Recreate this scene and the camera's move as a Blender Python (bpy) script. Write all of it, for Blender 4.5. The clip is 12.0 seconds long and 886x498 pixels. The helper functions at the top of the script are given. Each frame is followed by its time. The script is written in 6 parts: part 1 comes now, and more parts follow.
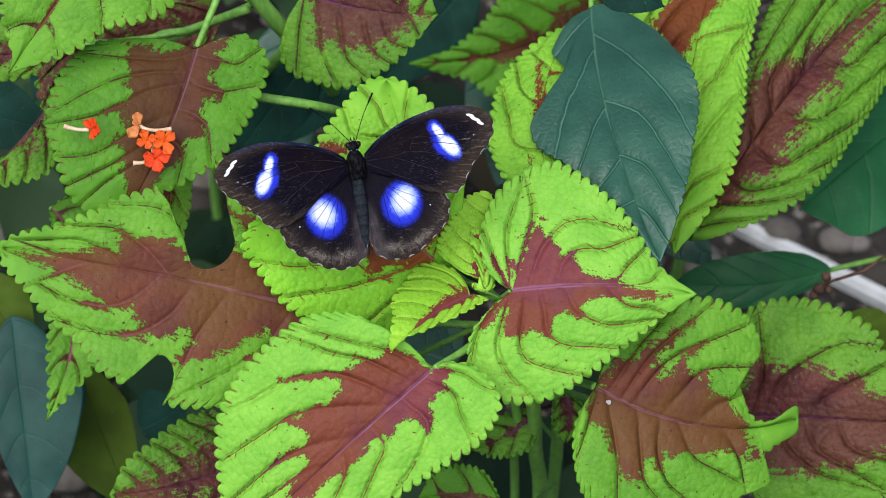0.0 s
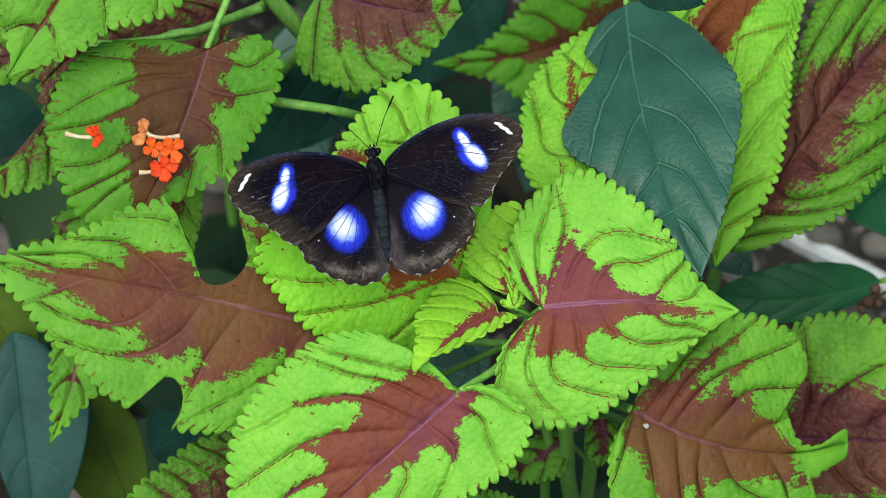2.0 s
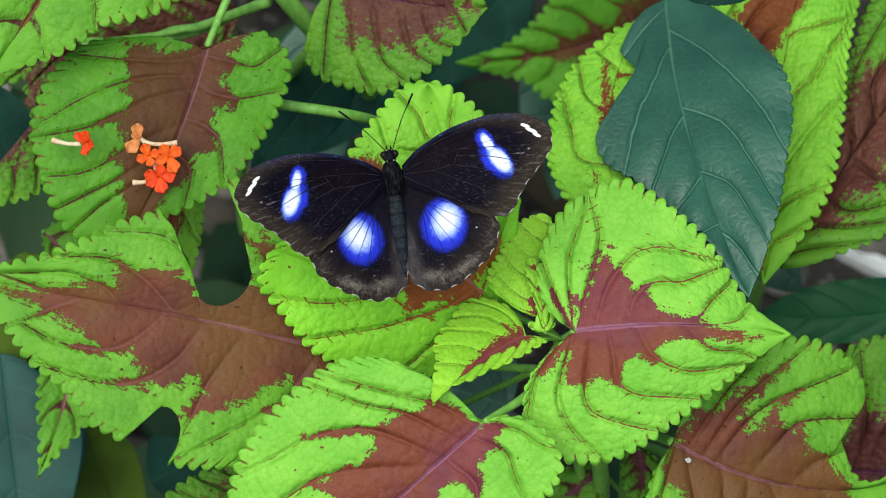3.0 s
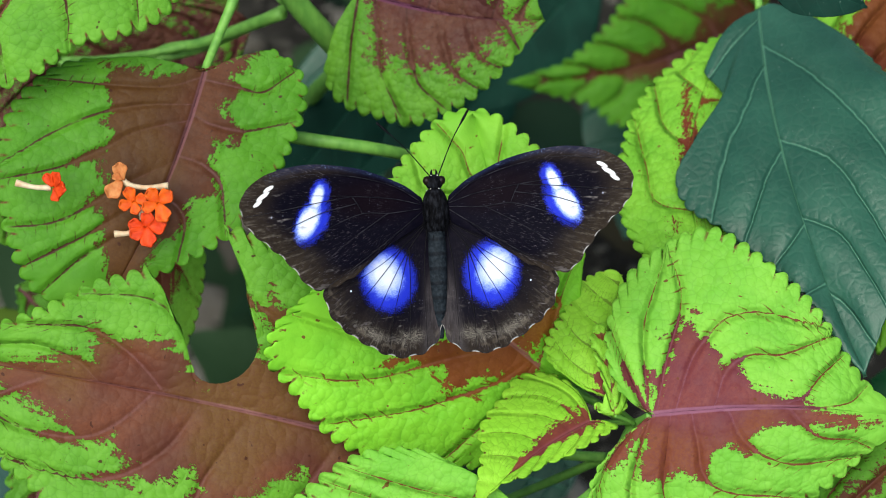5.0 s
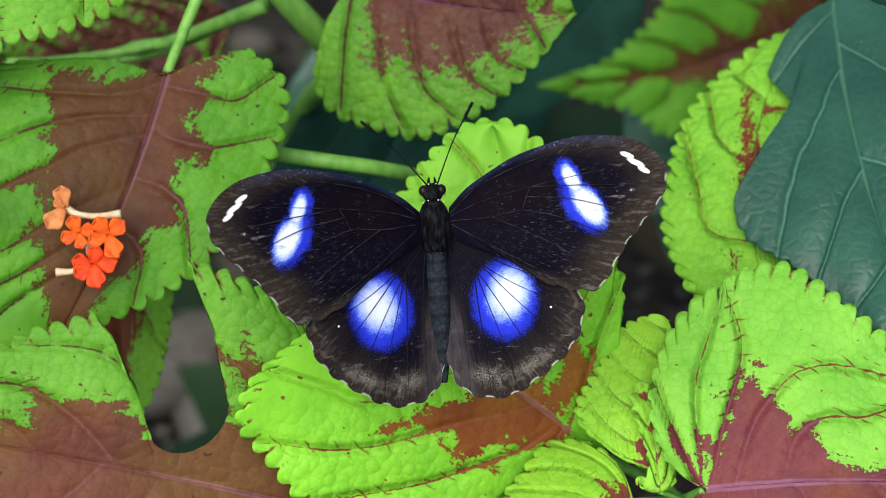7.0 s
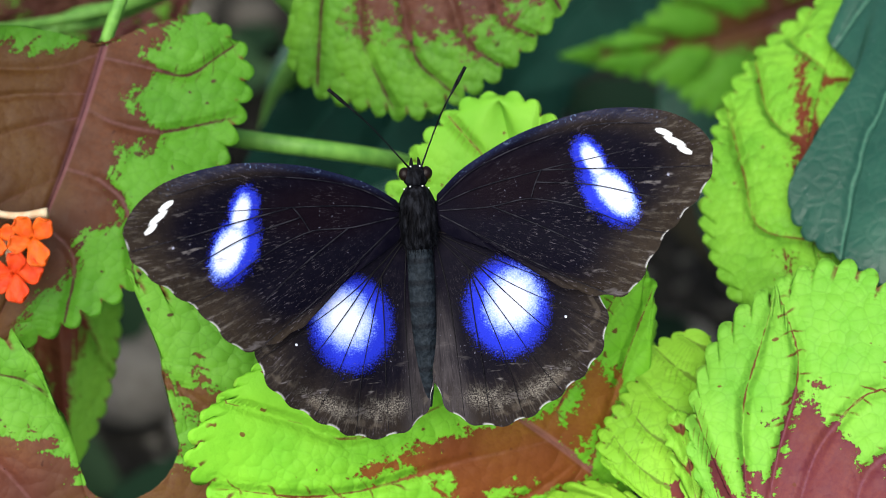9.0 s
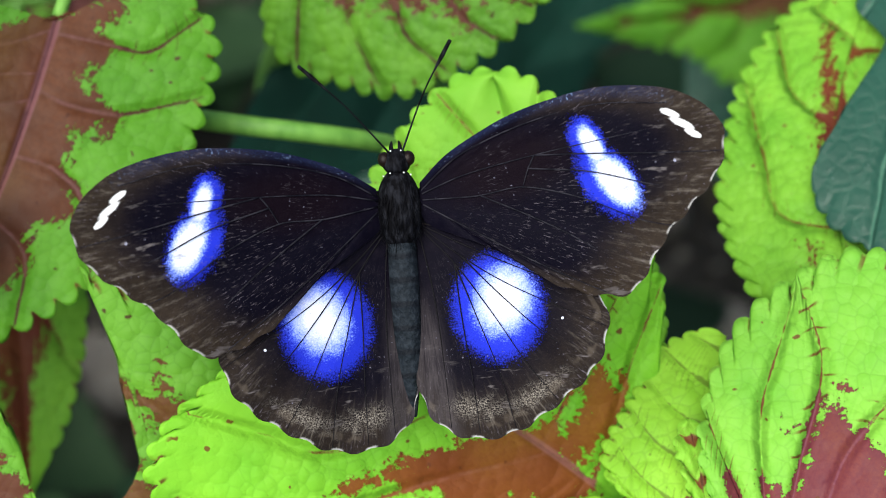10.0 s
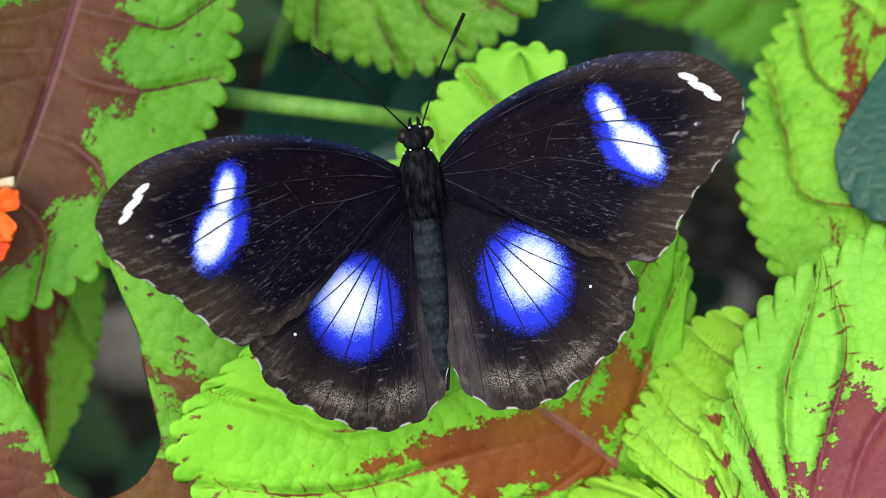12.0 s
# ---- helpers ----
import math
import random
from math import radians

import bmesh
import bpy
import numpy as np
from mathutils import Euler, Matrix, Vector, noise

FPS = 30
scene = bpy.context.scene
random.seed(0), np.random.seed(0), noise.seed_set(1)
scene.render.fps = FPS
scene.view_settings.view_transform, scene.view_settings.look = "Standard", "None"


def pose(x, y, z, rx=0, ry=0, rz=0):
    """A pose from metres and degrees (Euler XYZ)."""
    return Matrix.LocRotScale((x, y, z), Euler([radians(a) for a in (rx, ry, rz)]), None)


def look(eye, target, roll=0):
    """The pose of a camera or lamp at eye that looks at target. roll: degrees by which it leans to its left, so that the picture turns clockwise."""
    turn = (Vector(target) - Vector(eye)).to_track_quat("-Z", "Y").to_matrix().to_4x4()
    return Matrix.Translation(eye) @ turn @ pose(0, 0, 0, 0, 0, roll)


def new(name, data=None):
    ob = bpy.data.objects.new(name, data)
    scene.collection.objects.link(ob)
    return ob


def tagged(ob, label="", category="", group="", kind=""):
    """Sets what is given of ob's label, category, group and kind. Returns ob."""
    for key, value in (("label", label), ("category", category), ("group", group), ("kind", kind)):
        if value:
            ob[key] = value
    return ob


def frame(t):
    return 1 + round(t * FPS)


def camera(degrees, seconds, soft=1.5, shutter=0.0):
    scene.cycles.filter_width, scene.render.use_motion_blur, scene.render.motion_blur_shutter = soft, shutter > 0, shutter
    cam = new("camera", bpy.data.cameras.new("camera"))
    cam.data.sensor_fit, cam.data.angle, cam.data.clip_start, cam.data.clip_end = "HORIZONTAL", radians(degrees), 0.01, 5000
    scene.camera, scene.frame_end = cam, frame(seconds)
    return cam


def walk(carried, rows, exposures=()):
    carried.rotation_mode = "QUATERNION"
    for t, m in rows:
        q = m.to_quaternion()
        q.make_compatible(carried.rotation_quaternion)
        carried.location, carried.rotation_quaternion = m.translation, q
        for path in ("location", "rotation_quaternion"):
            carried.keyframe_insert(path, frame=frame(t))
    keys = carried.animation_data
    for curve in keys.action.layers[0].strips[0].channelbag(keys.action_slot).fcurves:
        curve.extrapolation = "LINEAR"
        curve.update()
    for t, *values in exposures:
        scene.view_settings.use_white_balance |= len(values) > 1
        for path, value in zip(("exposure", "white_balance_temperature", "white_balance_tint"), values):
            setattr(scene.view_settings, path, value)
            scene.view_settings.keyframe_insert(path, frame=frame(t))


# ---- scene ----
cam = camera(18.0, 12.0, soft=0.95)
PATH = [
    (0, (0.00001, -0.51433, 0.91269), (0.00015, -0.12868, 0.45305), 0.023),
    (0.5, (-0.00031, -0.51239, 0.91259), (0.00123, -0.12769, 0.45215), 0.263),
    (1, (0.00069, -0.51179, 0.9126), (0.00123, -0.12704, 0.45221), 0.005),
    (1.5, (0.00122, -0.50114, 0.90184), (-0.00085, -0.1166, 0.44127), -0.382),
    (2, (-0.00025, -0.47828, 0.87924), (-0.00552, -0.09406, 0.41842), -0.720),
    (2.5, (0.00011, -0.45447, 0.85593), (-0.00771, -0.07109, 0.39445), -0.945),
    (4.3, (0.00122, -0.3744, 0.77588), (-0.01809, 0.00933, 0.31504), -2.528),
    (4.5, (0.00082, -0.3648, 0.7685), (-0.01994, 0.01762, 0.30662), -2.379),
    (5, (0.00109, -0.34559, 0.74762), (-0.02334, 0.03806, 0.28695), -2.996),
    (5.5, (0.00228, -0.32789, 0.72857), (-0.02488, 0.05578, 0.26807), -3.364),
    (6, (0.00233, -0.30927, 0.70993), (-0.02677, 0.07362, 0.24889), -3.643),
    (6.5, (0.0026, -0.29311, 0.69325), (-0.02971, 0.08899, 0.23179), -4.030),
    (7, (0.00334, -0.27756, 0.67725), (-0.03114, 0.10535, 0.2166), -4.207),
    (9, (0.00592, -0.22318, 0.6179), (-0.03828, 0.15521, 0.15437), -5.768),
    (9.5, (0.0108, -0.20894, 0.6042), (-0.04375, 0.16623, 0.13915), -7.113),
    (10, (0.01258, -0.19744, 0.59112), (-0.04466, 0.17502, 0.12421), -7.762),
    (10.5, (0.01073, -0.19663, 0.59114), (-0.04165, 0.17431, 0.12246), -7.164),
    (11, (0.01011, -0.19645, 0.5911), (-0.04126, 0.1735, 0.12152), -7.163),
    (11.5, (0.00881, -0.19622, 0.59079), (-0.04349, 0.17242, 0.12029), -7.137),
    (12, (0.00739, -0.19662, 0.59081), (-0.04612, 0.17182, 0.12029), -7.272),
]
walk(cam, [(t, look(eye, target, roll)) for t, eye, target, roll in PATH], exposures=[(0, 0.04, 6300, 16), (0.6, 0.04, 6300, 14), (1.2, 0.04, 6400, 6), (2.5, 0.05, 6450, 4), (4.5, 0.08, 6500, 3), (5.5, 0.12, 6500, 6), (7, 0.18, 6500, 8), (9, 0.30, 6500, 8), (12, 0.35, 6500, 9)])

# ---- daylight: soft light from a bright hazy sky ----
SUN_UP, SUN_TURN = 62, 205
world = bpy.data.worlds.new("sky")
scene.world = world
world.use_nodes = True
wn = world.node_tree
sky = wn.nodes.new("ShaderNodeTexSky")
sky.sky_type, sky.sun_disc = "NISHITA", False
sky.sun_elevation, sky.sun_rotation = radians(SUN_UP), radians(SUN_TURN)
wn.links.new(sky.outputs[0], wn.nodes["Background"].inputs[0])
wn.nodes["Background"].inputs[1].default_value = 0.09
sun = new("sun", bpy.data.lights.new("sun", "SUN"))
sun.data.energy, sun.data.angle, sun.data.color = 4.6, radians(70), (1.0, 0.95, 0.86)
sun.matrix_world = pose(0, 0, 2, 90 - SUN_UP, 0, 180 - SUN_TURN)


# ---- materials ----
class Nodes:
    """A short way to wire a node material."""

    def __init__(self, name):
        self.mat = bpy.data.materials.new(name)
        self.mat.use_nodes = True
        self.tree = self.mat.node_tree
        self.bsdf = self.tree.nodes["Principled BSDF"]
        self.out = self.tree.nodes["Material Output"]

    def put(self, socket, value):
        if isinstance(value, bpy.types.NodeSocket):
            self.tree.links.new(value, socket)
        else:
            socket.default_value = (*value, 1) if isinstance(value, tuple) and len(value) == 3 and len(socket.default_value) == 4 else value

    def math(self, op, a, b=0.0, c=0.0, clamp=False):
        n = self.tree.nodes.new("ShaderNodeMath")
        n.operation, n.use_clamp = op, clamp
        for socket, value in zip(n.inputs, (a, b, c)):
            self.put(socket, value)
        return n.outputs[0]

    def vec(self, op, a, b=(0.0, 0.0, 0.0)):
        n = self.tree.nodes.new("ShaderNodeVectorMath")
        n.operation = op
        self.put(n.inputs[0], a)
        self.put(n.inputs[1], b)
        return n.outputs[1] if op in ("LENGTH", "DOT_PRODUCT", "DISTANCE") else n.outputs[0]

    def ramp(self, value, a, b, lo=0.0, hi=1.0):
        n = self.tree.nodes.new("ShaderNodeMapRange")
        n.interpolation_type = "SMOOTHSTEP"
        for socket, v in zip(n.inputs, (value, a, b, lo, hi)):
            self.put(socket, v)
        return n.outputs[0]

    def mix(self, fac, a, b):
        n = self.tree.nodes.new("ShaderNodeMix")
        n.data_type = "RGBA"
        self.put(n.inputs[0], fac)
        self.put(n.inputs[6], a)
        self.put(n.inputs[7], b)
        return n.outputs[2]

    def attr(self, name, out=2):
        n = self.tree.nodes.new("ShaderNodeAttribute")
        n.attribute_name = name
        return n.outputs[out]

    def place(self):
        return self.tree.nodes.new("ShaderNodeTexCoord").outputs["Object"]

    def noise(self, scale, detail=3.0, where=None, rough=0.55):
        n = self.tree.nodes.new("ShaderNodeTexNoise")
        self.put(n.inputs["Vector"], where or self.place())
        n.inputs["Scale"].default_value, n.inputs["Detail"].default_value, n.inputs["Roughness"].default_value = scale, detail, rough
        return n.outputs[0]

    def cells(self, scale, feature="DISTANCE_TO_EDGE", where=None, random=1.0):
        n = self.tree.nodes.new("ShaderNodeTexVoronoi")
        n.feature = feature
        self.put(n.inputs["Vector"], where or self.place())
        n.inputs["Scale"].default_value, n.inputs["Randomness"].default_value = scale, random
        return n.outputs[0]

    def chance(self, value):
        n = self.tree.nodes.new("ShaderNodeTexWhiteNoise")
        n.noise_dimensions = "1D"
        self.put(n.inputs["W"], value)
        return n.outputs[0]

    def bump(self, height, depth, strength=1.0):
        n = self.tree.nodes.new("ShaderNodeBump")
        n.inputs["Strength"].default_value, n.inputs["Distance"].default_value = strength, depth
        self.put(n.inputs["Height"], height)
        self.put(self.bsdf.inputs["Normal"], n.outputs[0])

    def finish(self, colour, rough=0.5, specular=0.4, thin=None, metal=0.0):
        self.put(self.bsdf.inputs["Base Color"], colour)
        self.put(self.bsdf.inputs["Roughness"], rough)
        self.put(self.bsdf.inputs["Specular IOR Level"], specular)
        self.put(self.bsdf.inputs["Metallic"], metal)
        if thin is not None:
            # light that passes through the blade
            t = self.tree.nodes.new("ShaderNodeBsdfTranslucent")
            self.put(t.inputs[0], colour)
            m = self.tree.nodes.new("ShaderNodeMixShader")
            m.inputs[0].default_value = thin
            self.tree.links.new(self.bsdf.outputs[0], m.inputs[1])
            self.tree.links.new(t.outputs[0], m.inputs[2])
            self.tree.links.new(m.outputs[0], self.out.inputs[0])
        return self.mat


def coleus(name, lime, lime_deep, red, red_deep, rib, vein, brown, vein_dark=(0.13, 0.035, 0.016), ragged=1.0, fine=1.0, fineness=1.0, netting=1.0, nerves=0.25, swell=0.00048, spread=1.0):
    n = Nodes(name)
    where = n.place()
    phase, v, core, ribd, along = n.attr("phase"), n.attr("across"), n.attr("core"), n.attr("ribd"), n.attr("along")
    luck, loose = n.attr("luck"), n.attr("loose")
    low, mid, high = n.noise(90, 2, where), n.noise(420, 4, where, 0.65), n.noise(1900, 3, where, 0.7)
    bent = n.math("ADD", phase, n.math("MULTIPLY", n.math("MULTIPLY", n.math("SUBTRACT", low, 0.5), 0.30), loose))
    d = n.math("ABSOLUTE", n.math("SUBTRACT", n.math("FRACT", bent), 0.5))
    off = n.math("ADD", n.math("MULTIPLY", d, n.attr("gap")), n.math("MULTIPLY", n.math("SUBTRACT", mid, 0.5), 0.0008))
    strip = n.tree.nodes.new("ShaderNodeCombineXYZ")
    n.put(strip.inputs[0], n.math("MULTIPLY", v, 26.0))
    n.put(strip.inputs[1], n.math("MULTIPLY", bent, 2.2))
    n.put(strip.inputs[2], luck)
    along_across = strip.outputs[0]
    # each side vein and each field between two veins has its own luck
    cell, nerve = n.chance(n.math("ADD", n.math("FLOOR", n.math("ADD", bent, 0.5)), luck)), n.chance(n.math("ADD", n.math("FLOOR", bent), n.math("ADD", luck, 31.7)))
    near = n.ramp(off, 0.0, 0.0012, 0.95, 0.0)
    near = n.math("MULTIPLY", n.math("MULTIPLY", near, near), n.ramp(nerve, 0.0, 1.0, 0.35, 1.25))
    near = n.math("MULTIPLY", near, n.ramp(v, 0.3, 0.95, 1.0, 0.35))
    between = n.math("MULTIPLY", n.math("SUBTRACT", cell, 0.5), n.ramp(d, 0.05, 0.35, 0.0, 0.75))
    stray = n.math("ADD", n.math("SUBTRACT", between, 0.12), n.math("MULTIPLY", n.math("SUBTRACT", low, 0.5), 0.9))
    field = n.math("ADD", n.math("ADD", n.math("MULTIPLY", core, spread), n.math("MULTIPLY", near, ragged)), n.math("MULTIPLY", stray, loose))
    # a torn rim: comb-like along the rungs, with loose flecks on both sides
    comb = n.noise(1.0, 2, n.vec("ADD", along_across, n.vec("MULTIPLY", where, (90.0, 90.0, 90.0))))
    field = n.math("ADD", field, n.math("MULTIPLY", n.math("SUBTRACT", comb, 0.5), fine * 1.7))
    field = n.math("ADD", field, n.math("MULTIPLY", n.math("SUBTRACT", mid, 0.5), fine * 2.0))
    field = n.math("ADD", field, n.math("MULTIPLY", n.math("SUBTRACT", high, 0.5), fine * 1.7))
    is_red = n.ramp(field, -0.03, 0.03)
    # side veins: thin broken brown lines that fade out before the margin
    width = n.ramp(v, 0.2, 1.0, 0.00031 * fineness, 0.00016 * fineness)
    line = n.ramp(n.math("DIVIDE", off, width), 0.5, 1.2, 1.0, 0.0)
    line = n.math("MULTIPLY", line, n.ramp(n.math("ADD", n.math("MULTIPLY", low, 0.5), n.math("ADD", n.math("MULTIPLY", mid, 0.3), n.math("MULTIPLY", nerve, 0.2))), 0.36, 0.445))
    line = n.math("MULTIPLY", line, n.ramp(v, 0.91, 0.985, 1.0, 0.0))
    # small raised cells between the side veins
    warped = n.vec("ADD", where, n.vec("MULTIPLY", along_across, (0.00012, 0.00012, 0.0)))
    net = n.cells(560, where=warped, random=0.8)
    dome = n.cells(560, "F1", warped, 0.8)
    dome = n.math("SUBTRACT", 1.0, n.math("MULTIPLY", n.math("MULTIPLY", dome, dome), 1.8))
    # short pale rungs between the side veins
    rung = n.math("ADD", n.math("MULTIPLY", v, 12.0), n.math("ADD", n.math("ADD", n.math("MULTIPLY", low, 2.5), n.math("MULTIPLY", mid, 0.4)), n.math("MULTIPLY", cell, 3.0)))
    step = n.math("ABSOLUTE", n.math("SUBTRACT", n.math("FRACT", rung), 0.5))
    # short dark stubs that leave the side veins where the rungs meet them
    stub = n.math("MULTIPLY", n.ramp(step, 0.03, 0.085, 1.0, 0.0), n.ramp(n.math("ADD", off, n.math("MULTIPLY", n.math("SUBTRACT", 0.8, mid), 0.0034)), 0.0016, 0.0030, 1.0, 0.0))
    stub = n.math("MULTIPLY", stub, n.math("MULTIPLY", n.ramp(nerve, 0.15, 0.4), n.ramp(v, 0.9, 0.96, 1.0, 0.0)))
    line = n.math("MAXIMUM", line, n.math("MULTIPLY", n.math("MULTIPLY", stub, n.ramp(mid, 0.40, 0.54)), 0.9))
    rung = n.ramp(step, 0.0, 0.34, 1.0, 0.0)
    rung = n.math("MULTIPLY", n.math("MULTIPLY", rung, n.math("MINIMUM", n.attr("relief"), 1.0)), n.math("MULTIPLY", n.ramp(along, 0.55, 0.85, 1.0, 0.0), n.ramp(mid, 0.35, 0.6)))
    open_field = n.ramp(along, 0.72, 0.92, 1.0, 0.1)
    green = n.mix(n.ramp(low, 0.3, 0.75), lime, lime_deep)
    seam = tuple(c * 0.62 for c in lime_deep)
    green = n.mix(n.math("MULTIPLY", n.ramp(net, 0.0, 0.10, 0.26 * netting, 0.0), n.math("MULTIPLY", open_field, n.ramp(low, 0.35, 0.6, 0.5, 1.0))), green, seam)
    green = n.mix(n.math("MULTIPLY", n.math("POWER", rung, 5.0), 0.16), green, seam)
    green = n.mix(n.math("MULTIPLY", n.ramp(mid, 0.3, 0.7), 0.25), green, lime_deep)
    wine = n.mix(n.ramp(n.noise(60, 3, where), 0.35, 0.7), red, red_deep)
    fan = n.tree.nodes.new("ShaderNodeCombineXYZ")
    n.put(fan.inputs[0], n.math("MULTIPLY", bent, 5.0))
    n.put(fan.inputs[1], n.math("MULTIPLY", v, 1.3))
    n.put(fan.inputs[2], luck)
    fibre = n.noise(1.6, 4, fan.outputs[0], 0.65)
    wine = n.mix(n.ramp(fibre, 0.42, 0.68, 0.0, 0.32), wine, red_deep)
    wine = n.mix(n.ramp(d, 0.0, 0.10, 0.5 if nerves > 0.5 else 0.2, 0.0), wine, red_deep)
    wine = n.mix(n.math("MULTIPLY", n.ramp(d, 0.012, 0.045, nerves, 0.0), n.ramp(mid, 0.4, 0.52, 0.3, 1.0)), wine, tuple(c * 0.35 for c in red_deep) if nerves > 0.5 else rib)
    wine = n.mix(n.math("MULTIPLY", n.math("POWER", rung, 4.0), 0.10), wine, red_deep)
    wine = n.mix(n.math("MULTIPLY", n.ramp(n.noise(38, 2, where), 0.42, 0.62), 0.8), wine, brown)
    wine = n.mix(n.ramp(net, 0.0, 0.06, 0.12, 0.0), wine, red_deep)
    wine = n.mix(n.ramp(high, 0.38, 0.66, 0.0, 0.4), wine, red_deep)
    colour = n.mix(is_red, green, wine)
    colour = n.mix(n.math("MULTIPLY", line, n.math("SUBTRACT", 1.0, is_red)), colour, vein)
    dots = n.math("MULTIPLY", n.ramp(n.noise(620, 1, where), 0.735, 0.76), n.ramp(v, 0.9, 0.95, 1.0, 0.0))
    colour = n.mix(n.math("MULTIPLY", dots, 0.9), colour, vein)
    ribw = n.ramp(along, 0.0, 1.0, 0.00075, 0.0003)
    on_rib = n.math("MULTIPLY", n.ramp(n.math("DIVIDE", ribd, ribw), 0.55, 1.1, 0.85, 0.0), n.ramp(along, 0.22, 0.75, 1.0, 0.18))
    colour = n.mix(n.math("MULTIPLY", on_rib, is_red), colour, rib)
    # a thin dark rim where the teeth end, red-brown in the notches
    rim = n.math("MULTIPLY", n.ramp(v, 0.975, 1.0), n.ramp(mid, 0.5, 0.6))
    colour = n.mix(n.math("MULTIPLY", rim, 0.3), colour, vein)
    nick = n.math("MULTIPLY", n.ramp(n.attr("notch"), 0.15, 0.42, 1.0, 0.0), n.ramp(v, 0.925, 0.965))
    colour = n.mix(n.math("MULTIPLY", nick, n.ramp(mid, 0.42, 0.52, 0.0, 0.9)), colour, vein_dark)
    height = n.math("ADD", n.math("MULTIPLY", n.math("MULTIPLY", dome, open_field), 0.34 * netting), n.math("MULTIPLY", n.math("ADD", n.math("MULTIPLY", n.ramp(d, 0.0, 0.22), 0.5), n.math("MULTIPLY", n.ramp(off, 0.0, 0.0013), 0.6)), n.ramp(v, 0.03, 0.40, 0.35, 1.7)))
    pillow = n.cells(380, "F1", warped, 0.85)
    height = n.math("SUBTRACT", height, n.math("MULTIPLY", n.math("MULTIPLY", n.math("MULTIPLY", pillow, pillow), open_field), 1.0 * netting))
    height = n.math("SUBTRACT", height, n.math("MULTIPLY", n.math("MULTIPLY", rung, n.ramp(low, 0.35, 0.6, 0.2, 1.0)), 0.2))
    height = n.math("ADD", height, n.math("ADD", n.math("MULTIPLY", mid, 0.45), n.math("MULTIPLY", high, 0.12)))
    height = n.math("MULTIPLY", height, n.ramp(is_red, 0.0, 1.0, 1.0, 0.6 if nerves < 0.9 else 1.0))
    n.bump(height, swell, 0.9)
    rough = n.ramp(mid, 0.3, 0.7, 0.42, 0.62)
    return n.finish(colour, rough, 0.19, thin=0.22)


bright = coleus("bright_coleus", (0.26, 0.61, 0.066), (0.175, 0.50, 0.046), (0.225, 0.054, 0.050), (0.130, 0.026, 0.046), (0.32, 0.13, 0.21), (0.150, 0.042, 0.016), (0.225, 0.068, 0.020), fine=0.75, fineness=0.85)
young = coleus("young_coleus", (0.36, 0.72, 0.055), (0.26, 0.60, 0.036), (0.240, 0.052, 0.040), (0.150, 0.030, 0.035), (0.24, 0.065, 0.07), (0.16, 0.30, 0.022), (0.24, 0.075, 0.030), fineness=0.45, netting=1.5, swell=0.00018)
streaked = coleus("streaked_coleus", (0.255, 0.59, 0.050), (0.17, 0.47, 0.034), (0.20, 0.045, 0.020), (0.13, 0.028, 0.014), (0.19, 0.055, 0.022), (0.15, 0.048, 0.014), (0.20, 0.070, 0.018), fineness=0.7, netting=1.3)
# greens and reds set darker than in bright: canopy shade put into the colour
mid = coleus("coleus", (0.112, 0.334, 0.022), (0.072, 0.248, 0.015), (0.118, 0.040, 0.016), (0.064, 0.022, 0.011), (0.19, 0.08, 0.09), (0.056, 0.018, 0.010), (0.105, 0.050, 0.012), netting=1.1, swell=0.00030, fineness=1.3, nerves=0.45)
brick = coleus("brick_coleus", (0.165, 0.43, 0.036), (0.105, 0.32, 0.025), (0.185, 0.057, 0.029), (0.106, 0.033, 0.022), (0.30, 0.13, 0.14), (0.062, 0.019, 0.010), (0.155, 0.080, 0.019), netting=1.2, swell=0.00036, fineness=1.3, nerves=0.25, spread=0.8)
amber = coleus("amber_coleus", (0.29, 0.72, 0.045), (0.20, 0.59, 0.032), (0.31, 0.100, 0.022), (0.22, 0.058, 0.016), (0.40, 0.17, 0.13), (0.17, 0.048, 0.018), (0.36, 0.165, 0.022), fineness=0.8)
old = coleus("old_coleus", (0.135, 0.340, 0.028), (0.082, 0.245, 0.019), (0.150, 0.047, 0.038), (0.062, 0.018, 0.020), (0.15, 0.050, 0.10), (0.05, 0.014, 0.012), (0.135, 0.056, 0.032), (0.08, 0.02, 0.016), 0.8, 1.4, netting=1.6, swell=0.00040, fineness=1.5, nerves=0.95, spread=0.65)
pale = coleus("pale_coleus", (0.34, 0.72, 0.07), (0.25, 0.60, 0.042), (0.2, 0.05, 0.03), (0.1, 0.02, 0.02), (0.33, 0.2, 0.12), (0.18, 0.06, 0.02), (0.2, 0.1, 0.03), fineness=0.6)


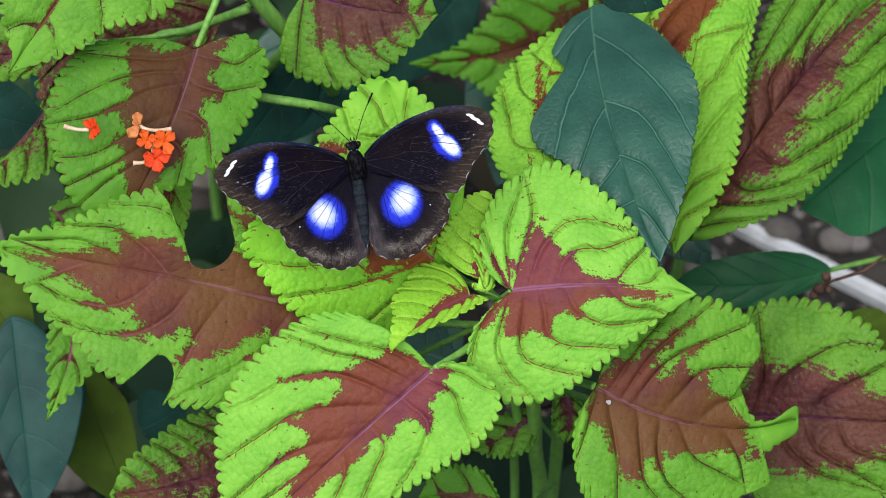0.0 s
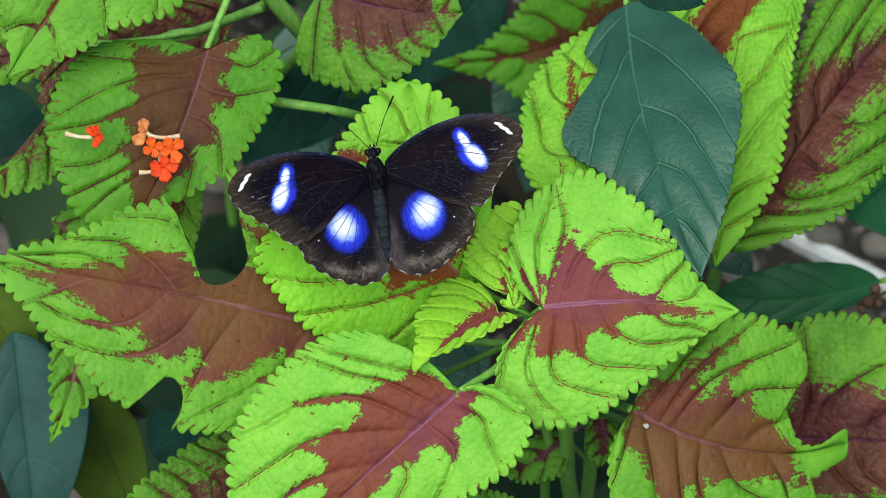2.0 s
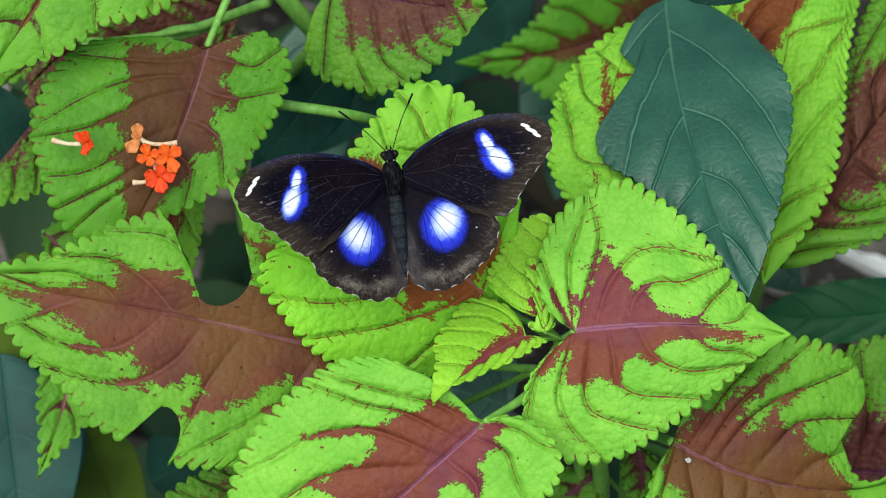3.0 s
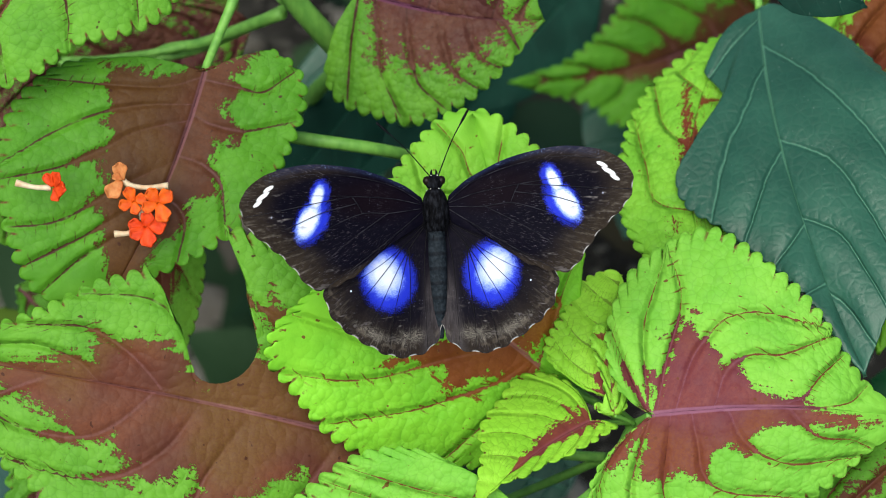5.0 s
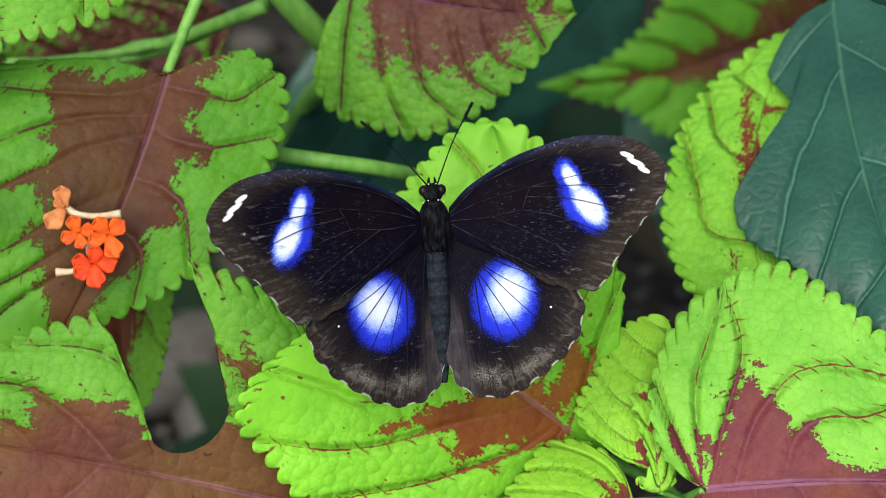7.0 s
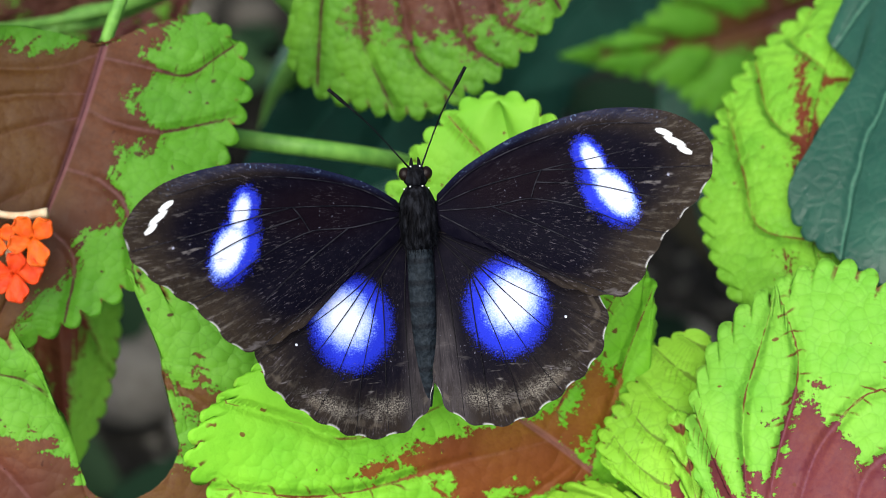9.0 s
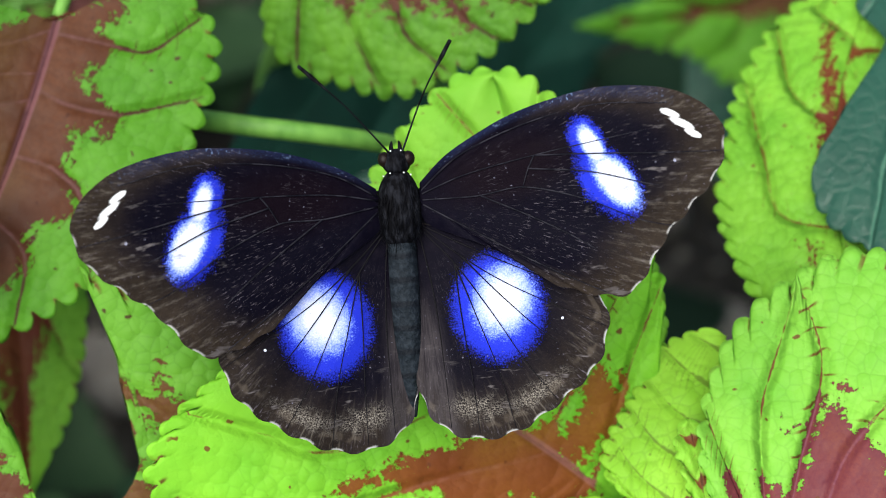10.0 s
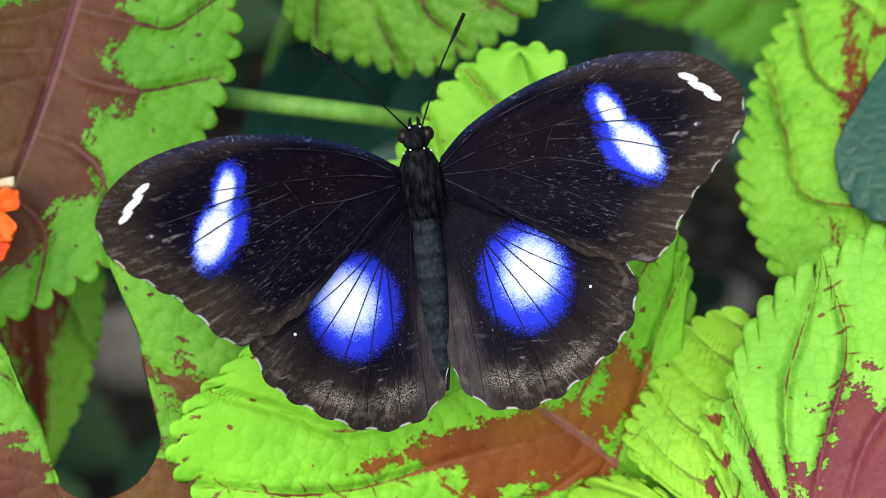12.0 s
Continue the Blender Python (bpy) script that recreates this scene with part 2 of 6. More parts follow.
def plain_leaf(name, base, deep, veincol, rough=0.4, thin=0.12, relief=0.5, veining=0.5, gloss=0.3):
    n = Nodes(name)
    where = n.place()
    phase, v, ribd, along = n.attr("phase"), n.attr("across"), n.attr("ribd"), n.attr("along")
    low, fine = n.noise(70, 3, where), n.noise(900, 3, where)
    bent = n.math("ADD", phase, n.math("MULTIPLY", n.math("SUBTRACT", low, 0.5), 0.25))
    d = n.math("ABSOLUTE", n.math("SUBTRACT", n.math("FRACT", bent), 0.5))
    net = n.cells(420, where=where)
    colour = n.mix(n.ramp(low, 0.3, 0.7), base, deep)
    colour = n.mix(n.ramp(d, 0.006, 0.022, veining, 0.0), colour, veincol)
    colour = n.mix(n.math("MULTIPLY", n.ramp(d, 0.018, 0.032), n.ramp(d, 0.034, 0.06, veining, 0.0)), colour, deep)
    colour = n.mix(n.ramp(net, 0.0, 0.07, veining * 0.14, 0.0), colour, veincol)
    ribw = n.ramp(along, 0.0, 1.0, 0.0006, 0.0002)
    colour = n.mix(n.ramp(n.math("DIVIDE", ribd, ribw), 0.5, 1.1, veining * 1.6, 0.0), colour, veincol)
    specks = n.ramp(n.noise(1500, 1, where), 0.77, 0.80)
    colour = n.mix(n.math("MULTIPLY", specks, 0.5), colour, (0.25, 0.33, 0.3))
    height = n.math("ADD", n.math("MULTIPLY", n.ramp(d, 0.0, 0.08), 1.3), n.math("ADD", n.math("MULTIPLY", n.ramp(net, 0.0, 0.25), 0.2), n.math("MULTIPLY", fine, 0.4)))
    n.bump(height, 0.00022, relief)
    return n.finish(colour, n.ramp(fine, 0.3, 0.7, rough - 0.06, rough + 0.12), gloss, thin=thin)


dark = plain_leaf("dark_leaf", (0.030, 0.112, 0.074), (0.018, 0.078, 0.052), (0.085, 0.23, 0.15), 0.36, 0.12, 1.0, 0.6, gloss=0.45)
deep = plain_leaf("deep_green_leaf", (0.019, 0.135, 0.046), (0.012, 0.098, 0.034), (0.05, 0.19, 0.07), 0.40, gloss=0.2)
# darker copy of the blue-green leaf, with deep shade put into its colour
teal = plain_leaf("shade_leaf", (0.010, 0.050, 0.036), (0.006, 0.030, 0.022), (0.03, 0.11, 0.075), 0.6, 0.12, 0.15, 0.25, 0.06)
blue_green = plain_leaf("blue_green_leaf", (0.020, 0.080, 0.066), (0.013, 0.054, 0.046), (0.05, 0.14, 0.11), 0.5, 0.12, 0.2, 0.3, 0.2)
olive = plain_leaf("olive_leaf", (0.070, 0.125, 0.014), (0.045, 0.080, 0.010), (0.07, 0.10, 0.03), 0.6, 0.12, 0.15, 0.25, 0.05)


def stem_material(name, base, deep):
    n = Nodes(name)
    where = n.place()
    streak = n.noise(500, 3, n.vec("MULTIPLY", where, (1.0, 1.0, 0.25)))
    colour = n.mix(n.ramp(streak, 0.35, 0.7), base, deep)
    colour = n.mix(n.math("MULTIPLY", n.ramp(n.noise(200, 2, where), 0.55, 0.75), 0.5), colour, deep)
    n.bump(n.math("ADD", streak, n.math("MULTIPLY", n.noise(2600, 2, where), 0.4)), 0.00012, 0.5)
    return n.finish(colour, 0.5, 0.4, thin=0.1)


stem_green = stem_material("stem_green", (0.20, 0.46, 0.078), (0.125, 0.33, 0.052))
# ---- helpers for building ----
def mesh_of(name, verts, faces, material, attributes=None, smooth=True):
    me = bpy.data.meshes.new(name)
    me.from_pydata([tuple(map(float, p)) for p in verts], [], faces)
    for key, values in (attributes or {}).items():
        values = np.asarray(values, float)
        kind = "FLOAT_VECTOR" if values.ndim == 2 else "FLOAT"
        a = me.attributes.new(key, kind, "POINT")
        a.data.foreach_set("vector" if values.ndim == 2 else "value", values.ravel())
    if smooth:
        me.polygons.foreach_set("use_smooth", [True] * len(me.polygons))
    if material:
        me.materials.append(material)
    me.update()
    return me


def part(name, me, parent, label=""):
    ob = new(name, me)
    ob.parent = parent
    if label:
        tagged(ob, label)
    return ob


def curve_through(points, count):
    """A smooth line through a few points, evenly stepped."""
    p = np.array(points, float)
    q = np.vstack([2 * p[0] - p[1], p, 2 * p[-1] - p[-2]])
    out = []
    for i in range(1, len(q) - 2):
        a, b, c, d = q[i - 1], q[i], q[i + 1], q[i + 2]
        for t in np.linspace(0, 1, 40, endpoint=False):
            out.append(0.5 * (2 * b + (c - a) * t + (2 * a - 5 * b + 4 * c - d) * t * t + (3 * b - a - 3 * c + d) * t**3))
    out = np.array(out + [p[-1]])
    run = np.r_[0, np.cumsum(np.linalg.norm(np.diff(out, axis=0), axis=1))]
    at = np.linspace(0, run[-1], count)
    return np.stack([np.interp(at, run, out[:, k]) for k in range(p.shape[1])], 1), run[-1]


def tube(points, radii, sides=10, rows=None):
    """Vertices and faces of a round stalk along a curve, with closed ends."""
    rows = rows or max(8, len(points) * 8)
    line, _ = curve_through(points, rows)
    r = np.interp(np.linspace(0, 1, rows), np.linspace(0, 1, len(radii)), radii)
    along = np.gradient(line, axis=0)
    along /= np.linalg.norm(along, axis=1)[:, None]
    side = np.cross(along[0], (0.3, 0.5, 0.81))
    verts, faces = [], []
    for k in range(rows):
        side = side - along[k] * (side @ along[k])
        side /= np.linalg.norm(side)
        other = np.cross(along[k], side)
        for j in range(sides):
            a = 2 * math.pi * j / sides
            verts.append(line[k] + r[k] * (math.cos(a) * side + math.sin(a) * other))
    for k in range(rows - 1):
        for j in range(sides):
            faces.append((k * sides + j, k * sides + (j + 1) % sides, (k + 1) * sides + (j + 1) % sides, (k + 1) * sides + j))
    faces.append(tuple(reversed(range(sides))))
    faces.append(tuple(range((rows - 1) * sides, rows * sides)))
    return verts, faces


def ellipsoid(centre, radii, rows=14, sides=18, rough=0.0):
    verts, faces = [], []
    for i in range(rows + 1):
        for j in range(sides):
            a, b = math.pi * i / rows, 2 * math.pi * j / sides
            k = 1 + rough * noise.noise(Vector((3 * i, 5 * j, 1)))
            verts.append((centre[0] + k * radii[0] * math.sin(a) * math.cos(b), centre[1] + k * radii[1] * math.cos(a), centre[2] + k * radii[2] * math.sin(a) * math.sin(b)))
    for i in range(rows):
        for j in range(sides):
            faces.append((i * sides + j, i * sides + (j + 1) % sides, (i + 1) * sides + (j + 1) % sides, (i + 1) * sides + j))
    return verts, faces


leaves = {}
MARKS = {}


def marks(key, left=(), right=(), red=(), spots=()):
    """How one leaf is marked, in lengths of the leaf: its side veins on both halves, from the stalk to the tip, and the shapes of its red."""
    MARKS[key] = {"left": left, "right": right, "red": [*red, *spots]}


def side_of(p, line):
    """The distance of points from a line, positive on its left."""
    best, signed = np.full(p.shape[:-1], 9.0), np.zeros(p.shape[:-1])
    for a, b in zip(line[:-1], line[1:]):
        d = b - a
        t = np.clip(((p - a) @ d) / (d @ d), 0, 1)
        off = p - a - t[..., None] * d
        far = np.linalg.norm(off, axis=-1)
        turn = d[0] * (p - a)[..., 1] - d[1] * (p - a)[..., 0]
        near = far < best - 1e-9
        best, signed = np.where(near, far, best), np.where(near, far * np.where(turn < 0, -1, 1), signed)
    return signed


def nerve_phase(p, nerves, sign, bow):
    """A number that grows from side vein to side vein and is a whole and a half on each, and the distance between the two veins."""
    far = []
    for nerve in nerves:
        x = nerve[0][0]
        line, _ = curve_through([(x, bow * 4 * x * (1 - x)), *nerve[1:]], 14)
        line = np.vstack([line[0] - 0.3 * (line[1] - line[0]) / np.linalg.norm(line[1] - line[0]), line, line[-1] + 0.4 * (line[-1] - line[-2]) / np.linalg.norm(line[-1] - line[-2])])
        far.append(-sign * side_of(p, line))
    usual = 0.14
    phase, gap = np.clip(far[0] / usual, -0.47, 0) + 0.5, np.full(far[0].shape, usual)
    for k in range(len(far)):
        ahead = far[k + 1] if k + 1 < len(far) else far[k] - usual
        room = np.maximum(1e-4, far[k] - ahead)
        inside_it = far[k] >= 0
        phase = np.where(inside_it, k + 0.5 + np.clip(far[k] / room, 0, 0.999 if k + 1 < len(far) else 0.47), phase)
        gap = np.where(inside_it, room, gap)
    return phase, np.clip(gap, 0.004, 0.3)


def inside(p, shape):
    """The distance of points from the rim of a closed shape, positive inside it."""
    q = np.array([*shape, shape[0]], float)
    odd, far = np.zeros(p.shape[:-1], bool), np.full(p.shape[:-1], 9.0)
    for a, b in zip(q[:-1], q[1:]):
        d = b - a
        t = np.clip(((p - a) @ d) / max(1e-12, d @ d), 0, 1)
        far = np.minimum(far, np.linalg.norm(p - a - t[..., None] * d, axis=-1))
        crosses = (a[1] > p[..., 1]) != (b[1] > p[..., 1])
        at = a[0] + (p[..., 1] - a[1]) * d[0] / (d[1] if abs(d[1]) > 1e-12 else 1e-12)
        odd ^= crosses & (p[..., 0] < at)
    return np.where(odd, far, -far)


def leaf(parent, base, tip, face, material, left, right, bow=0.0, arch=0.03, fold=-0.08, tooth=1.0, core=(0.5, 0.5, 0.9), veins=9, quilt=1.0, root=0.0, whole=(2, 2, 2, 2), bites=(), blunt=False, sweep=0.0, droop=(0.0, 0.0), key="", label=""):
    """A leaf blade from its stalk end to its tip. left and right: the outline of each half in lengths of the leaf; bow and arch: how the midrib
    bends sideways and outwards; fold: how the halves rise; core: how far the red centre reaches on each side and along; whole: stretches with no teeth; bites: rounded
    pieces eaten out of the margin (place, half-widths and turn); droop: how far each half sinks from the midrib."""
    rng = random.Random(len(leaves) * 7 + 3)
    base, tip, up = Vector(base), Vector(tip), Vector(face).normalized()
    x = tip - base
    size = x.length
    x.normalize()
    y = up.cross(x)
    verts, faces = [], []
    field = {k: [] for k in ("phase", "gap", "across", "core", "ribd", "along", "luck", "notch", "relief", "loose")}
    drawn = MARKS.get(key, {})
    wave, shift = rng.uniform(0, 6.28), rng.uniform(0, 1)
    for sign, side, outline, reach, (w0, w1) in ((1, "left", left, core[0], whole[:2]), (-1, "right", right, core[1], whole[2:])):
        points = [(0.0, 0.0), *outline, (1.0, 0.0)]
        _, run = curve_through(points, 50)
        count = max(4, round(run * size / (0.0033 if size > 0.03 else 0.0021)))
        rows = count * 7 + 1 if tooth else 60
        edge, _ = curve_through(points, rows)
        l = np.linspace(0, 1, rows)
        # side veins start lower on the midrib than where they end
        ahead = np.maximum.accumulate(np.clip((edge[:, 0] - 0.24) / 0.76, 0, 1))
        r = 0.35 * l**1.7 + 0.65 * ahead
        r = np.clip(r / r[-1], 0, 1)
        r = np.convolve(np.pad(r, 6, "edge"), np.ones(13) / 13, "valid")
        r[0], r[-1] = 0, 1
        slope = np.gradient(edge, axis=0)
        slope /= np.linalg.norm(slope, axis=1)[:, None] + 1e-9
        out = np.stack([-slope[:, 1], slope[:, 0]], 1) * sign
        bite = ((l > w0) & (l < w1)).astype(float)
        bite = np.convolve(np.pad(bite, 4, "edge"), np.ones(9) / 9, "valid")
        turn = np.abs(np.sin(np.pi * count * l + 0.5 * np.sin(9 * l + wave)))
        notch = np.clip(turn + bite, 0, 1)
        jag = turn**0.5 - 0.6
        jag *= 0.0023 * tooth / size * (1 - bite) * np.clip(l * 14, 0, 1) * (1 if blunt else np.clip((1 - l) * 9 - 0.5, 0, 1))
        vs = np.r_[np.linspace(0, 0.85, 24 if drawn else 13), 0.9, 0.945, 0.975, 1.0]
        first = len(verts)
        phase = veins * l + shift + (50 if sign < 0 else 0)
        half = np.abs(edge[:, 1] - bow * 4 * r * (1 - r)) + 0.02
        env = np.sqrt(np.clip((core[2] - l) / core[2], 0, 1)) * np.clip(0.35 + 3 * l, 0, 1) + root * np.exp(-((l / 0.16) ** 2))
        rib = np.stack([r, bow * 4 * r * (1 - r)], 1)
        most = np.ones(rows)
        for bx, by, bw, bh, turned in bites:
            # where the way out from the midrib first meets the eaten edge
            c, s = math.cos(radians(turned)), math.sin(radians(turned))
            for i in range(rows):
                q = np.linspace(0.1, 1, 181)
                x0, y0 = (rib[i] + (edge[i] - rib[i]) * q[:, None] - (bx, by)).T
                eaten = q[((c * x0 + s * y0) / bw) ** 2 + ((c * y0 - s * x0) / bh) ** 2 < 1]
                most[i] = min([most[i], *eaten[:1]])
        v = vs * most[:, None]
        rr, ll = r[:, None], l[:, None]
        p = rib[:, None] + (edge - rib)[:, None] * v[..., None] + (out * jag[:, None])[:, None] * v[..., None] ** 16
        # side veins sweep towards the tip
        p[..., 0] -= 0.045 * np.sin(np.pi * v) * (1 - rr) * np.minimum(1, 4 * ll)
        w = np.abs(p[..., 1] - rib[:, 1:])
        if drawn.get(side):
            nerve, gap = nerve_phase(p, drawn[side], sign, bow)
            nerve = nerve + (50 if sign < 0 else 0)
        else:
            nerve = phase[:, None] - veins * (0.12 * v * v + sweep * v) * (1 - rr)
            gap = run / veins * (0.25 + 0.75 * v)
        if drawn.get("red"):
            centre = np.max([inside(p, shape) for shape in drawn["red"]], 0) * size / 0.003
        else:
            centre = 1 - v / np.maximum(1e-3, reach * env[:, None] + 0.001)
        h = arch * 4 * rr * (1 - rr) - fold * w + fold * 0.9 * w * w / 0.6 - droop[sign < 0] * w / (1 + 2 * w)
        h = h + 0.012 * v * v * np.sin(11 * ll + wave) + 0.006 * v**3 * np.sin(31 * ll + 2 * wave)
        f = (nerve + 0.5) % 1
        h = h + 0.013 * quilt * np.minimum(1, gap / 0.06) * (4 * f * (1 - f)) ** 0.7 * (0.6 + 0.8 * f) * np.sin(np.pi * np.minimum(v * 1.03, 1)) ** 0.6
        h = h - 0.03 * np.maximum(0, rr - 0.7) / 0.3 * rr
        verts += [tuple(q) for q in (size * np.concatenate([p, h[..., None]], 2)).reshape(-1, 3)]
        whole_row = np.ones_like(v)
        for name, values in (("phase", nerve), ("gap", gap * size), ("across", v), ("core", np.maximum(-3.0, centre)), ("ribd", size * v * half[:, None]), ("along", rr * whole_row),
                             ("notch", notch[:, None] * whole_row), ("relief", quilt * whole_row), ("luck", (7 * len(leaves) + 0.3) * whole_row), ("loose", (0.28 if drawn.get("red") else 1.0) * whole_row)):
            field[name] += list(values.ravel())
        m = len(vs)
        for i in range(rows - 1):
            for j in range(m - 1):
                a = first + i * m + j
                quad = (a, a + m, a + m + 1, a + 1)
                faces.append(quad if sign < 0 else quad[::-1])
    me = mesh_of("leaf", verts, faces, material, field)
    ob = part("leaf", me, parent, label)
    ob.matrix_world = Matrix.Translation(base) @ Matrix((x, y, up)).transposed().to_4x4()
    thick = ob.modifiers.new("thickness", "SOLIDIFY")
    thick.thickness, thick.offset = 0.00035, -1
    leaves[key] = ob
    return ob


def stalk(parent, name, points, r0, r1, material=None):
    base = Vector(points[0])
    inverse = parent.matrix_world.inverted() if parent.type == "MESH" else Matrix()
    verts, faces = tube([inverse @ Vector(p) for p in points], (r0, (r0 + r1) / 2 * 0.95, r1 * 1.1))
    return part(name, mesh_of(name, verts, faces, material or stem_green), parent)


def plant(name, label, category="plant"):
    return tagged(new(name), label, category)


# ---- ground ----
def soil_material():
    n = Nodes("soil")
    where = n.place()
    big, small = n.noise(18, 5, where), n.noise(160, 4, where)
    # near-black tones: shade from surrounding plants put into the soil's colour
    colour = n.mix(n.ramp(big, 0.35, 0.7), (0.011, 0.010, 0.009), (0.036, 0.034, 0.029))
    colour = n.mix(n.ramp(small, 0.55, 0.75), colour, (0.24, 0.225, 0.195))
    n.bump(n.math("ADD", big, small), 0.006, 1.0)
    return n.finish(colour, 0.9, 0.2)


def ground():
    rng = random.Random(4)
    rim = [0.0, 0.1, 0.2, 0.3, 0.45, 0.7, 1.2, 3, 10, 60, 400, 3000]
    count, verts, faces = 48, [(0, 0.3, 0)], []
    for ring in rim[1:]:
        for j in range(count):
            a = 2 * math.pi * j / count
            bump = 0.004 * noise.noise(Vector((ring * 6 * math.cos(a), ring * 6 * math.sin(a), 3))) if ring < 4 else 0
            verts.append((ring * math.cos(a), 0.3 + ring * math.sin(a), bump))
    for j in range(count):
        faces.append((0, 1 + j, 1 + (j + 1) % count))
    for k in range(len(rim) - 2):
        for j in range(count):
            a, b = 1 + k * count + j, 1 + k * count + (j + 1) % count
            faces.append((a, a + count, b + count, b))
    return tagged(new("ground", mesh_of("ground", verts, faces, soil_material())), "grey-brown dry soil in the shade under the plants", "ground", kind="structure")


ground()


def stake():
    """A thin white plastic stake in the soil."""
    top = Vector((0.0523, 0.0419, 0.1994))
    bm = bmesh.new()
    bmesh.ops.create_cube(bm, size=1)
    bmesh.ops.scale(bm, vec=(0.0030, 0.0012, top.z + 0.02), verts=bm.verts)
    bmesh.ops.bevel(bm, geom=bm.edges[:], offset=0.0004, segments=2, affect="EDGES")
    me = bpy.data.meshes.new("plant_stake")
    bm.to_mesh(me)
    bm.free()
    n = Nodes("white_plastic")
    grime = n.noise(120, 4)
    me.materials.append(n.finish(n.mix(n.ramp(grime, 0.45, 0.8), (0.78, 0.80, 0.82), (0.5, 0.5, 0.46)), 0.45, 0.4))
    tagged(new("plant_stake", me), "thin white plastic stake standing in the soil among stems", "stake").matrix_world = pose(top.x, top.y, top.z / 2 - 0.01, 0, 3, 12)


stake()

# ---- plants ----
marks('A',
      left=[[(-0.001, 0.009), (-0.065, 0.106), (-0.119, 0.227)], [(-0.008, 0.021), (-0.026, 0.168), (-0.029, 0.335), (0.02, 0.504)], [(0.019, 0.031), (0.055, 0.199), (0.098, 0.352), (0.112, 0.46), (0.08, 0.566)], [(0.089, 0.038), (0.147, 0.201), (0.205, 0.293), (0.28, 0.37), (0.4, 0.393), (0.538, 0.365)], [(0.241, 0.041), (0.283, 0.173), (0.373, 0.235), (0.494, 0.237), (0.615, 0.285)], [(0.393, 0.028), (0.554, 0.065), (0.633, 0.154), (0.694, 0.21)], [(0.622, 0.011), (0.743, 0.059), (0.798, 0.106)]],
      right=[[(-0.007, -0.009), (-0.107, -0.109), (-0.181, -0.232), (-0.217, -0.416)], [(-0.001, -0.015), (-0.06, -0.199), (-0.073, -0.321), (-0.009, -0.457), (0.099, -0.563)], [(0.075, 0.007), (0.053, -0.197), (0.055, -0.325), (0.126, -0.394), (0.324, -0.441)], [(0.151, 0.018), (0.182, -0.134), (0.199, -0.225), (0.291, -0.284), (0.488, -0.295)], [(0.287, 0.027), (0.348, -0.085), (0.425, -0.144), (0.532, -0.173), (0.685, -0.155)], [(0.515, 0.015), (0.623, -0.065), (0.745, -0.078), (0.801, -0.099)]],
      red=[[(0.008, 0.009), (-0.016, -0.077), (-0.044, -0.229), (0.002, -0.259), (0.053, -0.221), (0.123, -0.211), (0.199, -0.255), (0.243, -0.133), (0.288, -0.101), (0.364, -0.136), (0.379, -0.078), (0.439, -0.038), (0.561, -0.02), (0.683, -0.033), (0.869, -0.015), (0.745, 0.013), (0.622, 0.032), (0.56, 0.062), (0.498, 0.085), (0.391, 0.12), (0.338, 0.174), (0.328, 0.204), (0.268, 0.188), (0.236, 0.263), (0.19, 0.293), (0.144, 0.353), (0.113, 0.353), (0.085, 0.261), (0.057, 0.138), (0.028, 0.046)]],
      spots=[[(-0.023, 0.161), (0.004, 0.186), (0.035, 0.175), (0.033, 0.12), (-0.003, 0.07), (-0.025, 0.091)], [(-0.01, -0.015), (-0.167, -0.177), (-0.15, -0.232), (-0.105, -0.194), (-0.016, -0.061)], [(0.01, 0.314), (0.032, 0.315), (0.032, 0.287), (0.011, 0.287)], [(0.158, 0.402), (0.179, 0.396), (0.177, 0.378), (0.158, 0.378)], [(-0.01, -0.006), (-0.124, 0.172), (-0.106, 0.178), (0.001, 0.021)]])
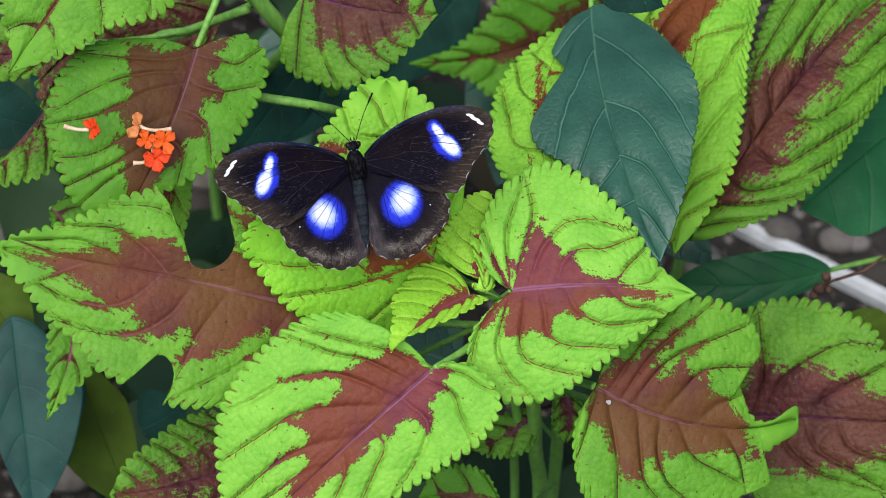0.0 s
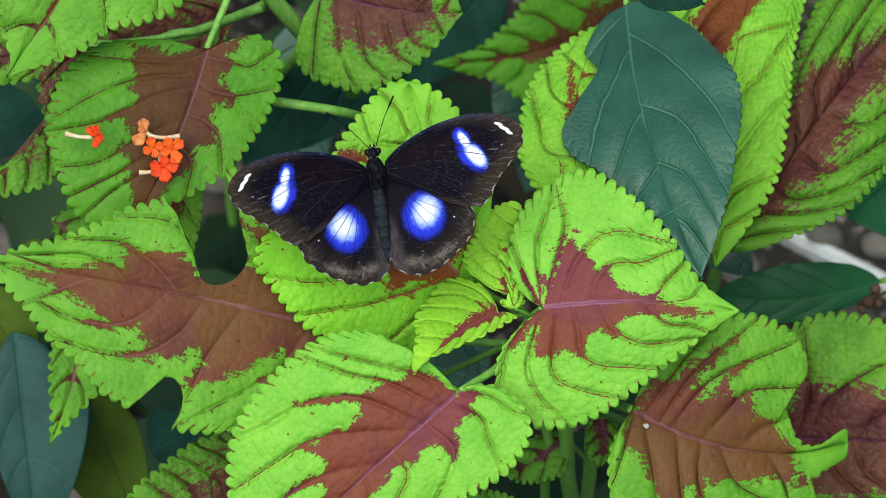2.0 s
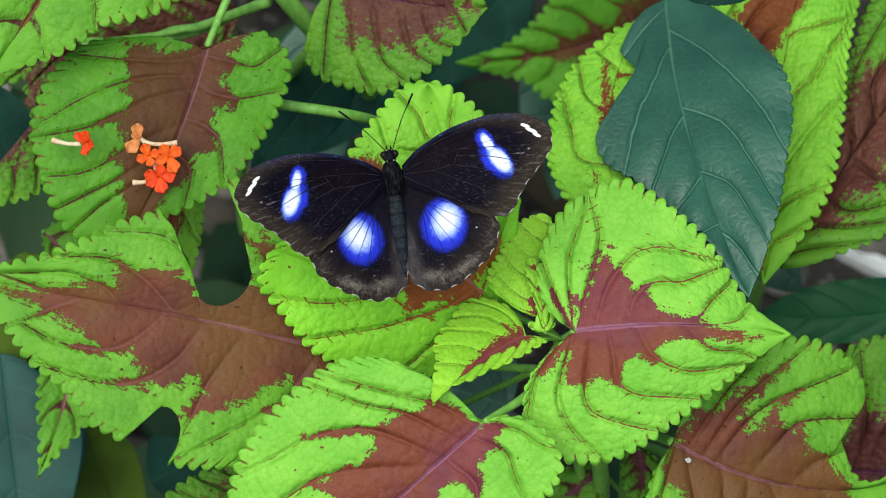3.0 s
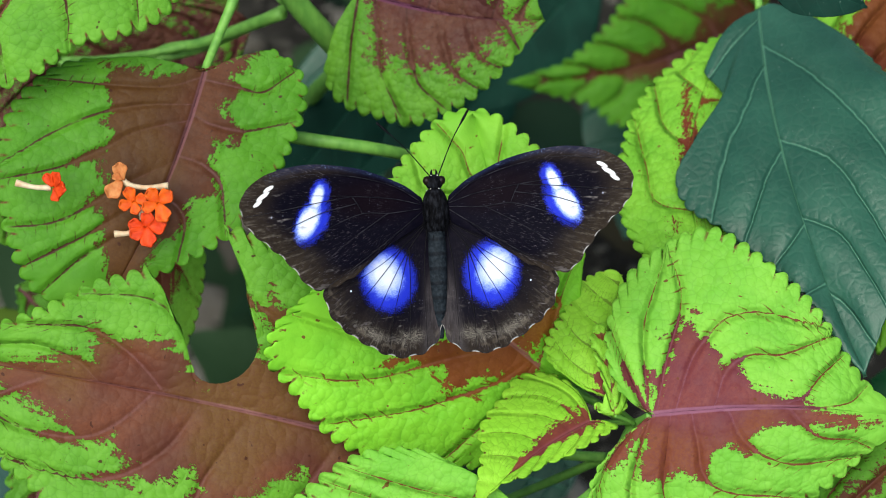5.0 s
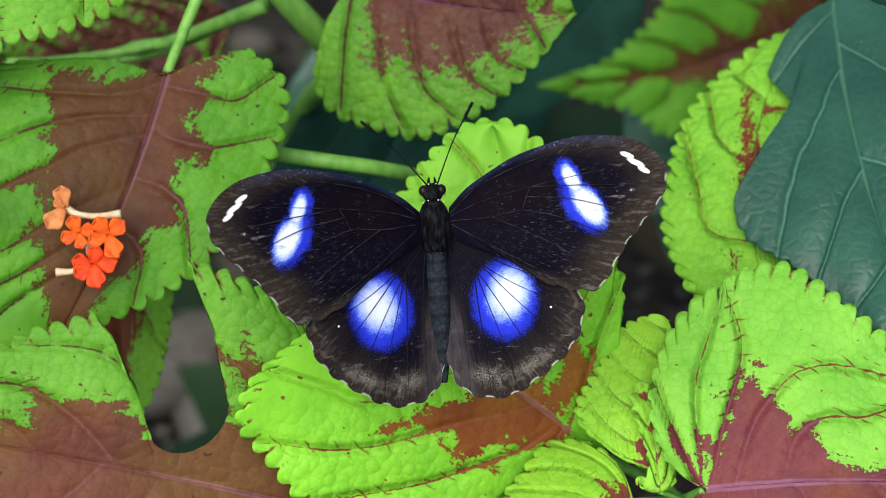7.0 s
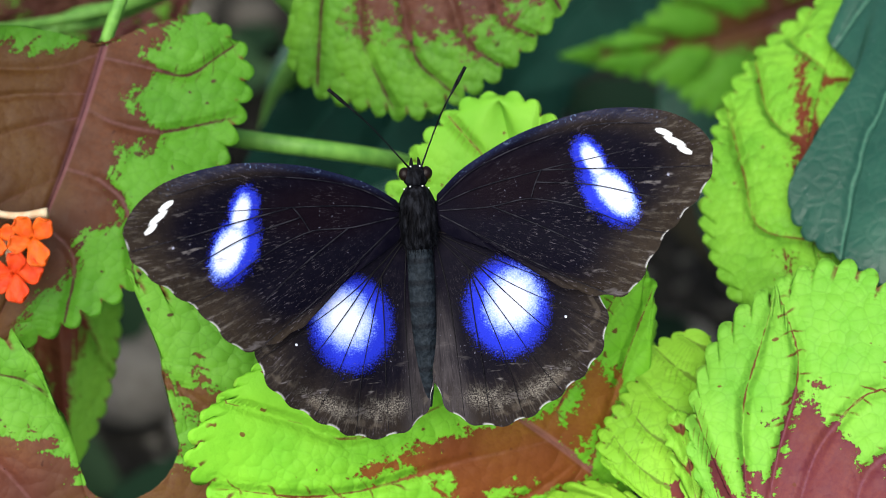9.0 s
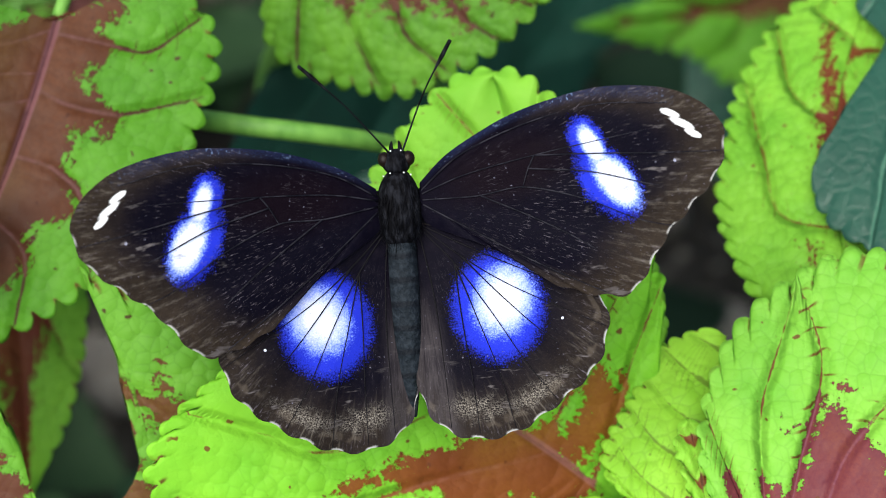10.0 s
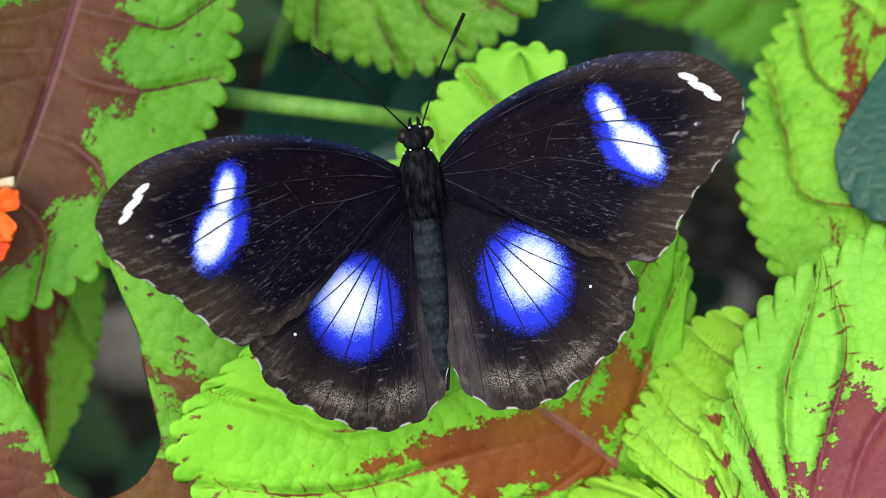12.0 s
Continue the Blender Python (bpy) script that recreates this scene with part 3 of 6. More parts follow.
marks('B',
      left=[[(0.003, -0.005), (-0.072, 0.09), (-0.095, 0.177), (-0.135, 0.243)], [(0.056, -0.001), (0.007, 0.114), (0.04, 0.198), (0.066, 0.29)], [(0.166, -0.015), (0.149, 0.128), (0.221, 0.192), (0.326, 0.227)], [(0.324, -0.016), (0.331, 0.091), (0.414, 0.133), (0.489, 0.166)], [(0.462, -0.009), (0.516, 0.069), (0.6, 0.111)]],
      right=[[(0.023, -0.015), (0.065, -0.141), (0.161, -0.288), (0.233, -0.402), (0.266, -0.461)], [(0.091, -0.019), (0.16, -0.193), (0.236, -0.3), (0.312, -0.44)], [(0.176, -0.019), (0.274, -0.227), (0.423, -0.334), (0.553, -0.369), (0.658, -0.4)], [(0.206, -0.018), (0.377, -0.146), (0.506, -0.227), (0.632, -0.252), (0.751, -0.27)], [(0.385, -0.013), (0.541, -0.097), (0.682, -0.136), (0.795, -0.143)], [(0.546, 0.002), (0.648, -0.046), (0.782, -0.063)]],
      red=[[(0.016, -0.007), (0.041, -0.12), (0.061, -0.176), (0.105, -0.159), (0.182, -0.201), (0.236, -0.221), (0.286, -0.244), (0.389, -0.323), (0.468, -0.365), (0.352, -0.267), (0.288, -0.211), (0.306, -0.175), (0.379, -0.177), (0.418, -0.213), (0.458, -0.183), (0.554, -0.24), (0.537, -0.195), (0.519, -0.135), (0.556, -0.111), (0.647, -0.155), (0.699, -0.15), (0.578, -0.087), (0.585, -0.049), (0.679, -0.045), (0.774, -0.026), (0.689, 0.047), (0.581, 0.042), (0.509, 0.061), (0.432, 0.073), (0.35, 0.046), (0.311, 0.052), (0.304, 0.093), (0.258, 0.072), (0.214, 0.07), (0.164, 0.113), (0.192, 0.175), (0.122, 0.139), (0.099, 0.088), (0.053, 0.085), (0.008, 0.098), (0.002, 0.06), (-0.043, 0.058), (-0.041, 0.028)]])
marks('C',
      left=[[(0.191, 0.015), (0.25, 0.114), (0.328, 0.192), (0.434, 0.276)], [(0.371, -0.017), (0.4, 0.036), (0.437, 0.122), (0.452, 0.195), (0.478, 0.279)], [(0.472, -0.011), (0.522, 0.085), (0.608, 0.153), (0.72, 0.168), (0.822, 0.154)], [(0.563, -0.002), (0.628, 0.061), (0.69, 0.095), (0.796, 0.098), (0.875, 0.073)], [(0.756, -0.001), (0.819, 0.025), (0.886, 0.071)]],
      right=[[(0.245, -0.017), (0.332, -0.142), (0.366, -0.199), (0.413, -0.224), (0.459, -0.242)], [(0.386, -0.013), (0.491, -0.108), (0.597, -0.19), (0.732, -0.174)], [(0.541, -0.007), (0.62, -0.08), (0.711, -0.114), (0.809, -0.101)], [(0.672, -0.006), (0.721, -0.05), (0.8, -0.064), (0.874, -0.049)], [(0.817, -0.003), (0.866, -0.016), (0.929, -0.025)]],
      red=[[(0.125, 0.025), (0.166, -0.021), (0.234, -0.038), (0.327, -0.188), (0.354, -0.163), (0.371, -0.136), (0.393, -0.138), (0.424, -0.165), (0.474, -0.064), (0.549, -0.111), (0.567, -0.122), (0.613, -0.123), (0.653, -0.091), (0.698, -0.122), (0.695, -0.087), (0.699, -0.055), (0.731, -0.059), (0.779, -0.038), (0.851, -0.019), (0.982, 0.011), (0.904, 0.022), (0.856, 0.03), (0.809, 0.039), (0.782, 0.056), (0.736, 0.057), (0.708, 0.079), (0.764, 0.106), (0.702, 0.108), (0.622, 0.087), (0.61, 0.104), (0.576, 0.123), (0.66, 0.158), (0.537, 0.158), (0.497, 0.13), (0.464, 0.104), (0.45, 0.132), (0.459, 0.16), (0.494, 0.205), (0.451, 0.198), (0.408, 0.182), (0.354, 0.143), (0.315, 0.107), (0.257, 0.076), (0.227, 0.088), (0.303, 0.163), (0.284, 0.178), (0.187, 0.109)]],
      spots=[[(0.461, -0.245), (0.415, -0.233), (0.389, -0.231), (0.393, -0.266), (0.387, -0.268), (0.378, -0.231), (0.359, -0.228), (0.341, -0.186), (0.359, -0.187), (0.395, -0.207), (0.423, -0.213), (0.46, -0.236)]])
marks('D1',
      left=[[(0.158, 0.048), (0.198, 0.275), (0.241, 0.427)], [(0.178, 0.041), (0.245, 0.121), (0.376, 0.276), (0.512, 0.419), (0.658, 0.542)], [(0.277, 0.029), (0.504, 0.177), (0.638, 0.321), (0.788, 0.438), (0.954, 0.52)], [(0.543, 0.076), (0.757, 0.232), (0.921, 0.28), (1.127, 0.33)]],
      right=[[(0.142, -0.02), (0.204, -0.235), (0.23, -0.317), (0.251, -0.404)], [(0.312, 0.022), (0.343, -0.335), (0.351, -0.426)]],
      red=[[(0.136, -0.011), (0.155, 0.074), (0.226, 0.104), (0.308, 0.116), (0.366, 0.206), (0.385, 0.264), (0.433, 0.259), (0.457, 0.203), (0.501, 0.183), (0.628, 0.253), (0.714, 0.338), (0.663, 0.244), (0.551, 0.108), (0.48, 0.039), (0.333, -0.092), (0.245, -0.074)]],
      spots=[[(0.269, -0.078), (0.287, -0.152), (0.314, -0.266), (0.301, -0.285), (0.266, -0.26), (0.228, -0.271), (0.199, -0.252), (0.183, -0.193), (0.168, -0.135), (0.184, -0.058)], [(0.509, 0.221), (0.482, 0.21), (0.465, 0.239), (0.492, 0.247)], [(0.316, 0.233), (0.296, 0.212), (0.275, 0.238), (0.299, 0.255)]])
marks('D2',
      left=[[(0.695, 0.261), (0.771, 0.25), (0.893, 0.269)], [(0.68, 0.205), (0.774, 0.084), (0.87, 0.089), (0.929, 0.112)]],
      right=[[(0.651, 0.093), (0.792, -0.029), (0.898, -0.088)]],
      red=[[(0.748, 0.505), (0.789, 0.395), (0.756, 0.35), (0.695, 0.261), (0.645, 0.275), (0.682, 0.508)]])
marks('F',
      left=[[(0.039, -0.022), (0.021, 0.119), (0.001, 0.235), (-0.068, 0.286)], [(0.183, -0.012), (0.193, 0.115), (0.169, 0.229), (0.097, 0.336)], [(0.359, 0.017), (0.35, 0.131), (0.388, 0.221), (0.484, 0.276)], [(0.513, 0.039), (0.567, 0.148), (0.712, 0.184)]],
      right=[[(0.03, -0.025), (0.125, -0.11), (0.205, -0.323), (0.247, -0.453)], [(0.146, -0.015), (0.226, -0.167), (0.331, -0.319), (0.436, -0.421), (0.564, -0.514)], [(0.209, -0.013), (0.331, -0.147), (0.449, -0.245), (0.573, -0.364), (0.675, -0.515)], [(0.382, 0.022), (0.52, -0.093), (0.704, -0.235), (0.79, -0.321), (0.841, -0.421)], [(0.478, 0.032), (0.614, -0.053), (0.76, -0.163), (0.874, -0.261)], [(0.621, 0.048), (0.764, -0.088), (0.871, -0.165), (0.977, -0.218)]],
      red=[[(-0.012, -0.031), (0.053, -0.066), (0.107, -0.216), (0.127, -0.405), (0.152, -0.321), (0.216, -0.318), (0.298, -0.272), (0.353, -0.285), (0.371, -0.224), (0.423, -0.243), (0.467, -0.286), (0.536, -0.331), (0.489, -0.24), (0.55, -0.19), (0.586, -0.175), (0.654, -0.22), (0.663, -0.167), (0.705, -0.12), (0.773, -0.109), (0.852, -0.063), (0.915, -0.012), (0.876, 0.082), (0.741, 0.086), (0.588, 0.157), (0.491, 0.153), (0.448, 0.226), (0.371, 0.201), (0.337, 0.163), (0.242, 0.148), (0.211, 0.247), (0.156, 0.199), (0.142, 0.144), (0.103, 0.116), (0.036, 0.155), (-0.023, 0.113), (-0.155, 0.171), (-0.07, 0.057)]])
marks('H',
      left=[],
      right=[[(0.022, -0.077), (0.024, -0.269), (0.04, -0.462)], [(0.107, -0.036), (0.161, -0.232), (0.209, -0.411), (0.295, -0.537)], [(0.286, -0.039), (0.32, -0.205), (0.378, -0.352), (0.424, -0.438), (0.505, -0.492)], [(0.446, -0.035), (0.511, -0.205), (0.58, -0.334), (0.655, -0.374)], [(0.601, -0.029), (0.662, -0.181), (0.72, -0.248), (0.788, -0.271)], [(0.769, -0.025), (0.823, -0.066), (0.882, -0.144)]],
      red=[[(0.091, 0.04), (0.11, -0.083), (0.172, -0.292), (0.173, -0.348), (0.229, -0.345), (0.286, -0.289), (0.315, -0.269), (0.339, -0.311), (0.38, -0.358), (0.391, -0.303), (0.423, -0.344), (0.469, -0.343), (0.53, -0.311), (0.566, -0.336), (0.601, -0.367), (0.632, -0.278), (0.674, -0.247), (0.717, -0.234), (0.733, -0.185), (0.789, -0.129), (0.811, -0.079), (0.958, -0.025), (0.825, -0.004), (0.756, 0.068), (0.714, 0.168)]])
marks('K',
      left=[[(0.123, -0.012), (0.213, 0.042), (0.333, 0.11), (0.458, 0.156), (0.624, 0.198)], [(0.406, -0.021), (0.501, 0.056), (0.624, 0.099), (0.761, 0.13)], [(0.621, -0.031), (0.685, 0.031), (0.782, 0.062), (0.862, 0.081)], [(0.8, -0.043), (0.839, 0.001), (0.919, 0.029)]],
      right=[[(0.032, -0.011), (0.115, -0.099), (0.192, -0.172)], [(0.193, -0.02), (0.328, -0.109), (0.427, -0.165), (0.569, -0.227)], [(0.438, -0.028), (0.531, -0.106), (0.639, -0.167)], [(0.638, -0.04), (0.688, -0.087), (0.725, -0.128)], [(0.778, -0.043), (0.815, -0.085), (0.869, -0.115)]],
      red=[])
marks('J',
      left=[[(0.158, 0.1), (0.181, 0.181), (0.301, 0.23), (0.46, 0.288)], [(0.393, 0.122), (0.472, 0.204), (0.592, 0.247)], [(0.625, 0.149), (0.701, 0.188), (0.754, 0.179)]],
      right=[],
      red=[[(0.229, 0.118), (0.383, 0.141), (0.499, 0.148), (0.653, 0.169), (0.661, 0.155), (0.511, 0.122), (0.418, 0.09), (0.36, 0.052), (0.287, 0.072)]],
      spots=[[(0.11, 0.125), (0.131, 0.095), (0.087, 0.079), (0.065, 0.109)]])
marks('Ll',
      left=[[(0.47, -0.083), (0.401, -0.032), (0.359, 0.044)], [(0.658, -0.066), (0.557, -0.008), (0.505, 0.029), (0.408, 0.068)], [(0.791, -0.051), (0.695, 0.015), (0.626, 0.048), (0.563, 0.09)], [(0.892, -0.04), (0.819, 0.013), (0.775, 0.072)], [(0.963, -0.037), (0.91, -0), (0.871, 0.053)]],
      right=[],
      red=[[(0.386, -0.172), (0.49, -0.08), (0.449, -0.058), (0.413, -0.058), (0.354, -0.039), (0.256, 0.037), (0.206, 0.029), (0.289, -0.112)]])
marks('M',
      left=[[(0.426, -0.018), (0.405, 0.029), (0.315, 0.044)], [(0.612, -0.028), (0.586, 0.046), (0.512, 0.074), (0.417, 0.09)], [(0.733, -0.043), (0.739, 0.05), (0.67, 0.083), (0.554, 0.118)], [(0.834, -0.037), (0.831, 0.036), (0.756, 0.099), (0.688, 0.126)], [(0.902, -0.034), (0.871, 0.039), (0.838, 0.078), (0.792, 0.118)], [(0.973, -0.027), (0.939, 0.023), (0.873, 0.098)]],
      right=[[(0.496, -0.033), (0.442, -0.081), (0.376, -0.097), (0.295, -0.101)], [(0.634, -0.039), (0.593, -0.09), (0.523, -0.104), (0.428, -0.112)], [(0.729, -0.052), (0.646, -0.122), (0.532, -0.155), (0.418, -0.171)], [(0.837, -0.048), (0.784, -0.052), (0.72, -0.083)]],
      red=[[(0.189, -0.024), (0.276, -0.036), (0.369, -0.063), (0.417, -0.074), (0.416, -0.094), (0.471, -0.07), (0.522, -0.114), (0.56, -0.12), (0.537, -0.151), (0.586, -0.134), (0.64, -0.126), (0.725, -0.088), (0.786, -0.068), (0.857, -0.06), (0.906, -0.049), (0.969, -0.044), (0.923, -0.007), (0.874, 0.025), (0.847, 0.056), (0.849, 0.018), (0.83, 0.007), (0.795, 0.037), (0.751, 0.058), (0.71, 0.067), (0.713, 0.032), (0.674, 0.04), (0.61, 0.043), (0.601, 0.02), (0.57, 0.01), (0.512, 0.025), (0.479, 0.04), (0.446, 0.021), (0.381, 0.005), (0.31, 0.006), (0.265, 0.01), (0.202, 0.015)]])
marks('P',
      left=[[(0.051, -0.009), (0.107, 0.097), (0.166, 0.223), (0.269, 0.37)], [(0.118, -0.014), (0.194, 0.137), (0.28, 0.255), (0.42, 0.405)], [(0.166, -0.025), (0.273, 0.136), (0.368, 0.224), (0.57, 0.339)], [(0.313, -0.067), (0.399, 0.051), (0.488, 0.156), (0.671, 0.197)], [(0.482, -0.099), (0.56, -0.003), (0.651, 0.049)]],
      right=[[(0.012, -0.03), (-0.013, -0.143), (-0.037, -0.275)], [(0.041, -0.031), (0.086, -0.141), (0.132, -0.276), (0.162, -0.426)], [(0.202, -0.045), (0.23, -0.209), (0.279, -0.383), (0.371, -0.461)], [(0.314, -0.08), (0.32, -0.247), (0.381, -0.368), (0.459, -0.422)], [(0.396, -0.093), (0.497, -0.242), (0.647, -0.299)], [(0.622, -0.112), (0.715, -0.216), (0.757, -0.316)]],
      red=[[(-0.016, -0.014), (0.065, 0.129), (0.109, 0.131), (0.169, 0.145), (0.203, 0.235), (0.384, 0.363), (0.241, 0.157), (0.269, 0.096), (0.332, 0.106), (0.348, 0.174), (0.452, 0.274), (0.384, 0.141), (0.454, 0.125), (0.488, 0.156), (0.539, 0.046), (0.621, 0.045), (0.66, -0.015), (0.72, -0.045), (0.748, -0.107), (0.768, -0.156), (0.832, -0.174), (0.824, -0.222), (0.718, -0.203), (0.664, -0.198), (0.601, -0.193), (0.552, -0.219), (0.466, -0.225), (0.365, -0.279), (0.334, -0.328), (0.287, -0.278), (0.257, -0.288), (0.248, -0.387), (0.186, -0.397), (0.115, -0.279), (0.057, -0.183), (-0.002, -0.14), (-0.04, -0.1)]])
marks('Q',
      left=[[(0.086, 0.002), (0.111, 0.104), (0.116, 0.212), (0.099, 0.319)], [(0.128, 0.002), (0.174, 0.13), (0.275, 0.222), (0.408, 0.298), (0.525, 0.297)], [(0.298, 0.005), (0.367, 0.099), (0.52, 0.194)]],
      right=[[(0.171, -0.01), (0.23, -0.113), (0.352, -0.197), (0.491, -0.23)], [(0.278, -0.005), (0.336, -0.106), (0.456, -0.173)], [(0.404, 0.003), (0.462, -0.091), (0.58, -0.126)]],
      red=[[(-0, 0), (0.036, 0.121), (0.071, 0.242), (0.137, 0.213), (0.223, 0.193), (0.286, 0.222), (0.349, 0.215), (0.394, 0.182), (0.477, 0.191), (0.523, 0.13), (0.735, 0.122), (0.746, -0.069), (0.538, -0.129), (0.456, -0.173), (0.247, -0.213), (0.073, -0.156)]])
lime = plant("coleus_plant", "lime coleus plant with wine-red leaf centres, a butterfly on it", "coleus")
left = plant("coleus_plant", "coleus plant with large chewed brick-red and lime leaves", "coleus")
upper = plant("coleus_plant", "coleus plant with brown-red leaves, orange florets fallen on one", "coleus")
top = plant("coleus_plant", "coleus plant with red-centred green leaves behind the butterfly", "coleus")
right = plant("coleus_plant", "tall coleus plant with long maroon and lime leaves", "coleus")
lower = plant("coleus_plant", "coleus plant with old maroon leaves, one chewed", "coleus")
shrub = plant("shrub", "low shrub with plain dark blue-green leaves among the coleus", "shrub")
leaf(lime, (0.0195, -0.0169, 0.3015), (0.0715, -0.0176, 0.3009), (0, -0.632, 0.775), bright,
     [(-0.115, 0.105), (-0.164, 0.288), (-0.086, 0.518), (0.08, 0.659), (0.247, 0.702), (0.464, 0.559), (0.62, 0.409), (0.792, 0.152)],
     [(-0.099, -0.103), (-0.201, -0.233), (-0.222, -0.386), (-0.158, -0.538), (0.011, -0.605), (0.209, -0.577), (0.436, -0.435), (0.647, -0.263), (0.813, -0.129)],
     bow=0.04, arch=0.06, fold=-0.16, tooth=1.0, core=(0.68, 0.55, 1.0), veins=10, droop=(0.6, 0.2), key='A', label='lime coleus leaf with a wine-red centre')
leaf(lime, (-0.0023, -0.0385, 0.2938), (-0.0561, -0.0712, 0.256), (-0.1, -0.678, 0.728), bright,
     [(-0.064, 0.032), (-0.119, 0.131), (-0.095, 0.268), (0.055, 0.321), (0.21, 0.298), (0.388, 0.269), (0.537, 0.238), (0.78, 0.181)],
     [(0.042, -0.107), (0.057, -0.187), (0.078, -0.323), (0.16, -0.426), (0.286, -0.482), (0.472, -0.49), (0.634, -0.46), (0.773, -0.381), (0.899, -0.231), (1.005, -0.092)],
     bow=-0.006, arch=0.05, fold=-0.1, tooth=1.0, core=(0.68, 0.75, 1.1), veins=10, root=0.5, key='B', label='lime coleus leaf with a brick-red centre and purple midrib')
leaf(left, (-0.0232, -0.0148, 0.2834), (-0.1242, -0.0091, 0.3112), (0.171, -0.636, 0.752), brick,
     [(0.04, 0.111), (0.131, 0.13), (0.221, 0.227), (0.319, 0.282), (0.422, 0.313), (0.504, 0.316), (0.564, 0.305), (0.624, 0.28), (0.682, 0.261), (0.757, 0.199), (0.844, 0.155), (0.91, 0.095), (0.978, 0.045)],
     [(0.138, -0.121), (0.232, -0.226), (0.32, -0.305), (0.416, -0.346), (0.509, -0.349), (0.583, -0.287), (0.652, -0.231), (0.712, -0.2), (0.785, -0.144), (0.866, -0.091), (0.943, -0.053), (0.987, -0.024)],
     bow=-0.020, arch=0.03, fold=-0.08, tooth=1.0, core=(0.82, 0.72, 1.25), quilt=0.5, veins=13, blunt=True, bites=[(0.481, -0.134, 0.064, 0.077, -167.745), (0.529, -0.24, 0.07, 0.107, -167.598), (0.569, -0.278, 0.064, 0.076, -167.539), (0.53, 0.263, 0.041, 0.073, -168.236), (0.535, 0.308, 0.046, 0.046, -168.291)], root=0.5, key='C', label='large brick-red coleus leaf with lime margin and chewed bites')
leaf(lime, (0.002, -0.0013, 0.2906), (-0.0378, 0.0071, 0.3216), (0.303, -0.748, 0.591), amber,
     [(-0.013, 0.133), (-0.007, 0.327), (0.113, 0.445), (0.329, 0.539), (0.557, 0.639), (0.731, 0.644), (0.957, 0.569), (1.085, 0.525), (1.136, 0.427), (1.115, 0.306), (1.068, 0.155)],
     [(0.012, -0.08), (0.116, -0.244), (0.217, -0.409), (0.304, -0.544), (0.476, -0.586), (0.698, -0.445), (0.927, -0.206)],
     bow=-0.041, arch=0.02, fold=-0.08, tooth=1.0, core=(0.85, 0.95, 0.62), veins=9, quilt=0.5, root=1.6, key='D1', label='lime coleus leaf under the butterfly, red near its stalk')
leaf(lime, (0.0012, 0.0030, 0.2895), (-0.0131, 0.0374, 0.3314), (-0.018, -0.589, 0.808), streaked,
     [(0.181, 0.222), (0.519, 0.462), (0.76, 0.479), (0.893, 0.331), (0.984, 0.186), (1.016, 0.08)],
     [(0.177, -0.124), (0.457, -0.209), (0.663, -0.211), (0.805, -0.177), (0.914, -0.113), (0.976, -0.054)],
     bow=0.024, arch=0.02, fold=-0.1, tooth=1.0, core=(0.85, 0.2, 0.45), veins=9, blunt=True, root=0.8, key='D2', label='upright lime coleus leaf with thin red veins')
leaf(lime, (0.0076, -0.0166, 0.2986), (-0.0142, -0.0392, 0.3028), (0.03, 0.151, 0.988), young,
     [(-0.058, 0.044), (-0.077, 0.143), (0.058, 0.143), (0.277, 0.125), (0.459, 0.076), (0.658, 0.043), (0.838, -0.006)],
     [(-0.073, -0.131), (-0.135, -0.307), (-0.089, -0.491), (0.064, -0.573), (0.257, -0.524), (0.465, -0.46), (0.594, -0.388), (0.681, -0.275), (0.849, -0.147), (0.961, -0.064)],
     bow=-0.030, arch=0.03, fold=-0.08, tooth=0.6, core=(0.5, 0.30, 0.85), veins=8, quilt=0.1, key='E', label='small young lime coleus leaf with a red stripe')
leaf(lime, (0.0105, -0.0100, 0.2981), (0.0142, 0.0154, 0.3061), (0, -0.301, 0.954), young,
     [(0.053, 0.121), (0.107, 0.236), (0.168, 0.342), (0.242, 0.445), (0.342, 0.486), (0.446, 0.457), (0.54, 0.415), (0.696, 0.354), (0.839, 0.308), (0.947, 0.212), (1.024, 0.085)],
     [(0.137, -0.063), (0.372, -0.076), (0.665, -0.071), (0.841, -0.059)],
     bow=0.016, arch=0.02, fold=-0.12, tooth=0.7, core=(0.24, 0.5, 0.5), veins=8, quilt=0.12, key='E2', label='young pale lime coleus leaf')
leaf(lime, (0.0124, -0.0144, 0.2981), (0.0094, 0.0014, 0.3073), (0, -0.503, 0.865), pale,
     [(0.109, 0.186), (0.162, 0.122), (0.209, 0.05), (0.449, 0.046), (0.696, 0.089), (0.842, 0.105), (0.971, 0.068)],
     [(0.047, -0.102), (0.142, -0.149), (0.342, -0.135), (0.625, -0.103), (0.827, -0.082), (0.949, -0.07)],
     bow=-0.02, arch=0.05, fold=0.4, tooth=0.55, core=(0.01, 0.01, 0.1), veins=5, quilt=0.8, key='E3', label='tiny pale unfolding coleus leaf')
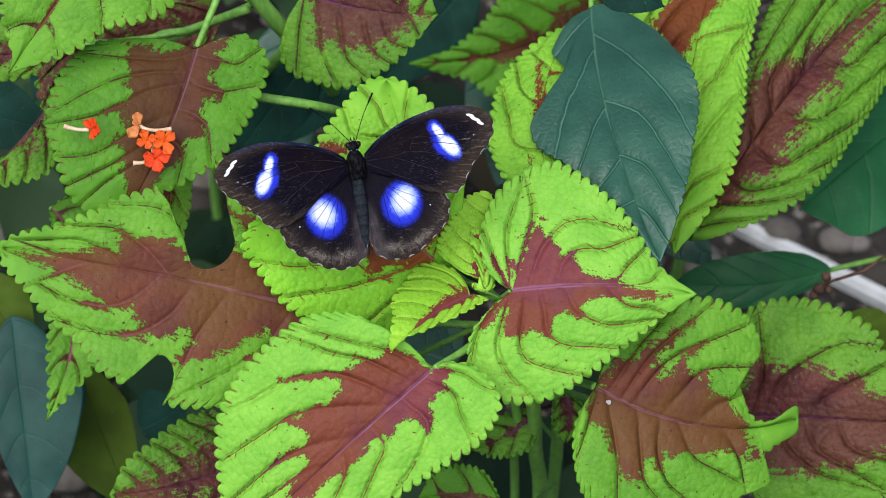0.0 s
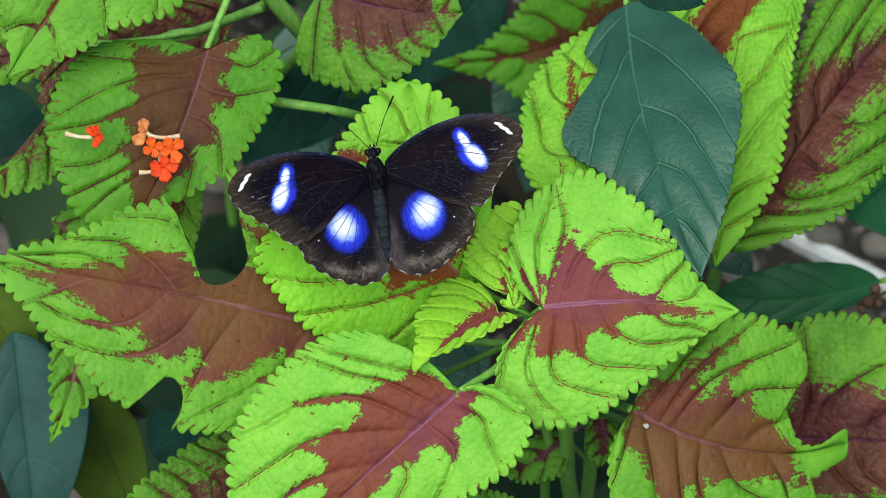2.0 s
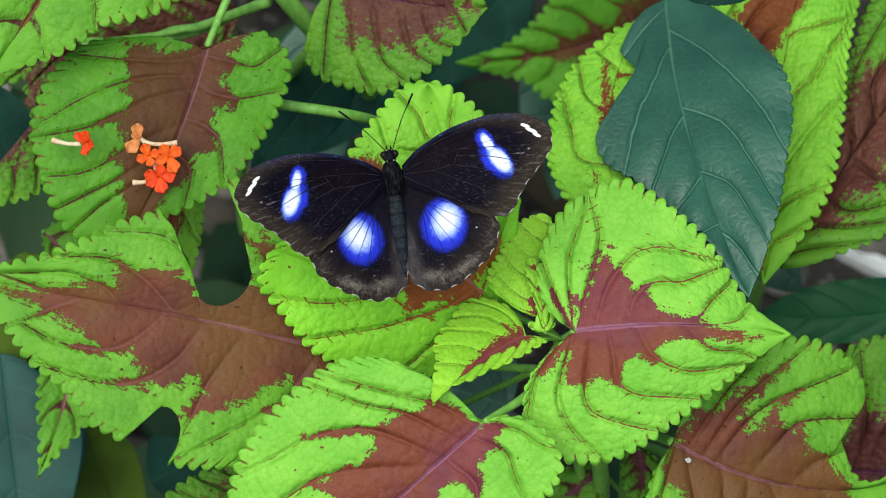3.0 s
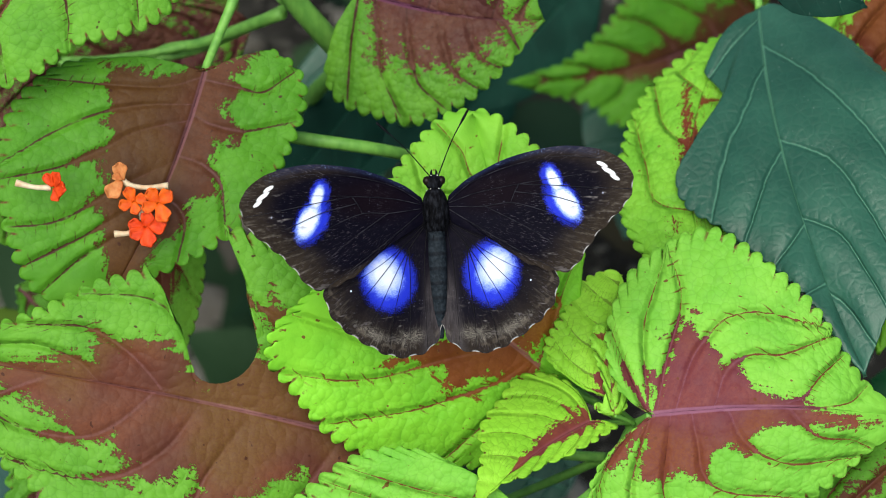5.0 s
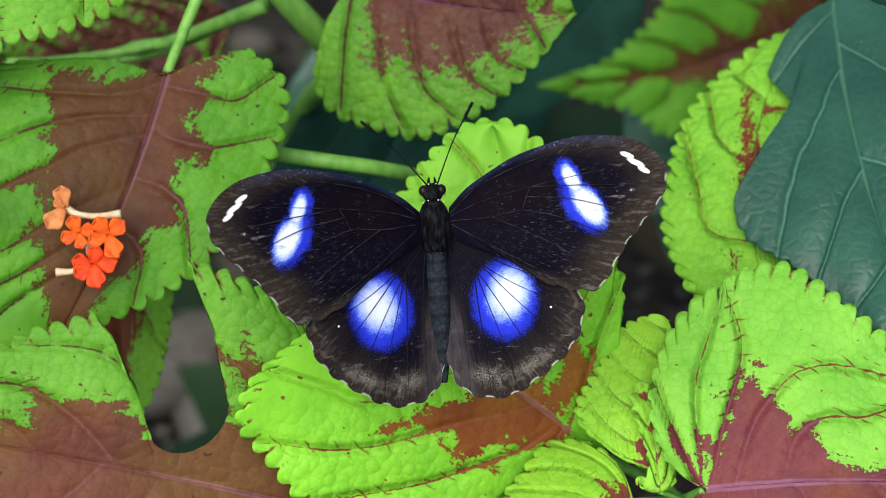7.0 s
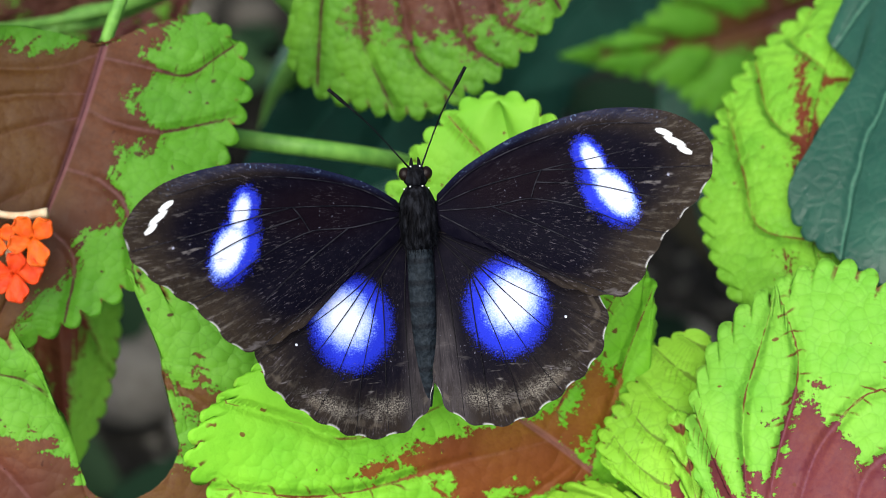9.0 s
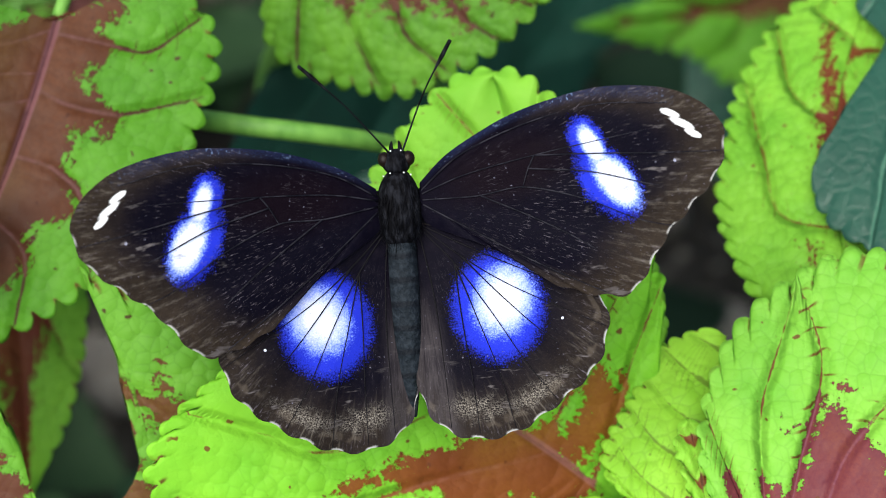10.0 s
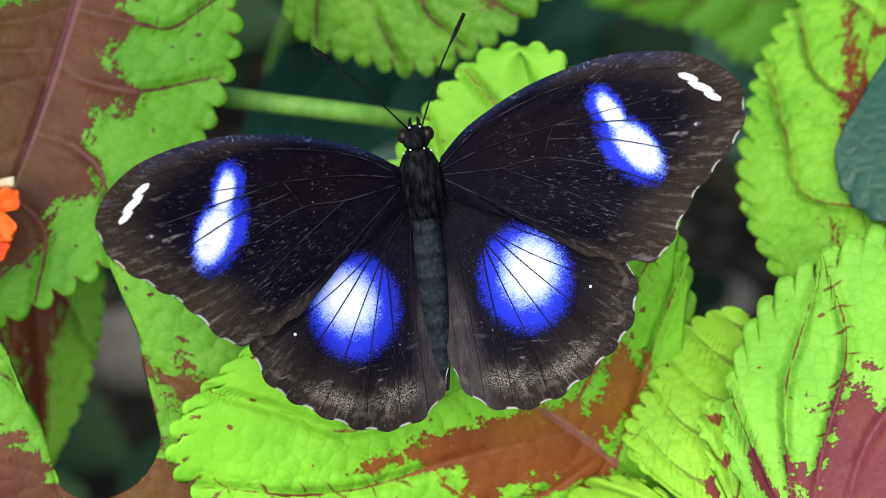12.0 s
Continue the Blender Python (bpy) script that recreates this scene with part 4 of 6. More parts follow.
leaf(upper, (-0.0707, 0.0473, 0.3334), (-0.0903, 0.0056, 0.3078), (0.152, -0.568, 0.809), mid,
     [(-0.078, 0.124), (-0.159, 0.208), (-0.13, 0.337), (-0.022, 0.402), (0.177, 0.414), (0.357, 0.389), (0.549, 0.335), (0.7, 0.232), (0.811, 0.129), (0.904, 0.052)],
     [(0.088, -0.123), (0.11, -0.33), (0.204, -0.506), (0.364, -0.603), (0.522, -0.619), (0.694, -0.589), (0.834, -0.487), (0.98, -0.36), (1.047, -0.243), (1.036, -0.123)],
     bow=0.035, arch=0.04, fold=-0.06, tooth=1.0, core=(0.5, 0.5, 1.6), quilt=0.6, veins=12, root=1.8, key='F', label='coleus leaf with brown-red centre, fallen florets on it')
leaf(upper, (-0.087, 0.0504, 0.29), (-0.0828, 0.0151, 0.2709), (0.08, -0.468, 0.88), streaked,
     [(0.237, 0.232), (0.455, 0.247), (0.749, 0.167)],
     [(0.209, -0.101), (0.511, -0.101), (0.815, -0.06)],
     bow=0.019, arch=0.03, fold=-0.08, tooth=0.35, core=(0.55, 1.3, 1.3), veins=2, quilt=0.2, key='X2', label='narrow red coleus leaf with a green edge')
leaf(upper, (-0.0884, 0.0708, 0.3698), (-0.1222, 0.03, 0.3409), (0.17, -0.661, 0.731), brick,
     [(0.083, 0.249), (0.219, 0.423), (0.345, 0.429), (0.465, 0.35), (0.563, 0.257), (0.715, 0.201), (0.833, 0.124), (0.933, 0.049)],
     [(0.211, -0.206), (0.484, -0.273), (0.74, -0.225), (0.834, -0.129), (0.924, -0.03)],
     bow=-0.004, arch=0.04, fold=-0.1, tooth=1.0, core=(0.1, 0.1, 1.0), quilt=0.4, veins=5, key='G', label='lime coleus leaf with a thin red midrib')
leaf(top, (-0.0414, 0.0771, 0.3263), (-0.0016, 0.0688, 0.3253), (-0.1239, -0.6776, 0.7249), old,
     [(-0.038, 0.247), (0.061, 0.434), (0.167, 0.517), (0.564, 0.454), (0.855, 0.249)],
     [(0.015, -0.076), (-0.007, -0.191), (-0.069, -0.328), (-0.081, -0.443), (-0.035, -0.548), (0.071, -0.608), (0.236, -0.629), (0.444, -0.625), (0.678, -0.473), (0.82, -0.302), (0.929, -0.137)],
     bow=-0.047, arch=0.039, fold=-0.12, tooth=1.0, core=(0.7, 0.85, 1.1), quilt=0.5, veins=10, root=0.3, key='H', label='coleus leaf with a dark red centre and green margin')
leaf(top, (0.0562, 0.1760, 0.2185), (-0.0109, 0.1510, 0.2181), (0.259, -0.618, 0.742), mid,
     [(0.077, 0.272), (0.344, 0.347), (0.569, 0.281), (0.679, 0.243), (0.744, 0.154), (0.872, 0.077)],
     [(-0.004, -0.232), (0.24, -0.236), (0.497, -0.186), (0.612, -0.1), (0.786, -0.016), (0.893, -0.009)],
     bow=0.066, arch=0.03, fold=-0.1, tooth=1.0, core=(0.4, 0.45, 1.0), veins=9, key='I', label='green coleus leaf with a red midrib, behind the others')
leaf(right, (0.0309, 0.0195, 0.3059), (0.0435, 0.0846, 0.3084), (0.104, -0.058, 0.993), streaked,
     [(-0.032, 0.113), (0.024, 0.203), (0.164, 0.287), (0.323, 0.311), (0.528, 0.302), (0.721, 0.233), (0.877, 0.116)],
     [(0.024, -0.029), (0.344, -0.115), (0.708, -0.082)],
     bow=0.112, arch=0.03, fold=-0.1, tooth=1.0, core=(0.13, 0.22, 0.75), veins=9, root=0.6, droop=(0.35, 0.3), key='J', label='lime coleus leaf with a single red streak')
leaf(shrub, (0.0448, 0.0809, 0.3157), (0.0613, -0.0102, 0.3071), (-0.206, -0.129, 0.97), dark,
     [(0.042, 0.072), (0.151, 0.16), (0.289, 0.221), (0.427, 0.253), (0.555, 0.232), (0.692, 0.178), (0.827, 0.123), (0.933, 0.054)],
     [(0.016, -0.014), (0.058, -0.060), (0.1, -0.112), (0.142, -0.158), (0.225, -0.132), (0.289, -0.149), (0.363, -0.202), (0.428, -0.278), (0.52, -0.271), (0.611, -0.198), (0.711, -0.129), (0.853, -0.061), (0.948, -0.029)],
     bow=-0.04, arch=0.05, fold=-0.12, tooth=0.5, core=(0.3, 0.3, 1), veins=9, sweep=0.2, quilt=0.9, whole=(2, 2, 0.08, 0.5), key='K', label='large dark blue-green leaf with a bitten edge')
leaf(right, (0.0903, 0.12, 0.3171), (0.0686, 0.0151, 0.2814), (-0.013, -0.32, 0.947), streaked,
     [(0.103, 0.109), (0.278, 0.102), (0.449, 0.098), (0.615, 0.111), (0.781, 0.107), (0.909, 0.052)],
     [(0.196, -0.202), (0.309, -0.245), (0.469, -0.187), (0.708, -0.116), (0.91, -0.052)],
     bow=-0.041, arch=0.03, fold=-0.1, tooth=1.0, core=(0.6, 1.0, 0.62), veins=12, root=1, key='Ll', label='lime coleus leaf with red centre')
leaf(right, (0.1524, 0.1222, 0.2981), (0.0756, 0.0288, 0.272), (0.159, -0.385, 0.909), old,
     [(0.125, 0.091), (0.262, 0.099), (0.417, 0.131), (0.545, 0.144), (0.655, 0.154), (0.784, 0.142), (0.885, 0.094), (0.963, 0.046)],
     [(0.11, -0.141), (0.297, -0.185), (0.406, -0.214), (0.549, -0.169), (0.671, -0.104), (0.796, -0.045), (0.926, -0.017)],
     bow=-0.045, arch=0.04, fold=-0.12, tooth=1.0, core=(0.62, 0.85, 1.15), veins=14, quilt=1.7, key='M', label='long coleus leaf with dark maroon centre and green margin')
leaf(shrub, (0.1682, 0.1225, 0.2357), (0.1153, 0.0717, 0.2348), (0.303, -0.33, 0.894), deep,
     [(0.425, 0.27), (0.727, 0.295), (0.892, 0.239), (0.965, 0.1)],
     [(0.18, -0.218), (0.569, -0.176), (0.848, -0.081)],
     bow=-0.020, arch=0.03, fold=-0.08, tooth=0.1, core=(0.3, 0.3, 1), veins=6, quilt=0.25, sweep=0.15, key='N', label='glossy dark green leaf')
leaf(shrub, (0.1255, 0.0615, 0.2159), (0.0746, 0.0536, 0.2197), (0.153, -0.613, 0.775), deep,
     [(0.155, 0.109), (0.49, 0.195), (0.815, 0.172), (0.971, 0.086)],
     [(0.175, -0.111), (0.5, -0.145), (0.83, -0.094)],
     bow=0.059, arch=0.03, fold=-0.08, tooth=0.1, core=(0.3, 0.3, 1), veins=6, quilt=0.25, sweep=0.15, key='O', label='narrow dark green leaf')
leaf(lower, (0.044, -0.0304, 0.2745), (0.1039, -0.0279, 0.2557), (0.258, -0.622, 0.739), brick,
     [(0.035, 0.122), (0.108, 0.264), (0.252, 0.392), (0.433, 0.478), (0.606, 0.448), (0.719, 0.36), (0.736, 0.257), (0.658, 0.166), (0.697, 0.066), (0.765, -0.035), (0.868, -0.027), (0.976, 0.06)],
     [(-0.057, -0.151), (-0.053, -0.307), (0.011, -0.479), (0.165, -0.587), (0.44, -0.575), (0.668, -0.439), (0.887, -0.315), (0.829, -0.218), (0.887, -0.144), (0.997, -0.069)],
     bow=-0.1, arch=0.04, fold=-0.08, tooth=1.0, core=(0.72, 0.72, 1.2), veins=13, quilt=1.4, root=0.8, whole=(0.56, 0.8, 0.7, 0.84), key='P', label='coleus leaf with red centre, chewed at the tip')
leaf(lower, (0.0869, -0.0079, 0.2307), (0.1658, -0.0166, 0.2339), (-0.097, -0.594, 0.799), old,
     [(-0.012, 0.204), (0.032, 0.38), (0.167, 0.453), (0.339, 0.442), (0.514, 0.366), (0.606, 0.243), (0.823, 0.149)],
     [(0.029, -0.138), (0.125, -0.304), (0.319, -0.344), (0.609, -0.271), (0.838, -0.128)],
     bow=0.014, arch=0.04, fold=-0.1, tooth=1.0, core=(0.85, 1.1, 1.15), veins=12, quilt=1.7, root=0.5, key='Q', label='old maroon coleus leaf with a green rim')
leaf(left, (-0.0531, -0.0211, 0.2301), (-0.0988, -0.0356, 0.2284), (0.147, -0.56, 0.815), old,
     [(0.127, 0.33), (0.435, 0.39), (0.763, 0.262), (0.955, 0.1)],
     [(0.09, -0.208), (0.242, -0.323), (0.46, -0.327), (0.704, -0.23), (0.87, -0.149)],
     bow=0.054, arch=0.03, fold=-0.08, tooth=1.0, core=(0.85, 0.65, 1.05), veins=9, root=0.3, key='R', label='olive coleus leaf with a dull red centre')
leaf(left, (-0.1099, 0.0107, 0.2568), (-0.1189, -0.0141, 0.2359), (0.115, -0.663, 0.74), brick,
     [(0.118, 0.24), (0.424, 0.272), (0.726, 0.122)],
     [(0.126, -0.173), (0.382, -0.154), (0.719, -0.046)],
     bow=0.045, arch=0.03, fold=-0.08, tooth=1.0, core=(0.1, 0.1, 0.8), veins=4, quilt=0.3, key='S', label='small hanging green coleus leaf')
leaf(upper, (-0.1084, 0.0781, 0.3028), (-0.143, 0.0387, 0.2802), (0.2, -0.614, 0.764), old,
     [(0.354, 0.136), (0.544, 0.234), (0.667, 0.263), (0.82, 0.158)],
     [(0.137, -0.12), (0.323, -0.063), (0.417, 0.057), (0.534, 0.104), (0.694, 0.095), (0.852, -0.005)],
     bow=0.053, arch=0.03, fold=-0.08, tooth=1.0, core=(0.75, 1.2, 0.85), veins=9, key='T', label='chewed coleus leaf, brown with a lime edge')
leaf(upper, (-0.1094, 0.0843, 0.2976), (-0.1457, 0.0817, 0.2954), (0.008, -0.706, 0.709), old,
     [(0.305, 0.185), (0.74, 0.239)],
     [(0.31, -0.219), (0.692, -0.208)],
     bow=0.049, arch=0.03, fold=-0.08, tooth=1.0, core=(0.7, 0.7, 1), veins=4, key='T2', label='brownish coleus leaf')
leaf(upper, (-0.0698, 0.1072, 0.2855), (-0.1185, 0.0908, 0.2822), (0.178, -0.672, 0.719), old,
     [(0.253, 0.25), (0.575, 0.247), (0.856, 0.112)],
     [(0.17, -0.155), (0.505, -0.232), (0.811, -0.159)],
     bow=-0.000, arch=0.03, fold=-0.08, tooth=1.0, core=(1.1, 1.1, 1.2), veins=9, key='X', label='dark wine-red coleus leaf')
leaf(upper, (-0.0752, 0.1154, 0.2924), (-0.0814, 0.0991, 0.2787), (0.104, -0.662, 0.742), olive,
     [(0.272, 0.204), (0.702, 0.162)],
     [(0.322, -0.238), (0.739, -0.242)],
     bow=0.041, arch=0.03, fold=-0.08, tooth=0.1, core=(0.3, 0.3, 1), veins=9, quilt=0.25, key='X3', label='yellowing small leaf')
leaf(shrub, (-0.1368, 0.04, 0.2187), (-0.1296, -0.0081, 0.1784), (0.153, -0.622, 0.768), blue_green,
     [(0.12, 0.17), (0.351, 0.31), (0.652, 0.247), (0.871, 0.124)],
     [(0.12, -0.092), (0.349, -0.168), (0.649, -0.134), (0.869, -0.067)],
     bow=-0.000, arch=0.03, fold=-0.08, tooth=0.05, core=(0.3, 0.3, 1), veins=6, quilt=0.25, key='U1', label='blue-green leaf in the shade')
leaf(shrub, (-0.1228, 0.043, 0.2003), (-0.132, 0.0095, 0.1722), (0.122, -0.657, 0.744), blue_green,
     [(0.121, 0.134), (0.352, 0.243), (0.652, 0.194), (0.871, 0.097)],
     [(0.119, -0.156), (0.347, -0.283), (0.647, -0.226), (0.869, -0.113)],
     bow=-0.000, arch=0.03, fold=-0.08, tooth=0.05, core=(0.3, 0.3, 1), veins=6, quilt=0.25, key='U2', label='blue-green leaf in the shade')
leaf(shrub, (-0.1213, 0.0486, 0.1842), (-0.1018, 0.0116, 0.1531), (0.126, -0.598, 0.792), olive,
     [(0.12, 0.117), (0.35, 0.212), (0.651, 0.17), (0.87, 0.085)],
     [(0.12, -0.175), (0.35, -0.317), (0.649, -0.254), (0.869, -0.127)],
     bow=-0.000, arch=0.03, fold=-0.08, tooth=0.05, core=(0.3, 0.3, 1), veins=6, quilt=0.25, key='U3', label='olive green leaf in the shade')
leaf(shrub, (-0.1489, 0.0561, 0.2218), (-0.1326, 0.0339, 0.2032), (0.128, -0.581, 0.804), olive,
     [(0.118, 0.178), (0.347, 0.324), (0.648, 0.259), (0.869, 0.129)],
     [(0.122, -0.148), (0.352, -0.269), (0.652, -0.215), (0.871, -0.108)],
     bow=-0.000, arch=0.03, fold=-0.08, tooth=0.05, core=(0.3, 0.3, 1), veins=6, quilt=0.25, key='U4', label='olive green leaf in the shade')
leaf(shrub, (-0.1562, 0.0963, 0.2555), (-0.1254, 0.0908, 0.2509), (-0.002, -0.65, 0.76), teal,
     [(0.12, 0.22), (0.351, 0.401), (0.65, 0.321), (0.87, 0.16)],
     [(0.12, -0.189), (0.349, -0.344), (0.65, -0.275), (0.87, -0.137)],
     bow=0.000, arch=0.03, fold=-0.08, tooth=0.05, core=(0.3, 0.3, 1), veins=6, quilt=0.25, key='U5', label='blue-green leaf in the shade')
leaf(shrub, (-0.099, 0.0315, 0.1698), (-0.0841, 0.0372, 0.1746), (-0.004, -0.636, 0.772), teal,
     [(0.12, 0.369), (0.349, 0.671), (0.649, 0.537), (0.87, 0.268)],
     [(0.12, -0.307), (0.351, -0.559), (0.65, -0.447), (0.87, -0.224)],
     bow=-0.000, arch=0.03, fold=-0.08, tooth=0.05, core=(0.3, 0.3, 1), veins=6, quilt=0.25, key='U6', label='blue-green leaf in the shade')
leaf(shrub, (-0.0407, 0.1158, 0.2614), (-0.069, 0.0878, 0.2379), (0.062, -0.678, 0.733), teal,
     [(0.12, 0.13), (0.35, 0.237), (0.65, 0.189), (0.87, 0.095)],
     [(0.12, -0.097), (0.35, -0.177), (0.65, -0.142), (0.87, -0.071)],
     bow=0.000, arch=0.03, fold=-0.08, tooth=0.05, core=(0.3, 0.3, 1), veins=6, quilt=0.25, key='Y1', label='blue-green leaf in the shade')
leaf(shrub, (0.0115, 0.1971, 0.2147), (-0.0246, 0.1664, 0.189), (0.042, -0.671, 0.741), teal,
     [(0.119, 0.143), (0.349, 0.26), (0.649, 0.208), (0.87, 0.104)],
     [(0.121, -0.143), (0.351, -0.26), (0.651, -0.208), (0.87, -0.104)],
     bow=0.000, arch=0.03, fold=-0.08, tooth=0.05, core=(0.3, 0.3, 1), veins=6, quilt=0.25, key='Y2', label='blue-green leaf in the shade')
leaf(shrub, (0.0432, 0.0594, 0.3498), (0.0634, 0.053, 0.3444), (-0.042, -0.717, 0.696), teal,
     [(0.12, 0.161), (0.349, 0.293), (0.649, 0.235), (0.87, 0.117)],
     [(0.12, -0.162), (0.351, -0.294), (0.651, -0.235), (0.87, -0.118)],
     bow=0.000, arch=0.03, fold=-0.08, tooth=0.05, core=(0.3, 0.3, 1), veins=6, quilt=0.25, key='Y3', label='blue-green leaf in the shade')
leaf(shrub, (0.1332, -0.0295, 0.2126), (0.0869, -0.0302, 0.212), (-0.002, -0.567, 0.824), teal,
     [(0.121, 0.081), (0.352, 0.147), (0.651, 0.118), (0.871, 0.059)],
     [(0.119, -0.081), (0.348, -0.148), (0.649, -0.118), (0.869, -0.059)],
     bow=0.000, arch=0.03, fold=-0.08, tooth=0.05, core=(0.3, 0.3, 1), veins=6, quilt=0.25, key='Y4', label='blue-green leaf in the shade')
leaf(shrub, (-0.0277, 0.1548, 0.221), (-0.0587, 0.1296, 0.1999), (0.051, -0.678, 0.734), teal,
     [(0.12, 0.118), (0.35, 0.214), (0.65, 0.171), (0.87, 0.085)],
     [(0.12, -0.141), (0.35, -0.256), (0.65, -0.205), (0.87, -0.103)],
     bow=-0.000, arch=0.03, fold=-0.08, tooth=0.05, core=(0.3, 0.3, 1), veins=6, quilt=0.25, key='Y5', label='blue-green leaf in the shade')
leaf(shrub, (0.0031, 0.034, 0.2032), (-0.015, 0.0381, 0.2067), (0.011, -0.615, 0.789), dark,
     [(0.12, 0.263), (0.35, 0.478), (0.65, 0.383), (0.87, 0.191)],
     [(0.12, -0.316), (0.35, -0.575), (0.65, -0.46), (0.87, -0.23)],
     bow=-0.000, arch=0.03, fold=-0.08, tooth=0.05, core=(0.3, 0.3, 1), veins=6, quilt=0.25, key='Y6', label='dark green leaf in the shade')
leaf(shrub, (0.0688, 0.0981, 0.2152), (0.0895, 0.078, 0.1983), (-0.057, -0.675, 0.735), dark,
     [(0.12, 0.123), (0.349, 0.224), (0.649, 0.179), (0.87, 0.09)],
     [(0.12, -0.185), (0.351, -0.336), (0.651, -0.269), (0.871, -0.134)],
     bow=0.000, arch=0.03, fold=-0.08, tooth=0.05, core=(0.3, 0.3, 1), veins=6, quilt=0.25, key='Y7', label='dark green leaf in the shade')
leaf(shrub, (-0.008, 0.065, 0.1875), (0.0032, 0.0507, 0.1754), (0.017, -0.635, 0.772), dark,
     [(0.12, 0.283), (0.35, 0.515), (0.65, 0.412), (0.87, 0.206)],
     [(0.12, -0.283), (0.35, -0.514), (0.65, -0.411), (0.87, -0.206)],
     bow=-0.000, arch=0.03, fold=-0.08, tooth=0.05, core=(0.3, 0.3, 1), veins=6, quilt=0.25, key='Y9', label='dark green leaf in the shade')
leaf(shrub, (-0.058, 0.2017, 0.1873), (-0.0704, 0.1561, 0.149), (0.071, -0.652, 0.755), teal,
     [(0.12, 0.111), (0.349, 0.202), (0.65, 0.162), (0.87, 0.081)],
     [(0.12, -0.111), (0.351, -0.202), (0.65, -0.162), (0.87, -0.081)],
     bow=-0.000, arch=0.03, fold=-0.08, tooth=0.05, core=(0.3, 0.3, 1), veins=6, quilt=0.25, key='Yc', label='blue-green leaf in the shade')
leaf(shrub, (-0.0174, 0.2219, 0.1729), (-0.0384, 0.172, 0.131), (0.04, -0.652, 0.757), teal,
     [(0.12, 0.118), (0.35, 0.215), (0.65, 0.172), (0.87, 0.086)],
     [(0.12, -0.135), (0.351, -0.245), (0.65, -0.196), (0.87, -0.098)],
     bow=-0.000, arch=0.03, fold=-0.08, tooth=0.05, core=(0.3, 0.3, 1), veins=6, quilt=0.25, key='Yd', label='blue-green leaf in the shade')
leaf(shrub, (0.0408, 0.1947, 0.1709), (0.0201, 0.1614, 0.143), (-0.007, -0.64, 0.768), dark,
     [(0.12, 0.142), (0.35, 0.258), (0.65, 0.206), (0.87, 0.103)],
     [(0.12, -0.189), (0.35, -0.344), (0.65, -0.275), (0.87, -0.138)],
     bow=0.000, arch=0.03, fold=-0.08, tooth=0.05, core=(0.3, 0.3, 1), veins=6, quilt=0.25, key='Ye', label='dark green leaf in the shade')
leaf(shrub, (-0.0567, 0.1848, 0.2044), (-0.0567, 0.1387, 0.1658), (0.057, -0.642, 0.765), dark,
     [(0.119, 0.128), (0.349, 0.233), (0.65, 0.186), (0.87, 0.093)],
     [(0.121, -0.146), (0.351, -0.266), (0.651, -0.213), (0.87, -0.106)],
     bow=0.000, arch=0.03, fold=-0.08, tooth=0.05, core=(0.3, 0.3, 1), veins=6, quilt=0.25, key='Yj', label='dark green leaf in the shade')
leaf(shrub, (0.0318, 0.1874, 0.1961), (0.0136, 0.1549, 0.1689), (0.001, -0.643, 0.766), dark,
     [(0.12, 0.169), (0.35, 0.306), (0.65, 0.245), (0.87, 0.123)],
     [(0.12, -0.193), (0.35, -0.35), (0.65, -0.28), (0.87, -0.14)],
     bow=-0.000, arch=0.03, fold=-0.08, tooth=0.05, core=(0.3, 0.3, 1), veins=6, quilt=0.25, key='Yl', label='dark green leaf in the shade')
leaf(shrub, (-0.0321, 0.1886, 0.2285), (-0.0439, 0.1614, 0.2057), (0.06, -0.657, 0.752), dark,
     [(0.119, 0.174), (0.349, 0.316), (0.649, 0.253), (0.87, 0.126)],
     [(0.121, -0.174), (0.351, -0.315), (0.651, -0.252), (0.87, -0.126)],
     bow=0.000, arch=0.03, fold=-0.08, tooth=0.05, core=(0.3, 0.3, 1), veins=6, quilt=0.25, key='Yh', label='dark green leaf in the shade')
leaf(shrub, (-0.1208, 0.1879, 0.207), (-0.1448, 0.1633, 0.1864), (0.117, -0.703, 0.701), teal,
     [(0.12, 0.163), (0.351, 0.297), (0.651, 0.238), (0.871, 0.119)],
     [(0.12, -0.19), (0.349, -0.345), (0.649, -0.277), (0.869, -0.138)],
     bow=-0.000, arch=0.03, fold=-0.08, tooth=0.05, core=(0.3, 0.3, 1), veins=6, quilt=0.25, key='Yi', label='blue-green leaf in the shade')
leaf(shrub, (-0.1368, 0.0762, 0.2177), (-0.1221, 0.0607, 0.2047), (0.095, -0.586, 0.805), olive,
     [(0.118, 0.201), (0.346, 0.366), (0.647, 0.292), (0.869, 0.146)],
     [(0.122, -0.201), (0.354, -0.365), (0.653, -0.292), (0.871, -0.146)],
     bow=0.000, arch=0.03, fold=-0.08, tooth=0.05, core=(0.3, 0.3, 1), veins=6, quilt=0.25, key='Ya', label='olive green leaf in the shade')
leaf(shrub, (0.1298, 0.0451, 0.2125), (0.1479, 0.0367, 0.2055), (-0.028, -0.677, 0.735), olive,
     [(0.119, 0.188), (0.347, 0.342), (0.648, 0.274), (0.869, 0.137)],
     [(0.121, -0.188), (0.353, -0.343), (0.652, -0.274), (0.871, -0.137)],
     bow=0.000, arch=0.03, fold=-0.08, tooth=0.05, core=(0.3, 0.3, 1), veins=6, quilt=0.25, key='Yb', label='olive green leaf in the shade')
